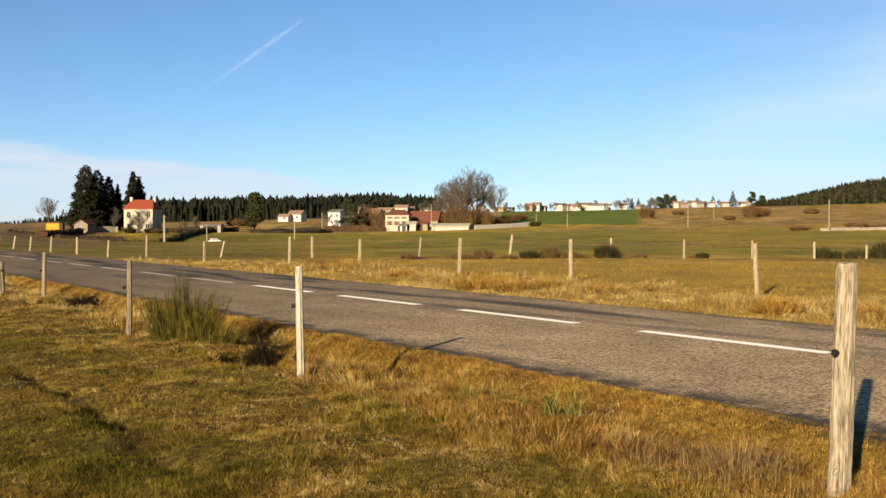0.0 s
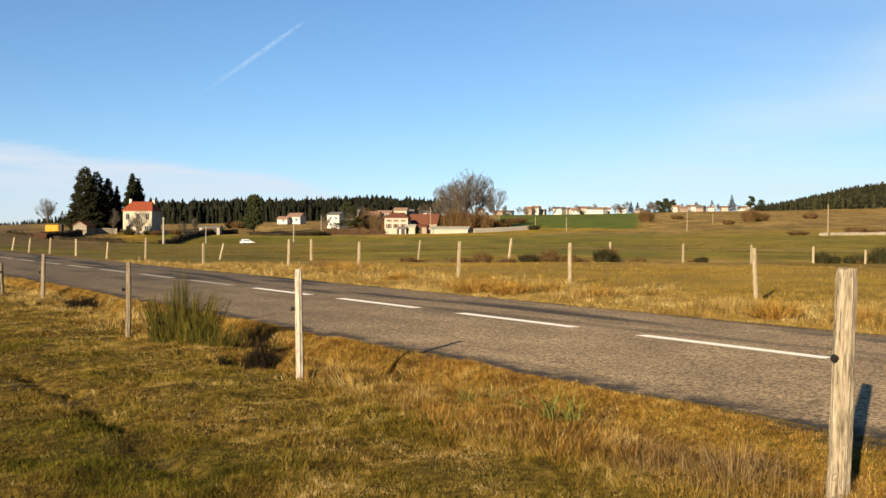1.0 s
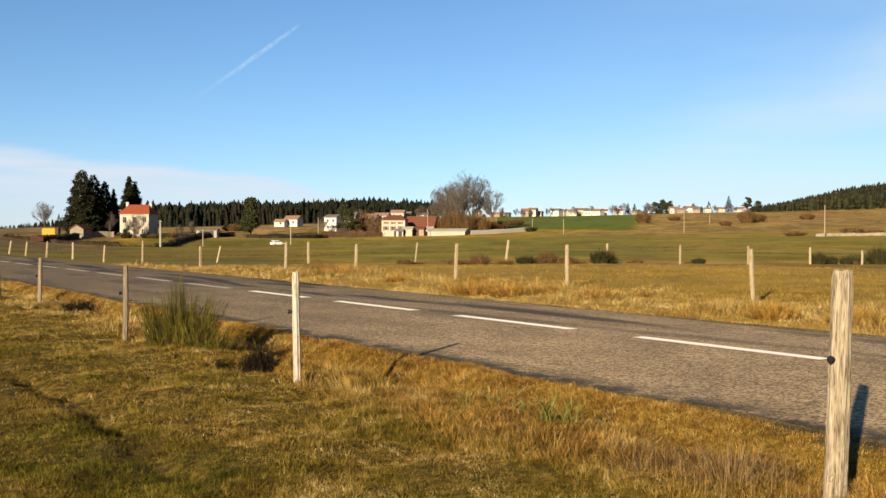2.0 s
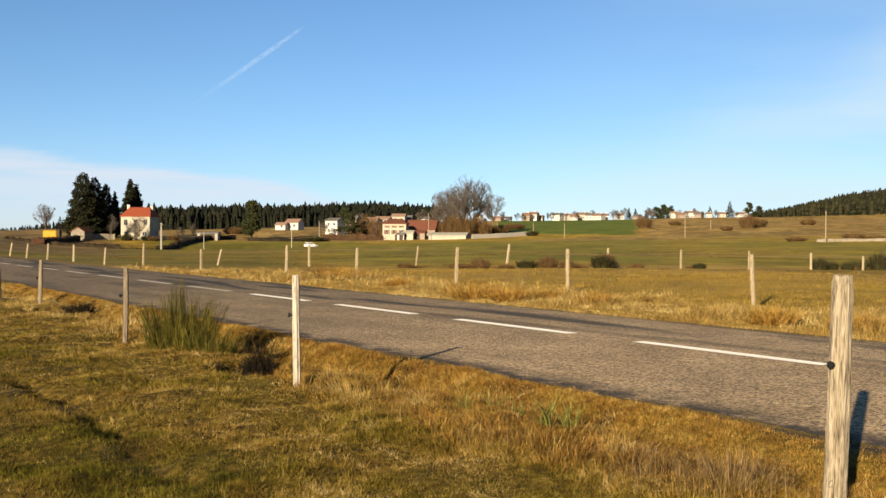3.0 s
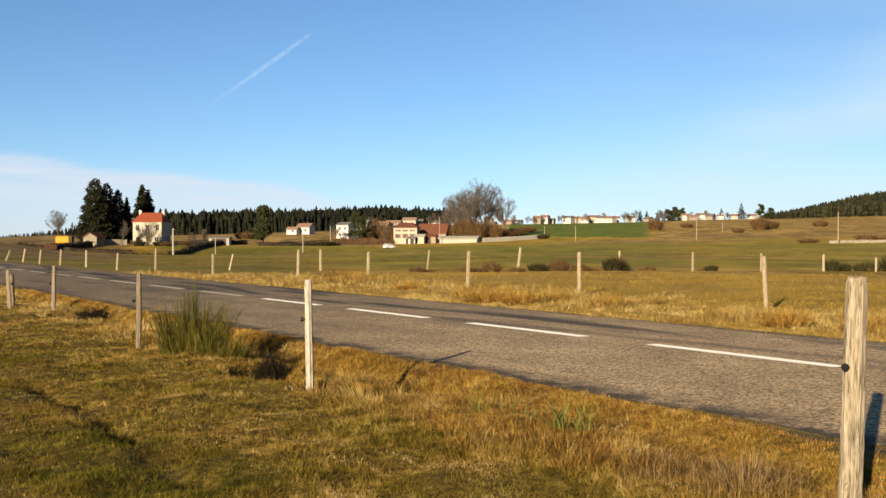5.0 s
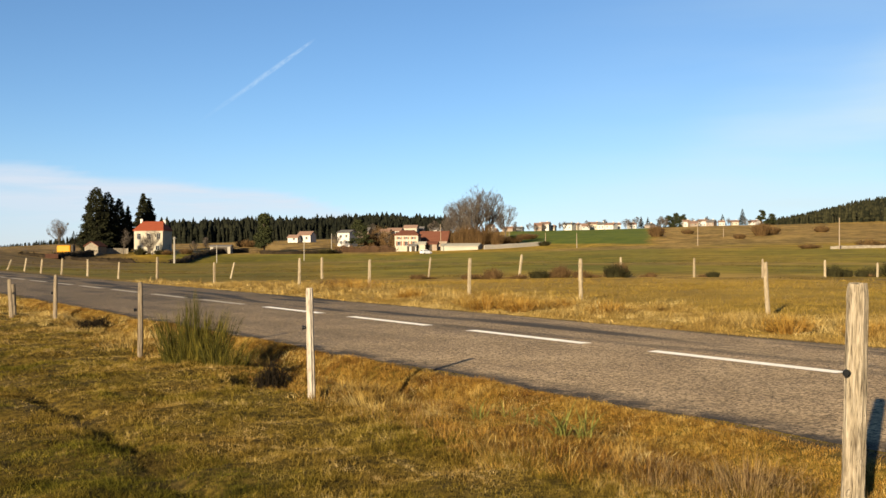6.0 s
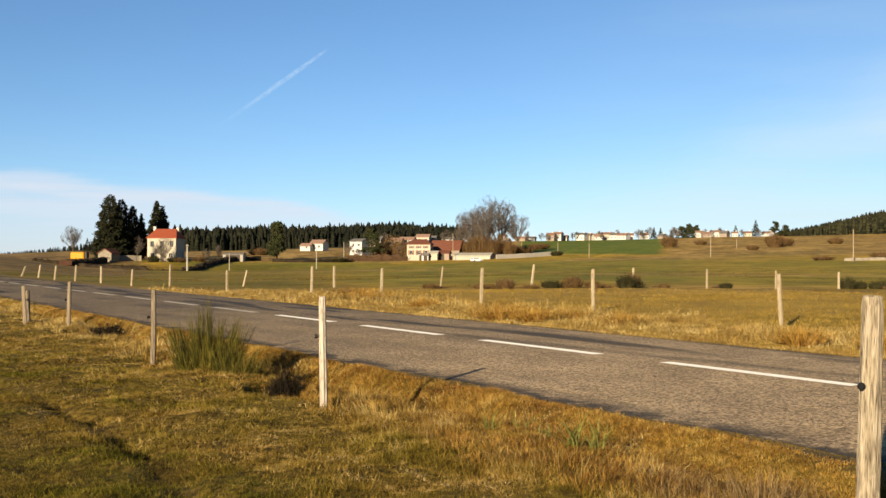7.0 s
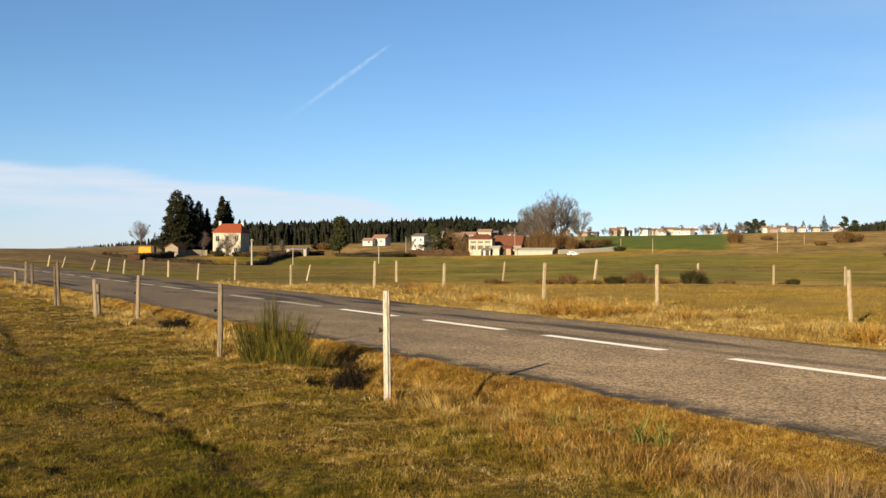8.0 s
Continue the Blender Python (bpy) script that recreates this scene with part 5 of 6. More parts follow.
def skyline_spots(stand, rs):
    """Bearings, distances and heights of the trees of the long wood behind the farm, or of the wooded hill."""
    spots = []
    if stand == "hill":
        for b_ in np.arange(16.3, 31, 0.085):
            for row in range(13):
                r_ = 700 + row * 22 + rs.uniform(-10, 10)
                spots.append((b_ + rs.uniform(-0.07, 0.07), r_, rs.uniform(5.5, 11.5) * (0.42 + 0.58 * float(smooth(b_, 16, 21)))))
        return spots
    for b_ in np.arange(-15.2, -0.2, 0.024):
        for row in range(5):
            r_ = 560 + row * 16 + rs.uniform(-7, 7) + (b_ + 15) * 3
            spots.append((b_ + rs.uniform(-0.07, 0.07), r_, rs.uniform(7.0, 12.6) + 1.6 * (rs.uniform() < 0.12) - 2.5 * (row == 0) - max(0, b_ + 4) * 0.8))
    for b_ in np.arange(-23.8, -14, 0.045):
        for row in range(2):
            spots.append((b_ + rs.uniform(-0.1, 0.1), 900 + row * 20 + rs.uniform(-9, 9), rs.uniform(4, 8.5) * (0.35 + 0.65 * float(smooth(b_, -23.5, -18.5)))))
    return spots


def far_woods(stand, material, label):
    """Dense conifer woods on the skyline: one mesh of many ragged trees."""
    rs = np.random.RandomState(4)
    spots = skyline_spots(stand, rs)
    spots = np.array(spots)
    x, y = spots[:, 1] * np.sin(np.radians(spots[:, 0])), spots[:, 1] * np.cos(np.radians(spots[:, 0]))
    z, h = ground_z(x, y), spots[:, 2]
    tiers, sides = 6, 7
    vs, fs, base = [], [], 0
    n = len(spots)
    tier_at = np.linspace(0.03, 0.86, tiers)
    wide = rs.uniform(0.11, 0.25, n)
    for i in range(tiers):
        k = tier_at[i]
        apex_k = min(1.0, k + 0.30)
        rad = h * wide * (1 - k) ** 0.55 * 1.1
        a_ = np.linspace(0, 2 * np.pi, sides, endpoint=False)[None] + rs.uniform(0, 6, (n, 1))
        rr = rad[:, None] * rs.uniform(0.6, 1.25, (n, sides))
        ring = np.stack([x[:, None] + rr * np.cos(a_), y[:, None] + rr * np.sin(a_), (z + h * k)[:, None] - rr * 0.25 + 0 * a_], -1)
        apex = np.stack([x + rs.normal(0, 0.1, n), y, z + h * apex_k], -1)[:, None]
        v = np.concatenate([ring, apex], 1)
        off = base + np.arange(n)[:, None] * (sides + 1)
        idx = np.arange(sides)
        f = np.stack([off + idx, off + (idx + 1) % sides, off + sides + 0 * idx], -1).reshape(-1, 3)
        vs.append(v.reshape(-1, 3))
        fs.append(f)
        base += n * (sides + 1)
    me = raw_mesh("woods", np.concatenate(vs), [np.concatenate(fs)], material)
    return tagged(new("woods", me), label, "woods", kind="stuff")


far_woods("farm", WOODS, "dense dark conifer woods on the skyline")
far_woods("hill", mat("olive_hill_needles", (0.010, 0.012, 0.005), (0.046, 0.043, 0.018), 0.05, 0.95, 0, 0.9, island=0.9), "olive-green conifer woods over the distant hill")


# ---- shrubs and grass ----
def shrub(x, y, width, height, seed, label, material, count=700, name="shrub", upright=0.3, blade=0.012, sprays=5):
    """A shrub of many thin stems from its foot, leaning outwards, with short side sprays."""
    rs = np.random.RandomState(seed)
    top = tagged(new(name), label, "shrub")
    top.matrix_world = pose(x, y, gz(x, y))
    a_, k = rs.uniform(0, 2 * np.pi, count), np.sqrt(rs.uniform(0, 1, count))
    foot = np.stack([k * width * 0.34 * np.cos(a_), k * width * 0.30 * np.sin(a_), np.full(count, -0.05)], -1)
    ln = height * (rs.uniform(0.45, 1.08, count) if sprays > 2 else 0.35 + 0.75 * rs.uniform(0, 1, count) ** 1.7) * (1.05 - 0.35 * k)
    lean = np.stack([np.cos(a_) * k, np.sin(a_) * k, 0 * a_], -1) * (width * 0.5 * (1 - upright))
    tip = foot + lean * rs.uniform(0.5, 1.2, (count, 1)) + np.stack([rs.normal(0, 0.05, count) * height, rs.normal(0, 0.05, count) * height, ln], -1)
    mid = (foot + tip) / 2 + np.stack([0 * a_, 0 * a_, 0.06 * ln], -1)
    side = np.stack([np.cos(a_ + 1.6), np.sin(a_ + 1.6), 0 * a_], -1) * blade * rs.uniform(0.6, 1.4, (count, 1))
    v = np.stack([foot - side, foot + side, mid + side * 0.8, tip, mid - side * 0.8], 1).reshape(-1, 3)
    i = np.arange(count)[:, None] * 5
    me = raw_mesh("stems", v, [i + np.array([0, 1, 2, 4]), i + np.array([4, 2, 3])], material)
    part("foliage", me, None, top)
    n2 = count * sprays
    pick = rs.randint(0, count, n2)
    k2 = rs.uniform(0.25, 0.95, (n2, 1))
    p = foot[pick] * (1 - k2) + tip[pick] * k2
    w = rs.normal(size=(n2, 3)) * 0.5 + np.array((0, 0, 1.0))
    w *= (height * rs.uniform(0.08, 0.24, (n2, 1))) / np.linalg.norm(w, axis=1)[:, None]
    sd = np.cross(w, rs.normal(size=(n2, 3)))
    sd *= blade * 0.7 / (np.linalg.norm(sd, axis=1)[:, None] + 1e-9)
    v = np.stack([p - sd, p + sd, p + w], 1).reshape(-1, 3)
    part("spray_mass", raw_mesh("sprays", v, [np.arange(len(v)).reshape(-1, 3)], material), None, top)
    return top


def broom(x, y, label, bunches, seed, blade=0.0032):
    """Broom: bunches (x, y, width, height, stems) of whippy upright shoots, each with thinner shoots beside it."""
    rs = np.random.RandomState(seed)
    top = tagged(new("broom_bush"), label, "shrub")
    top.matrix_world = pose(x, y, gz(x, y))
    for bx, by, wide, tall, count in bunches:
        a_, k = rs.uniform(0, 2 * np.pi, count), np.sqrt(rs.uniform(0, 1, count))
        foot = np.stack([bx + 0.4 * wide * k * np.cos(a_), by + 0.4 * wide * k * np.sin(a_), np.full(count, -0.06)], -1)
        ln = tall * (0.30 + 0.78 * rs.uniform(0, 1, count) ** 1.5)
        sway = np.stack([0.5 * wide * k * np.cos(a_) + rs.normal(0, 0.06, count) + bx * 0.55, 0.5 * wide * k * np.sin(a_) + rs.normal(0, 0.05, count), ln], -1)
        sway[:, :2] *= (ln / tall)[:, None]
        # each shoot brings three finer ones that part from it on the way up
        foot2, sway2 = np.repeat(foot, 3, 0), np.repeat(sway, 3, 0)
        u = rs.uniform(0.2, 0.7, (len(foot2), 1))
        foot2 = foot2 + sway2 * u * np.array((0.7, 0.7, 1.0))
        sway2 = sway2 * (1 - u) * rs.uniform(0.5, 1.0, (len(foot2), 1)) + rs.normal(0, 0.035, sway2.shape) * np.array((1, 1, 0.3))
        F, S = np.concatenate([foot, foot2]), np.concatenate([sway, sway2])
        n = len(F)
        b_ = rs.uniform(0, 2 * np.pi, n)
        w = (blade * np.concatenate([np.ones(count), np.full(n - count, 0.7)]) * rs.uniform(0.7, 1.3, n))[:, None]
        side = np.stack([np.cos(b_), np.sin(b_), 0 * b_], -1) * w
        m1, m2 = F + S * np.array((0.22, 0.22, 0.38)), F + S * np.array((0.6, 0.6, 0.74))
        v = np.stack([F - side, F + side, m1 + side * 0.9, m1 - side * 0.9, m2 + side * 0.7, m2 - side * 0.7, F + S], 1).reshape(-1, 3)
        i = np.arange(n)[:, None] * 7
        part("shoot_clump", raw_mesh("shoot_clump", v, [i + np.array([0, 1, 2, 3]), i + np.array([3, 2, 4, 5]), i + np.array([5, 4, 6])], BROOM), None, top)
    return top


broom(-3.32, 13.55, "spiky green broom bush by the fence",
      [(-0.30, 0.05, 0.22, 0.72, 80), (-0.20, -0.10, 0.26, 0.66, 90), (-0.08, 0.08, 0.24, 0.86, 100), (0.04, -0.05, 0.20, 1.02, 110), (0.03, -0.18, 0.28, 0.62, 110), (0.16, 0.06, 0.22, 0.70, 80),
       (0.26, -0.10, 0.26, 0.78, 100), (0.36, 0.06, 0.18, 0.72, 60), (0.16, -0.24, 0.30, 0.46, 100), (-0.12, -0.20, 0.26, 0.36, 60)], 1)
broom(-2.86, 12.95, "low green broom shoots beside the pit", [(-0.05, 0, 0.3, 0.50, 80), (0.14, -0.10, 0.3, 0.42, 70), (0.30, -0.05, 0.24, 0.34, 45)], 2, 0.003)
# near-black clumps added to stand in for the shaded wall of the hollow
shrub(-2.02, 11.92, 0.32, 0.64, 8, "dark dead bracken standing in for shade in the ditch hollow", BRACKEN_SHADE, 600, "bracken", 0.5, 0.006)
shrub(-2.14, 11.80, 0.20, 0.50, 7, "dark dead bracken standing in for shade in the ditch hollow", BRACKEN_SHADE, 400, "bracken", 0.5, 0.005)
for x, y, seed in ((-2.20, 11.16, 14), (-2.02, 11.10, 15), (-1.86, 11.25, 16)):
    shrub(x, y, 0.26, 0.24, seed, "thin pale grass blades at the edge of the hollow", DRYSTEM, 26, "grass_tuft", 0.3, 0.0022, 1)
shrub(-6.35, 18.9, 0.5, 0.3, 3, "dark dead tuft among straw by the fence", BRACKEN_SHADE, 300, "bracken", 0.2, 0.008)
for x, y, w, h, seed in ((1.72, 6.25, 0.75, 0.27, 91), (1.25, 6.75, 0.6, 0.22, 92)):
    shrub(x, y, w, h, seed, "brown dead weeds on the ditch bank", DRYSTEM, 380, "weeds", 0.35, 0.0017, 3)
FAR_SHRUBS = [(9.2, 61.0, 1.6, 0.95, DARK_SCRUB), (9.7, 62.0, 1.3, 0.9, SCRUB), (4.9, 60.5, 1.6, 0.6, DARK_SCRUB), (6.2, 61.5, 1.8, 0.75, SCRUB), (7.3, 60.6, 1.4, 0.5, SCRUB), (14.9, 61.3, 1.1, 0.42, DARK_SCRUB), (22.4, 63.0, 1.5, 0.8, DARK_SCRUB), (23.3, 63.4, 1.0, 0.6, DARK_SCRUB), (24.4, 64.0, 1.1, 0.5, DARK_SCRUB), (26.6, 64.5, 2.3, 1.25, DARK_SCRUB), (28.4, 65.0, 2.4, 1.5, DARK_SCRUB),
              (11.6, 62.5, 0.9, 0.3, SCRUB), (0.9, 58.0, 1.2, 0.35, SCRUB), (2.2, 58.6, 1.6, 0.6, SCRUB), (-4.5, 41.5, 1.6, 0.5, SCRUB), (10.3, 23.2, 1.0, 0.5, SCRUB), (-1.9, 60.0, 1.4, 0.35, SCRUB), (3.6, 58.0, 1.2, 0.3, SCRUB),
              (0.8, 25.6, 1.3, 0.42, BANK), (1.6, 24.6, 1.1, 0.36, BANK), (3.4, 23.0, 1.1, 0.34, BANK), (5.7, 18.2, 0.9, 0.34, BANK), (-3.4, 37.0, 1.8, 0.55, BANK), (6.6, 17.0, 0.8, 0.3, BANK), (2.5, 25.2, 0.8, 0.3, BANK), (-1.2, 31.2, 1.0, 0.34, BANK)]
for i, (x, y, w, h, m_) in enumerate(FAR_SHRUBS):
    far_off = y > 45
    word = "dark green broom shrub in the meadow" if m_ is DARK_SCRUB else "brown winter shrub in dry grass"
    shrub(x, y, w * (0.8 if far_off else 1.0), h * (1.0 if m_ is DARK_SCRUB else 1.15), 10 + i, word, m_, 420, "shrub", 0.6 if far_off else 0.35, 0.013 if far_off else 0.005)
    if far_off:
        # lower growth beside it
        sx = (-1) ** i * w * (0.35 + 0.05 * (i % 5))
        shrub(x + sx, y + 0.4, w * 0.7, h * 0.6, 110 + i, "low brown growth beside a meadow shrub", SCRUB if i % 3 else m_, 260, "shrub", 0.5, 0.012)

for i, (b_, r_, w, h, m_) in enumerate(((10.8, 440, 6.0, 4.8, SCRUB), (16.1, 430, 7, 5.5, SCRUB), (18.4, 260, 5, 1.2, SCRUB), (21.2, 256, 5, 2.2, SCRUB), (22.2, 257, 4, 1.6, SCRUB), (15.0, 400, 4, 2.0, SCRUB), (4.9, 394, 4.5, 2.0, DARK_SCRUB), (-6.7, 355, 6, 2.0, DARK_SCRUB),
                                        (12.4, 470, 5, 2, SCRUB), (19.0, 470, 6, 3.0, SCRUB), (16.6, 445, 6, 3.6, SCRUB), (-16.3, 341, 4, 2.2, DARK_SCRUB), (-15.3, 341, 4, 1.9, DARK_SCRUB), (-3.0, 404, 6, 7.5, SCRUB), (-4.4, 410, 6, 7.0, SCRUB), (-14.0, 345, 4, 1.8, SCRUB), (-15.0, 340, 4, 1.6, SCRUB), (-10.9, 420, 8, 3, SCRUB), (0.2, 404, 6, 8.0, SCRUB), (0.6, 402, 7, 9.0, SCRUB), (1.0, 400, 7, 10.0, SCRUB), (1.45, 399, 7, 9.0, SCRUB), (1.9, 404, 7, 9.5, SCRUB), (2.35, 402, 6, 7.0, SCRUB), (-3.5, 412, 7, 8.5, SCRUB), (-3.95, 420, 7, 9.0, SCRUB), (2.6, 412, 8, 4.5, SCRUB), (3.2, 430, 8, 3.5, SCRUB), (4.0, 470, 9, 3.0, SCRUB))):
    x, y, z = at(b_, r_)
    shrub(x, y, w, h, 40 + i, "brown leafless thicket in the far fields" if m_ is SCRUB else "dark evergreen thicket in the far fields", m_, 420 if r_ < 395 or h > 6 else 850, "thicket", 0.4 if h < 6 else 0.65, 0.07)


def blades(name, x, y, height, width, material, label, seed, lean=0.5, bent=True, out=None, low=0.4):
    """Grass: a bent, tapering blade at each place; out: the way each one leans, where it belongs to a tuft."""
    rs = np.random.RandomState(seed)
    n = len(x)
    a_ = rs.uniform(0, 2 * np.pi, n)
    z = ground_z(x, y) - 0.004
    side = np.stack([np.cos(a_), np.sin(a_), 0 * a_], -1) * (width * 0.5)[:, None]
    ln = np.abs(rs.normal(0, lean, n)) * height
    b_ = rs.uniform(0, 2 * np.pi, n)
    flat = np.stack([ln * np.cos(b_), ln * np.sin(b_)], -1)
    if out is not None:
        flat = flat * 0.5 + out * height[:, None]
    bend = np.hypot(flat[:, 0], flat[:, 1]) / height
    tip = np.concatenate([flat, (height * (1 - 0.3 * bend ** 1.5).clip(low, 1))[:, None]], -1)
    foot = np.stack([x, y, z], -1)
    if bent:
        mid = foot + tip * np.array((0.30, 0.30, 0)) + np.array((0, 0, 1)) * (height * 0.62)[:, None]
        v = np.stack([foot - side, foot + side, mid + side * 0.75, foot + tip, mid - side * 0.75], 1).reshape(-1, 3)
        i = np.arange(n)[:, None] * 5
        faces = [i + np.array([0, 1, 2, 4]), i + np.array([4, 2, 3])]
    else:
        v = np.stack([foot - side, foot + side, foot + tip], 1).reshape(-1, 3)
        faces = [np.arange(n * 3).reshape(-1, 3)]
    return tagged(new(name, raw_mesh(name, v, faces, material)), label, "grass", kind="stuff")


def tufts(x, y, per, spread, rs):
    """Blades gathered into tufts: their places, the way they lean outwards, and a size that the tuft shares."""
    n = len(x)
    a_, k = rs.uniform(0, 2 * np.pi, (n, per)), np.sqrt(rs.uniform(0, 1, (n, per)))
    sp = spread * rs.uniform(0.5, 1.5, (n, 1))
    dx, dy = k * np.cos(a_), k * np.sin(a_)
    tilt = rs.normal(0, 0.35, (n, 1, 2))
    out = np.stack([dx, dy], -1) * 0.75 + tilt
    size = np.repeat(rs.uniform(0.45, 1.25, (n, 1)), per, 1) * rs.uniform(0.7, 1.15, (n, per)) * (1.1 - 0.35 * k)
    return (x[:, None] + dx * sp).ravel(), (y[:, None] + dy * sp).ravel(), out.reshape(-1, 2), size.ravel()


def wedge(n, r0, r1, rs, b0=-29.5, b1=25.5, power=1.0):
    """Places in the fan in front of the viewpoint, thinning with distance."""
    k = rs.uniform(0, 1, n)
    r = (r0 ** power + k * (r1 ** power - r0 ** power)) ** (1 / power)
    b_ = np.radians(rs.uniform(b0, b1, n))
    return r * np.sin(b_), r * np.cos(b_)


def across(x, y):
    return x * N[0] + y * N[1] - MID


def make_grass():
    rs = np.random.RandomState(11)
    # meadow turf on the near side: small tufts and single blades
    x, y = wedge(165000, 4.6, 34, rs, power=0.42)
    d = across(x, y)
    keep = (d < -5.0 + wobble(x, y, 1.1) * 0.35)
    keep &= rs.uniform(0, 1, len(x)) < 0.45 + 0.55 * smooth(lumps(x, y, 0.2, 8) + 0.6 * lumps(x, y, 0.5, 5), -0.6, 0.1)
    keep &= np.hypot((x - PIT[0] - 0.10) / 0.22, (y - PIT[1]) / 0.5) > 1
    x, y, out, size = tufts(x[keep], y[keep], 10, 0.06, rs)
    r = np.hypot(x, y)
    hump = 0.55 + 0.9 * smooth(lumps(x, y, 0.45, 3) + 0.7 * lumps(x, y, 0.18, 6), -0.5, 0.9)
    hgt = np.clip(0.047 * size * hump * np.where(np.repeat(rs.uniform(0, 1, len(x) // 10), 10) < 0.08, 1.7, 1.0), 0.012, 0.16)
    hgt *= 0.7 + 0.3 * smooth(r, 5.0, 8.0)
    wide = rs.uniform(0.0026, 0.005, len(x)) * (0.55 + r / 11)
    d = across(x, y)
    green = smooth(-d + 0.7 * wobble(x, y, 1.3, 7) + 0.35 * wobble(x, y, 4.3, 2), 6.9, 8.1) * (1 - smooth(r, 13, 20)) > np.repeat(rs.uniform(0.05, 0.95, len(x) // 10), 10)
    # grass in the ruts: kept shorter, and coloured darker for their shadows
    trodden = np.exp(-((d + 8.05 + 0.18 * np.sin((x * U[0] + y * U[1]) * 0.5)) / 0.20) ** 2) * smooth(y, 6.2, 7.6) + 0.7 * np.exp(-((d + 9.6) / 0.22) ** 2)
    trodden = trodden * smooth(lumps(x, y, 0.35, 4) + 0.5 * lumps(x, y, 0.9, 2), -0.5, 0.3) > np.repeat(rs.uniform(0.15, 0.9, len(x) // 10), 10)
    hgt = np.where(trodden, hgt * 0.6, hgt)
    blades("rut_turf", x[trodden], y[trodden], hgt[trodden], wide[trodden], RUT_TURF, "trodden grass in the wheel ruts, darkened for their shadows", 14, 0.9, False, out[trodden] * 1.25, 0.55)
    for name, pick, material, text in (("turf", ~green & ~trodden, TURF, "short mixed green and straw-coloured meadow grass"), ("track_turf", green & ~trodden, TRACK_TURF, "short green grass of the field track")):
        blades(name, x[pick], y[pick], hgt[pick], wide[pick], material, text, 1, 0.9, False, out[pick] * 1.25, 0.55)
    # straws lying flat between the tufts
    x, y = wedge(230000, 4.6, 26, rs, power=0.42)
    keep = across(x, y) < -4.9
    x, y = x[keep], y[keep]
    r = np.hypot(x, y)
    blades("matted_straw", x, y, rs.uniform(0.018, 0.042, len(x)), rs.uniform(0.0022, 0.0042, len(x)) * (0.55 + r / 11), TURF, "flattened dead straws matted in the meadow", 9, 2.6, False)
    # longer dry grass along the fence and ditch
    x, y = wedge(64000, 4.6, 60, rs, power=0.45)
    d = across(x, y)
    dense = smooth(d + wobble(x, y, 0.9) * 0.5, -6.2, -5.0) * (1 - smooth(d + lumps(x, y, 0.5, 9) * 0.14, -4.0, -3.72))
    hole = np.exp(-(((x - PIT[0] - 0.08) / 0.36) ** 2 + ((y - PIT[1] + 0.1) / 0.75) ** 2))
    keep = (rs.uniform(0, 1, len(x)) < dense) & (hole < 0.4)
    x, y, out, size = tufts(x[keep], y[keep], 27, 0.11, rs)
    d, r = across(x, y), np.hypot(x, y)
    hgt = 0.105 * size * (0.5 + 0.8 * smooth(lumps(x, y, 0.55, 5), -0.5, 0.7)) * (0.6 + 0.4 * smooth(-d, 3.8, 4.5))
    hgt, wide = np.clip(hgt, 0.03, 0.4), rs.uniform(0.0017, 0.0038, len(x)) * (0.6 + r / 13)
    pale = np.repeat(rs.uniform(0, 1, len(x) // 27), 27) < 0.15 + 0.65 * smooth(r, 12, 20)
    for name, pick, material, text in (("dry_grass", ~pale, BANK, "rusty golden dry grass along the ditch and fence"), ("pale_dry_grass", pale, VERGE, "pale dry grass along the ditch and fence")):
        blades(name, x[pick], y[pick], hgt[pick], wide[pick], material, text, 2, 0.9, True, out[pick] * 1.9, 0.3)
    # soft low cushions of grass on the bank between the ditch and the road
    rs = np.random.RandomState(31)
    ss, dd = 1.5 + 30 * rs.uniform(0, 1, 9500) ** 1.4, rs.uniform(-5.2, -3.78, 9500)
    x, y = U[0] * ss + N[0] * (dd + MID), U[1] * ss + N[1] * (dd + MID)
    keep = (lumps(x, y, 0.4, 7) + 0.5 * lumps(x, y, 0.9, 3) > -0.55) & (np.hypot((x - PIT[0]) / 0.5, (y - PIT[1]) / 0.8) > 1)
    x, y, out, size = tufts(x[keep], y[keep], 34, 0.10, rs)
    r = np.hypot(x, y)
    blades("bank_grass", x, y, np.clip(0.085 * size * (0.7 + 0.6 * lumps(x, y, 0.5, 5)), 0.025, 0.16), rs.uniform(0.0014, 0.0030, len(x)) * (0.6 + r / 13), BANK, "soft rusty cushions of dry grass on the road bank", 13, 0.8, True, out * 1.5, 0.35)
    # tall straw tussocks along the fence
    rs = np.random.RandomState(29)
    ss = np.concatenate([rs.uniform(8.5, 60, 140), rs.uniform(8.3, 9.9, 8)])
    dd = np.concatenate([rs.normal(-5.15, 0.35, 140), rs.uniform(-5.75, -4.9, 8)])
    x, y = U[0] * ss + N[0] * (dd + MID), U[1] * ss + N[1] * (dd + MID)
    keep = (np.hypot(x + 2.2, y - 12.0) > 1.1) & (np.hypot(x + 3.2, y - 13.4) > 0.55)
    x, y, out, size = tufts(x[keep], y[keep], 130, 0.22, rs)
    r = np.hypot(x, y)
    blades("straw_tussocks", x, y, np.clip(0.22 * size, 0.05, 0.4), rs.uniform(0.0022, 0.0042, len(x)) * (0.6 + r / 14), VERGE, "pale straw tussocks along the fence line", 8, 0.8, True, out * 1.8, 0.25)
    # brown stems on the bank
    x, y = wedge(16000, 5.2, 20, rs, -6, 25.5, 0.7)
    d = across(x, y)
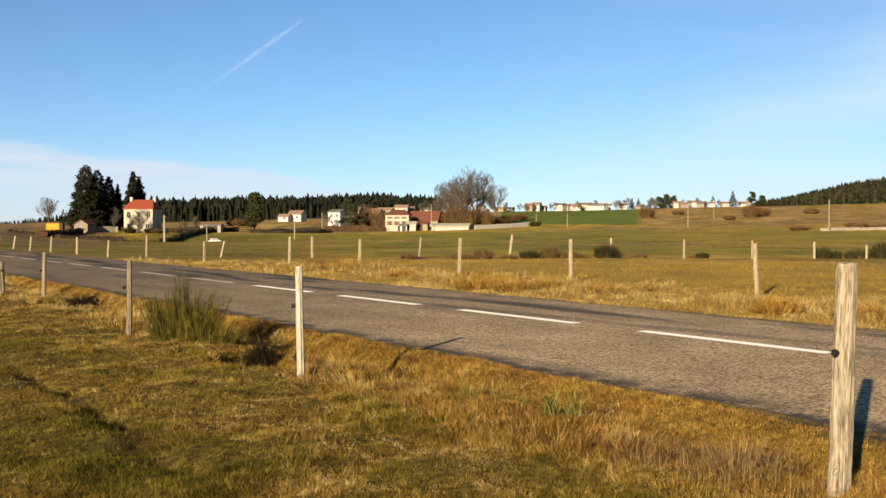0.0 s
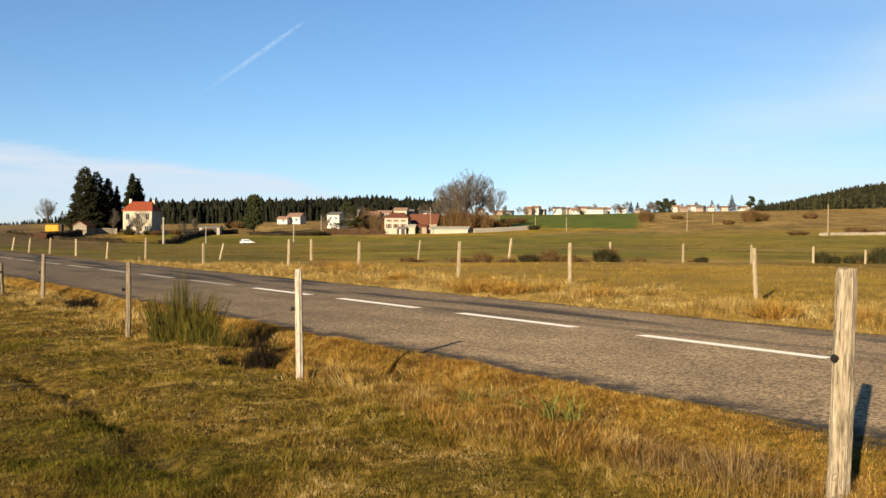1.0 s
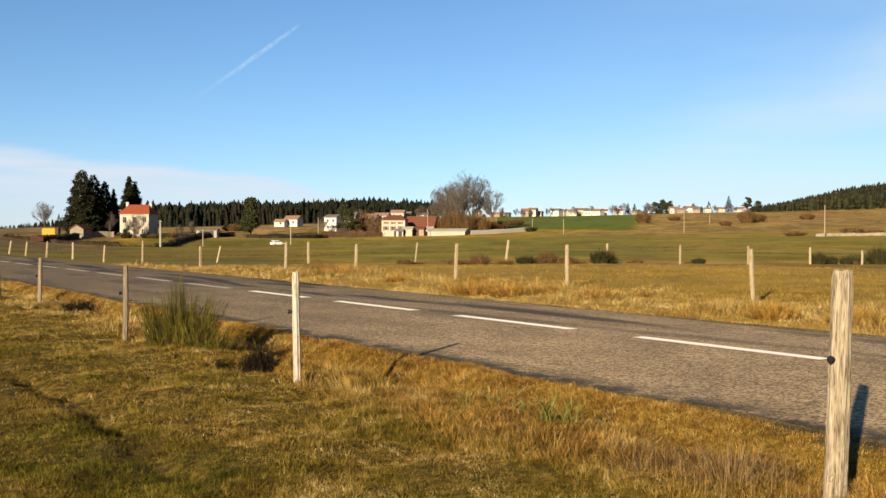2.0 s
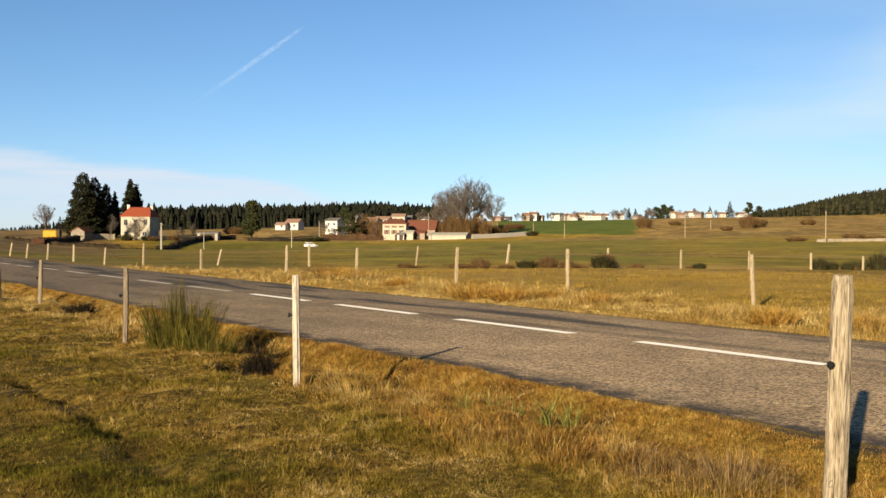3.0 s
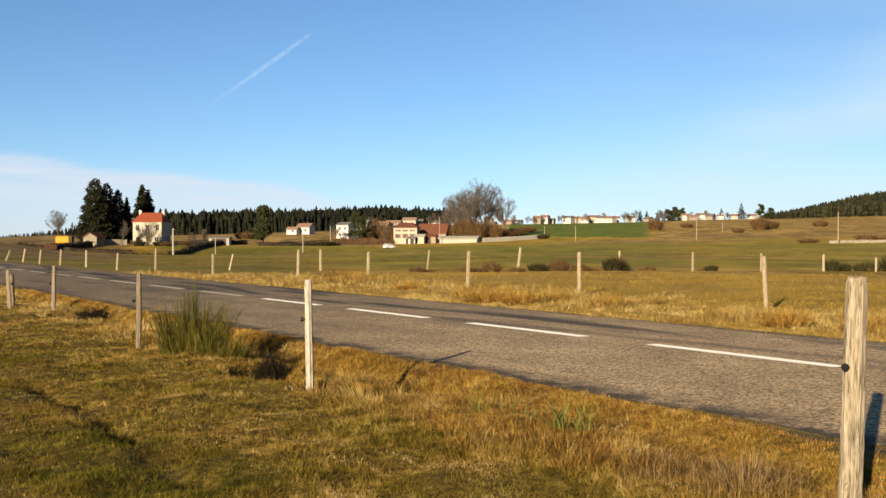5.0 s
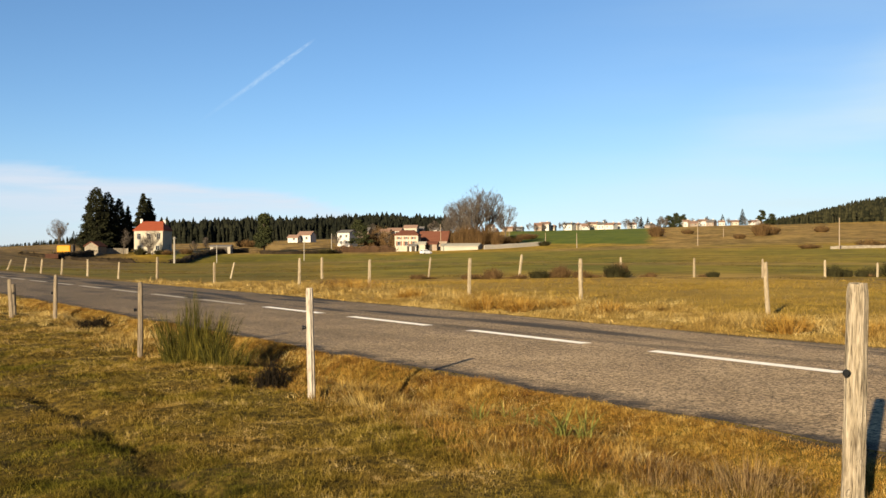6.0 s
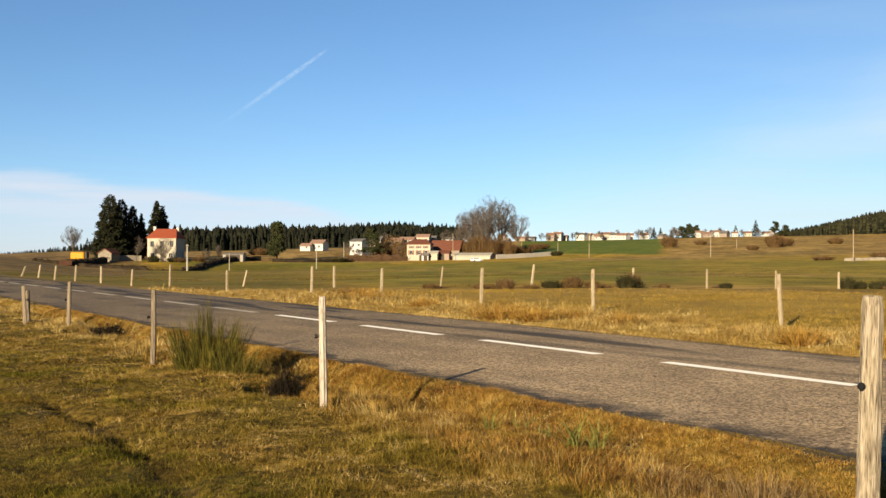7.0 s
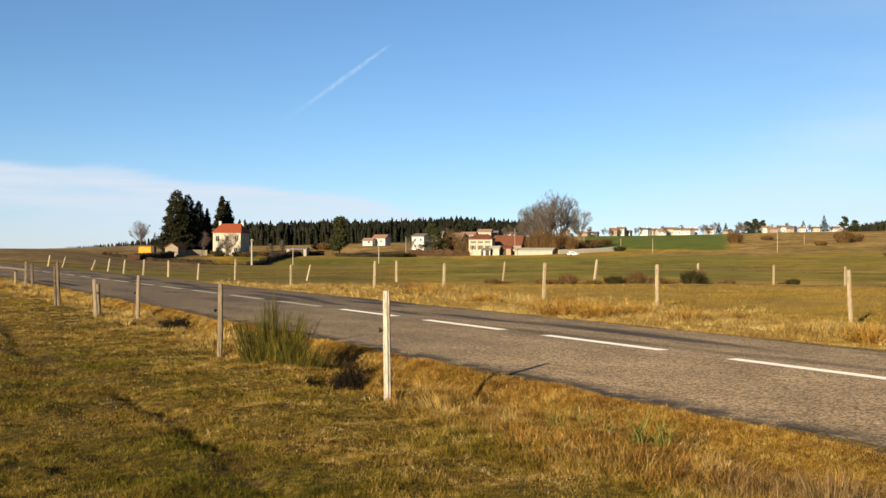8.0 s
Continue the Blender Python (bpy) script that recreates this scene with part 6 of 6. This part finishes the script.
    keep = (d > -5.9) & (d < -4.3) & (wobble(x, y, 1.3, 2) > -0.15)
    x, y = x[keep], y[keep]
    blades("dry_stems", x, y, rs.uniform(0.05, 0.17, len(x)), rs.uniform(0.0014, 0.0026, len(x)), DRYSTEM, "brown dry weed stems on the ditch bank", 3, 0.35)
    # golden verge beyond the road
    x, y = wedge(24000, 15, 95, rs, power=0.5)
    d = across(x, y)
    edge = 9.2 - 3.2 * smooth(np.hypot(x, y), 42, 56)
    dense = smooth(d + wobble(x, y, 1.3) * 0.18, 3.0, 3.35) * (1 - smooth(d + wobble(x, y, 0.6) * 1.3, edge - 1.2, edge + 1.2)) * (1 - smooth(np.hypot(x, y), 44, 54))
    keep = rs.uniform(0, 1, len(x)) < dense
    x, y, out, size = tufts(x[keep], y[keep], 28, 0.26, rs)
    d, r = across(x, y), np.hypot(x, y)
    hgt = 0.29 * size * (0.3 + 1.0 * smooth(lumps(x, y, 1.3, 4) + 0.4 * lumps(x, y, 0.5, 2), -0.6, 0.8)) * (0.45 + 0.55 * smooth(d, 3.2, 4.6))
    blades("verge_grass", x, y, np.clip(hgt, 0.04, 0.6), rs.uniform(0.0030, 0.0058, len(x)) * (0.6 + r / 26), VERGE, "tall golden dry grass on the far verge", 4, 0.8, True, out * 2.1, 0.2)
    # rough pasture behind it
    x, y = wedge(44000, 20, 62, rs, power=0.7)
    d = across(x, y)
    keep = (d > 7.0) & (rs.uniform(0, 1, len(x)) < (0.25 + 0.75 * smooth(wobble(x, y, 0.35, 6), -0.3, 0.6)) * (1 - smooth(np.hypot(x, y) + 6 * wobble(x, y, 0.17), 42, 64)))
    x, y, out, size = tufts(x[keep], y[keep], 6, 0.22, rs)
    r = np.hypot(x, y)
    blades("pasture_grass", x, y, np.clip(0.12 * size, 0.03, 0.25), rs.uniform(0.006, 0.011, len(x)) * (r / 26), PASTURE, "rough pasture grass in green and straw tones", 5, 0.6, False, out)
    # low tussocks farther out in the meadow, in drifts
    x, y = wedge(30000, 55, 260, rs, power=0.35)
    keep = rs.uniform(0, 1, len(x)) < smooth(lumps(x, y, 14, 3) + 0.6 * lumps(x, y, 5, 4), 0.0, 0.8) * (across(x, y) > 6)
    x, y, out, size = tufts(x[keep], y[keep], 7, 0.5, rs)
    r = np.hypot(x, y)
    blades("meadow_tussocks", x, y, np.clip(0.12 * size, 0.04, 0.2), rs.uniform(0.02, 0.04, len(x)) * (0.5 + r / 120), OLIVE, "low rough grass tussocks across the wide meadow", 6, 1.0, False, out * 1.6)
    # a few tall pale stalks on the bank beside the thick post
    sx, sy = np.array((1.60, 1.66, 1.83, 1.88, 1.93, 1.98, 1.72, 1.45, 1.78)), np.array((6.05, 6.15, 5.85, 5.75, 5.9, 5.7, 5.95, 6.4, 6.3))
    blades("tall_stalks", np.repeat(sx, 2), np.repeat(sy, 2) + 0.01, rs.uniform(0.18, 0.36, 18), np.full(18, 0.0016), DRYSTEM, "tall thin pale grass stalks on the bank", 12, 0.10)



def make_gravel():
    """Loose chippings along the crumbling edges of the road."""
    rs = np.random.RandomState(21)
    n = 11000
    ss = 2 + 34 * rs.uniform(0, 1, n) ** 1.5
    near_side = rs.uniform(0, 1, n) < 0.8
    dd = np.where(near_side, NEAR_EDGE + rs.normal(-0.04, 0.13, n), FAR_EDGE + rs.normal(0.03, 0.08, n))
    x, y = U[0] * ss + N[0] * (dd + MID), U[1] * ss + N[1] * (dd + MID)
    road_top = 0.03 - 0.014 * np.abs(dd) - 0.006
    z = np.where((dd > NEAR_EDGE) & (dd < FAR_EDGE), road_top, ground_z(x, y))
    size = (0.004 + 0.010 * rs.uniform(0, 1, n) ** 2)[:, None, None]
    octa = np.array([(1, 0, 0), (0, 1, 0), (-1, 0, 0), (0, -1, 0), (0, 0, 0.7), (0, 0, -0.7)])
    v = octa[None] * size * rs.uniform(0.6, 1.3, (n, 6, 1)) + np.stack([x, y, z + 0.004], -1)[:, None]
    tri = np.array([(0, 1, 4), (1, 2, 4), (2, 3, 4), (3, 0, 4), (1, 0, 5), (2, 1, 5), (3, 2, 5), (0, 3, 5)])
    f = (np.arange(n)[:, None, None] * 6 + tri[None]).reshape(-1, 3)
    tagged(new("gravel", raw_mesh("gravel", v.reshape(-1, 3), [f], GRAVEL)), "loose dark chippings along the road edge", "gravel", kind="stuff")


make_gravel()
make_grass()


def leaf_bm(length, width, arch):
    """One arching strap leaf, folded along its middle."""
    bm = bmesh.new()
    prev = None
    for k in range(7):
        u = k / 6
        w = width * (1 - u ** 2.2) * 0.5 + 0.0004
        x, z = arch * length * u ** 1.8, length * (u - 0.42 * arch * u ** 2.2)
        row = [bm.verts.new(v) for v in ((x, -w, z), (x, 0, z - w * 0.5), (x, w, z))]
        if prev:
            for a_ in (0, 1):
                bm.faces.new((prev[a_], row[a_], row[a_ + 1], prev[a_ + 1]))
        prev = row
    return bm


LEAVES = [mesh_of("leaf", leaf_bm(0.34, 0.012, a_), RUSH, True) for a_ in (0.35, 0.6, 0.85, 1.1)]
for i, (x, y, size, n) in enumerate(((0.80, 8.0, 1.0, 26), (0.95, 7.8, 0.85, 22), (0.22, 8.9, 0.75, 22), (0.45, 8.65, 0.7, 18), (0.62, 8.45, 0.6, 14))):
    rnd = random.Random(i + 60)
    tuft = tagged(new("rush_tuft"), "tuft of arching green rush leaves in dry grass", "grass tuft", "rush tufts on the ditch bank")
    tuft.matrix_world = pose(x, y, gz(x, y) - 0.01)
    for k in range(n):
        part("leaf", rnd.choice(LEAVES), None, tuft, m=pose(rnd.uniform(-0.05, 0.05), rnd.uniform(-0.05, 0.05), 0, 0, rnd.uniform(-8, 14), rnd.uniform(0, 360)) @ Matrix.Scale(size * rnd.uniform(0.7, 1.15), 4))


# ---- sky: cirrus bank and vapour trail, far behind everything ----
def vapour(name, strength, scale, stretch, lo, hi, edge):
    m = bpy.data.materials.new(name)
    m.use_nodes = True
    nt = m.node_tree
    nt.nodes.remove(nt.nodes["Principled BSDF"])
    tc, mp, no = nt.nodes.new("ShaderNodeTexCoord"), nt.nodes.new("ShaderNodeMapping"), nt.nodes.new("ShaderNodeTexNoise")
    mp.inputs["Scale"].default_value = stretch
    no.inputs["Scale"].default_value, no.inputs["Detail"].default_value = scale, 6
    nt.links.new(tc.outputs["UV"], mp.inputs["Vector"])
    nt.links.new(mp.outputs["Vector"], no.inputs["Vector"])
    at_ = nt.nodes.new("ShaderNodeAttribute")
    at_.attribute_name = "thick"
    r = nt.nodes.new("ShaderNodeMapRange")
    r.inputs["From Min"].default_value, r.inputs["From Max"].default_value = lo, hi
    nt.links.new(no.outputs["Fac"], r.inputs["Value"])
    mul = nt.nodes.new("ShaderNodeMath")
    mul.operation = "MULTIPLY"
    nt.links.new(r.outputs[0], mul.inputs[0])
    nt.links.new(at_.outputs["Fac"], mul.inputs[1])
    em, tr, mx = nt.nodes.new("ShaderNodeEmission"), nt.nodes.new("ShaderNodeBsdfTransparent"), nt.nodes.new("ShaderNodeMixShader")
    em.inputs["Color"].default_value, em.inputs["Strength"].default_value = edge, strength
    nt.links.new(mul.outputs[0], mx.inputs[0])
    nt.links.new(tr.outputs[0], mx.inputs[1])
    nt.links.new(em.outputs[0], mx.inputs[2])
    nt.links.new(mx.outputs[0], nt.nodes["Material Output"].inputs["Surface"])
    return m


def sky_sheet(name, b0, b1, e0, e1, shape, material, label, far=4300):
    """A curved sheet of thin cloud; shape(u, v) gives how thick it is."""
    nu, nv = 60, 24
    u, v = np.meshgrid(np.linspace(0, 1, nu), np.linspace(0, 1, nv))
    b_, e_ = np.radians(b0 + (b1 - b0) * u), np.radians(e0 + (e1 - e0) * v)
    verts = np.stack([far * np.sin(b_), far * np.cos(b_), far * np.tan(e_)], -1).reshape(-1, 3)
    i, j = np.meshgrid(np.arange(nu - 1), np.arange(nv - 1))
    f = np.stack([j * nu + i, j * nu + i + 1, (j + 1) * nu + i + 1, (j + 1) * nu + i], -1).reshape(-1, 4)
    me = raw_mesh(name, verts, [f], material)
    uv = me.uv_layers.new(name="UVMap")
    idx = f.ravel()
    uv.data.foreach_set("uv", np.stack([u.ravel()[idx], v.ravel()[idx]], -1).astype(np.float32).ravel())
    me.attributes.new("thick", "FLOAT", "POINT").data.foreach_set("value", np.clip(shape(u, v), 0, 1).ravel().astype(np.float32))
    ob = new(name, me)
    ob.visible_shadow = False
    return tagged(ob, label, "cloud", kind="structure")


def bank_shape(u, v):
    crest = np.interp(u, [0, 0.48, 0.67, 0.775, 0.93, 1], [0.9, 0.83, 0.68, 0.63, 0.40, 0.30]) + 0.02 * np.sin(u * 40)
    body = (1 - smooth(v, crest - 0.06, crest + 0.02)) * (0.40 + 0.60 * smooth(v, 0.12, crest - 0.12))
    return body * (1 - smooth(u, 0.88, 1.0)) * 0.85


CLOUD = vapour("cirrus_cloud", 0.324, 3.0, (2.2, 3.0, 1), 0.02, 0.60, (0.82, 0.89, 1.0, 1))
VEIL = vapour("thin_cirrus_veil", 0.324, 2.2, (1.0, 2.4, 1), 0.18, 0.75, (0.78, 0.95, 1.0, 1))
sky_sheet("cloud_veil", -1, 44, -0.2, 15, lambda u, v: (0.22 * smooth(u, 0.0, 0.45) + 0.66 * smooth(u, 0.02, 0.4) * (1 - smooth(v - 0.43 - 1.2 * (u - 0.278) + 0.03 * np.sin(u * 31), -0.30, 0.07)) + 0.30 * smooth(u, 0, 0.22) * (1 - smooth(v, 0.05, 0.55))) * (1 - smooth(u, 0.85, 1.0)) * (1 - smooth(v, 0.8, 1.0)), VEIL, "faint thin cirrus veil in the blue sky", 4350)
sky_sheet("cloud_bank", -42, -1.5, -0.5, 5.2, bank_shape, CLOUD, "pale low cirrus cloud bank along the horizon")


def trail():
    """A vapour trail: a long thin sheet slanting up to the right."""
    far, n = 4200, 40
    lo, hi = (-13.9, 6.1), (-7.2, 10.95)
    k = np.linspace(0, 1, n)
    b_, e_ = lo[0] + (hi[0] - lo[0]) * k, lo[1] + (hi[1] - lo[1]) * k
    w = 0.05 + 0.10 * np.sin(np.pi * np.clip(k, 0, 1)) + 0.03 * k
    rows = []
    for s in (-1, -0.4, 0.4, 1):
        bb, ee = np.radians(b_ - 0.57 * w * s), np.radians(e_ + 0.82 * w * s)
        rows.append(np.stack([far * np.sin(bb), far * np.cos(bb), far * np.tan(ee) / np.cos(0)], -1))
    verts = np.concatenate(rows)
    i, j = np.meshgrid(np.arange(n - 1), np.arange(3))
    f = np.stack([j * n + i, j * n + i + 1, (j + 1) * n + i + 1, (j + 1) * n + i], -1).reshape(-1, 4)
    me = raw_mesh("vapour_trail", verts, [f], vapour("trail_vapour", 0.38, 3.0, (8, 1, 1), 0.25, 0.70, (0.78, 0.92, 1.0, 1)))
    uv = me.uv_layers.new(name="UVMap")
    uu = np.tile(k, 4)
    vv = np.repeat([0, 0.33, 0.66, 1], n)
    idx = f.ravel()
    uv.data.foreach_set("uv", np.stack([uu[idx], vv[idx]], -1).astype(np.float32).ravel())
    thick = np.concatenate([0 * k, 0.34 * smooth(k, 0.0, 0.75) * (1 - smooth(k, 0.9, 1)), 0.34 * smooth(k, 0.0, 0.75) * (1 - smooth(k, 0.9, 1)), 0 * k])
    me.attributes.new("thick", "FLOAT", "POINT").data.foreach_set("value", thick.astype(np.float32))
    ob = new("vapour_trail", me)
    ob.visible_shadow = False
    tagged(ob, "thin white vapour trail across the blue sky", "vapour trail", kind="structure")


trail()


# ---- the car on the far lane ----
def make_car():
    car = tagged(new("car"), "small white hatchback car driving along the far lane", "car")
    bm = bmesh.new()
    # body: cross sections from tail to nose (x), half width and height of waist
    secs = [(-2.02, 0.70, 0.45, 0.80), (-1.9, 0.80, 0.30, 0.92), (-1.2, 0.86, 0.24, 0.95), (0.0, 0.87, 0.24, 0.93), (1.1, 0.86, 0.24, 0.90), (1.75, 0.80, 0.28, 0.74), (2.0, 0.62, 0.40, 0.62)]
    rows = []
    for x, w, z0, z1 in secs:
        rows.append([bm.verts.new((x, sy * w * k, z)) for sy, k, z in ((-1, 0.9, z0), (-1, 1, z0 + 0.2), (-1, 0.97, z1 - 0.08), (-1, 0.86, z1), (1, 0.86, z1), (1, 0.97, z1 - 0.08), (1, 1, z0 + 0.2), (1, 0.9, z0))])
    for p, q in zip(rows, rows[1:]):
        for k in range(8):
            bm.faces.new((p[k], q[k], q[(k + 1) % 8], p[(k + 1) % 8]))
    bm.faces.new(rows[0][::-1])
    bm.faces.new(rows[-1])
    bmesh.ops.recalc_face_normals(bm, faces=list(bm.faces))
    body = part("body", bm, CAR_WHITE, car, smooth_shade=False)
    bm = bmesh.new()
    cab = [(-1.92, 0.74, 0.90), (-1.55, 0.62, 1.40), (0.15, 0.60, 1.46), (1.0, 0.74, 0.90)]
    for (xa, wa, za), (xb, wb, zb) in zip(cab, cab[1:]):
        bm.faces.new([bm.verts.new(v) for v in ((xa, -wa, za), (xa, wa, za), (xb, wb, zb), (xb, -wb, zb))])
    for s in (-1, 1):
        bm.faces.new([bm.verts.new((x, s * w, z)) for x, w, z in cab])
    bmesh.ops.remove_doubles(bm, verts=list(bm.verts), dist=0.001)
    bmesh.ops.recalc_face_normals(bm, faces=list(bm.faces))
    part("cabin", bm, CAR_WHITE, car)
    for s in (-1, 1):
        for x0, x1 in ((-1.42, -0.62), (-0.5, 0.32)):
            part("side_window", box_bm(x0, x1, s * 0.695 - 0.012, s * 0.695 + 0.012, 1.0, 1.30, bevel=0.01), GLASS, car, "dark car window")
    part("windscreen", box_bm(-0.012, 0.012, -0.58, 0.58, -0.28, 0.26), GLASS, car, "dark windscreen", pose(0.62, 0, 1.18, 0, -57, 0))
    part("rear_window", box_bm(-0.012, 0.012, -0.54, 0.54, -0.18, 0.18), GLASS, car, "dark rear window", pose(-1.76, 0, 1.17, 0, 37, 0))
    part("roof", box_bm(-1.62, 0.22, -0.61, 0.61, 1.41, 1.50, bevel=0.035), CAR_WHITE, car)
    for s in (-1, 1):
        part("headlight", box_bm(1.72, 1.95, s * 0.60 - 0.12, s * 0.60 + 0.12, 0.58, 0.70, bevel=0.03), LAMP_GLASS, car)
        part("tail_light", box_bm(-2.03, -1.9, s * 0.66 - 0.09, s * 0.66 + 0.09, 0.62, 0.86, bevel=0.02), TAIL_GLASS, car)
    wheels = []
    for x in (-1.25, 1.25):
        for s in (-1, 1):
            bm = bmesh.new()
            tube(bm, [(0, -0.10, 0), (0, -0.08, 0), (0, 0.08, 0), (0, 0.10, 0)], [0.26, 0.30, 0.30, 0.26], 18)
            wheel = part("wheel", bm, TYRE, car, m=pose(x, s * 0.80, 0.30))
            b2 = bmesh.new()
            tube(b2, [(0, -0.108, 0), (0, 0.108, 0)], [0.18, 0.18], 10)
            part("rim", b2, RIM, wheel)
            wheels.append((wheel, x, s * 0.80))
    return car, wheels


CAR, WHEELS = make_car()


def motions():
    rows, spins = [], []
    run = 0.0
    last = None
    for k in range(0, 241):
        t = k / 30
        x, y = np.interp(t, LANE[:, 0], LANE[:, 1]), np.interp(t, LANE[:, 0], LANE[:, 2])
        x2, y2 = np.interp(t + 0.4, LANE[:, 0], LANE[:, 1]), np.interp(t + 0.4, LANE[:, 0], LANE[:, 2])
        x1, y1 = np.interp(t - 0.4, LANE[:, 0], LANE[:, 1]), np.interp(t - 0.4, LANE[:, 0], LANE[:, 2])
        if last:
            run += math.hypot(x - last[0], y - last[1])
        last = (x, y)
        head = math.degrees(math.atan2(y2 - y1, x2 - x1))
        if k % 6 == 0:
            rows.append((t, pose(x, y, gz(x, y) + 0.01, 0, 0, head)))
        spins.append((t, math.degrees(run / 0.30)))
    walk(CAR, rows)
    for wheel, x, y in WHEELS:
        walk(wheel, [(t, pose(x, y, 0.30, 0, turn, 0)) for t, turn in spins])


motions()
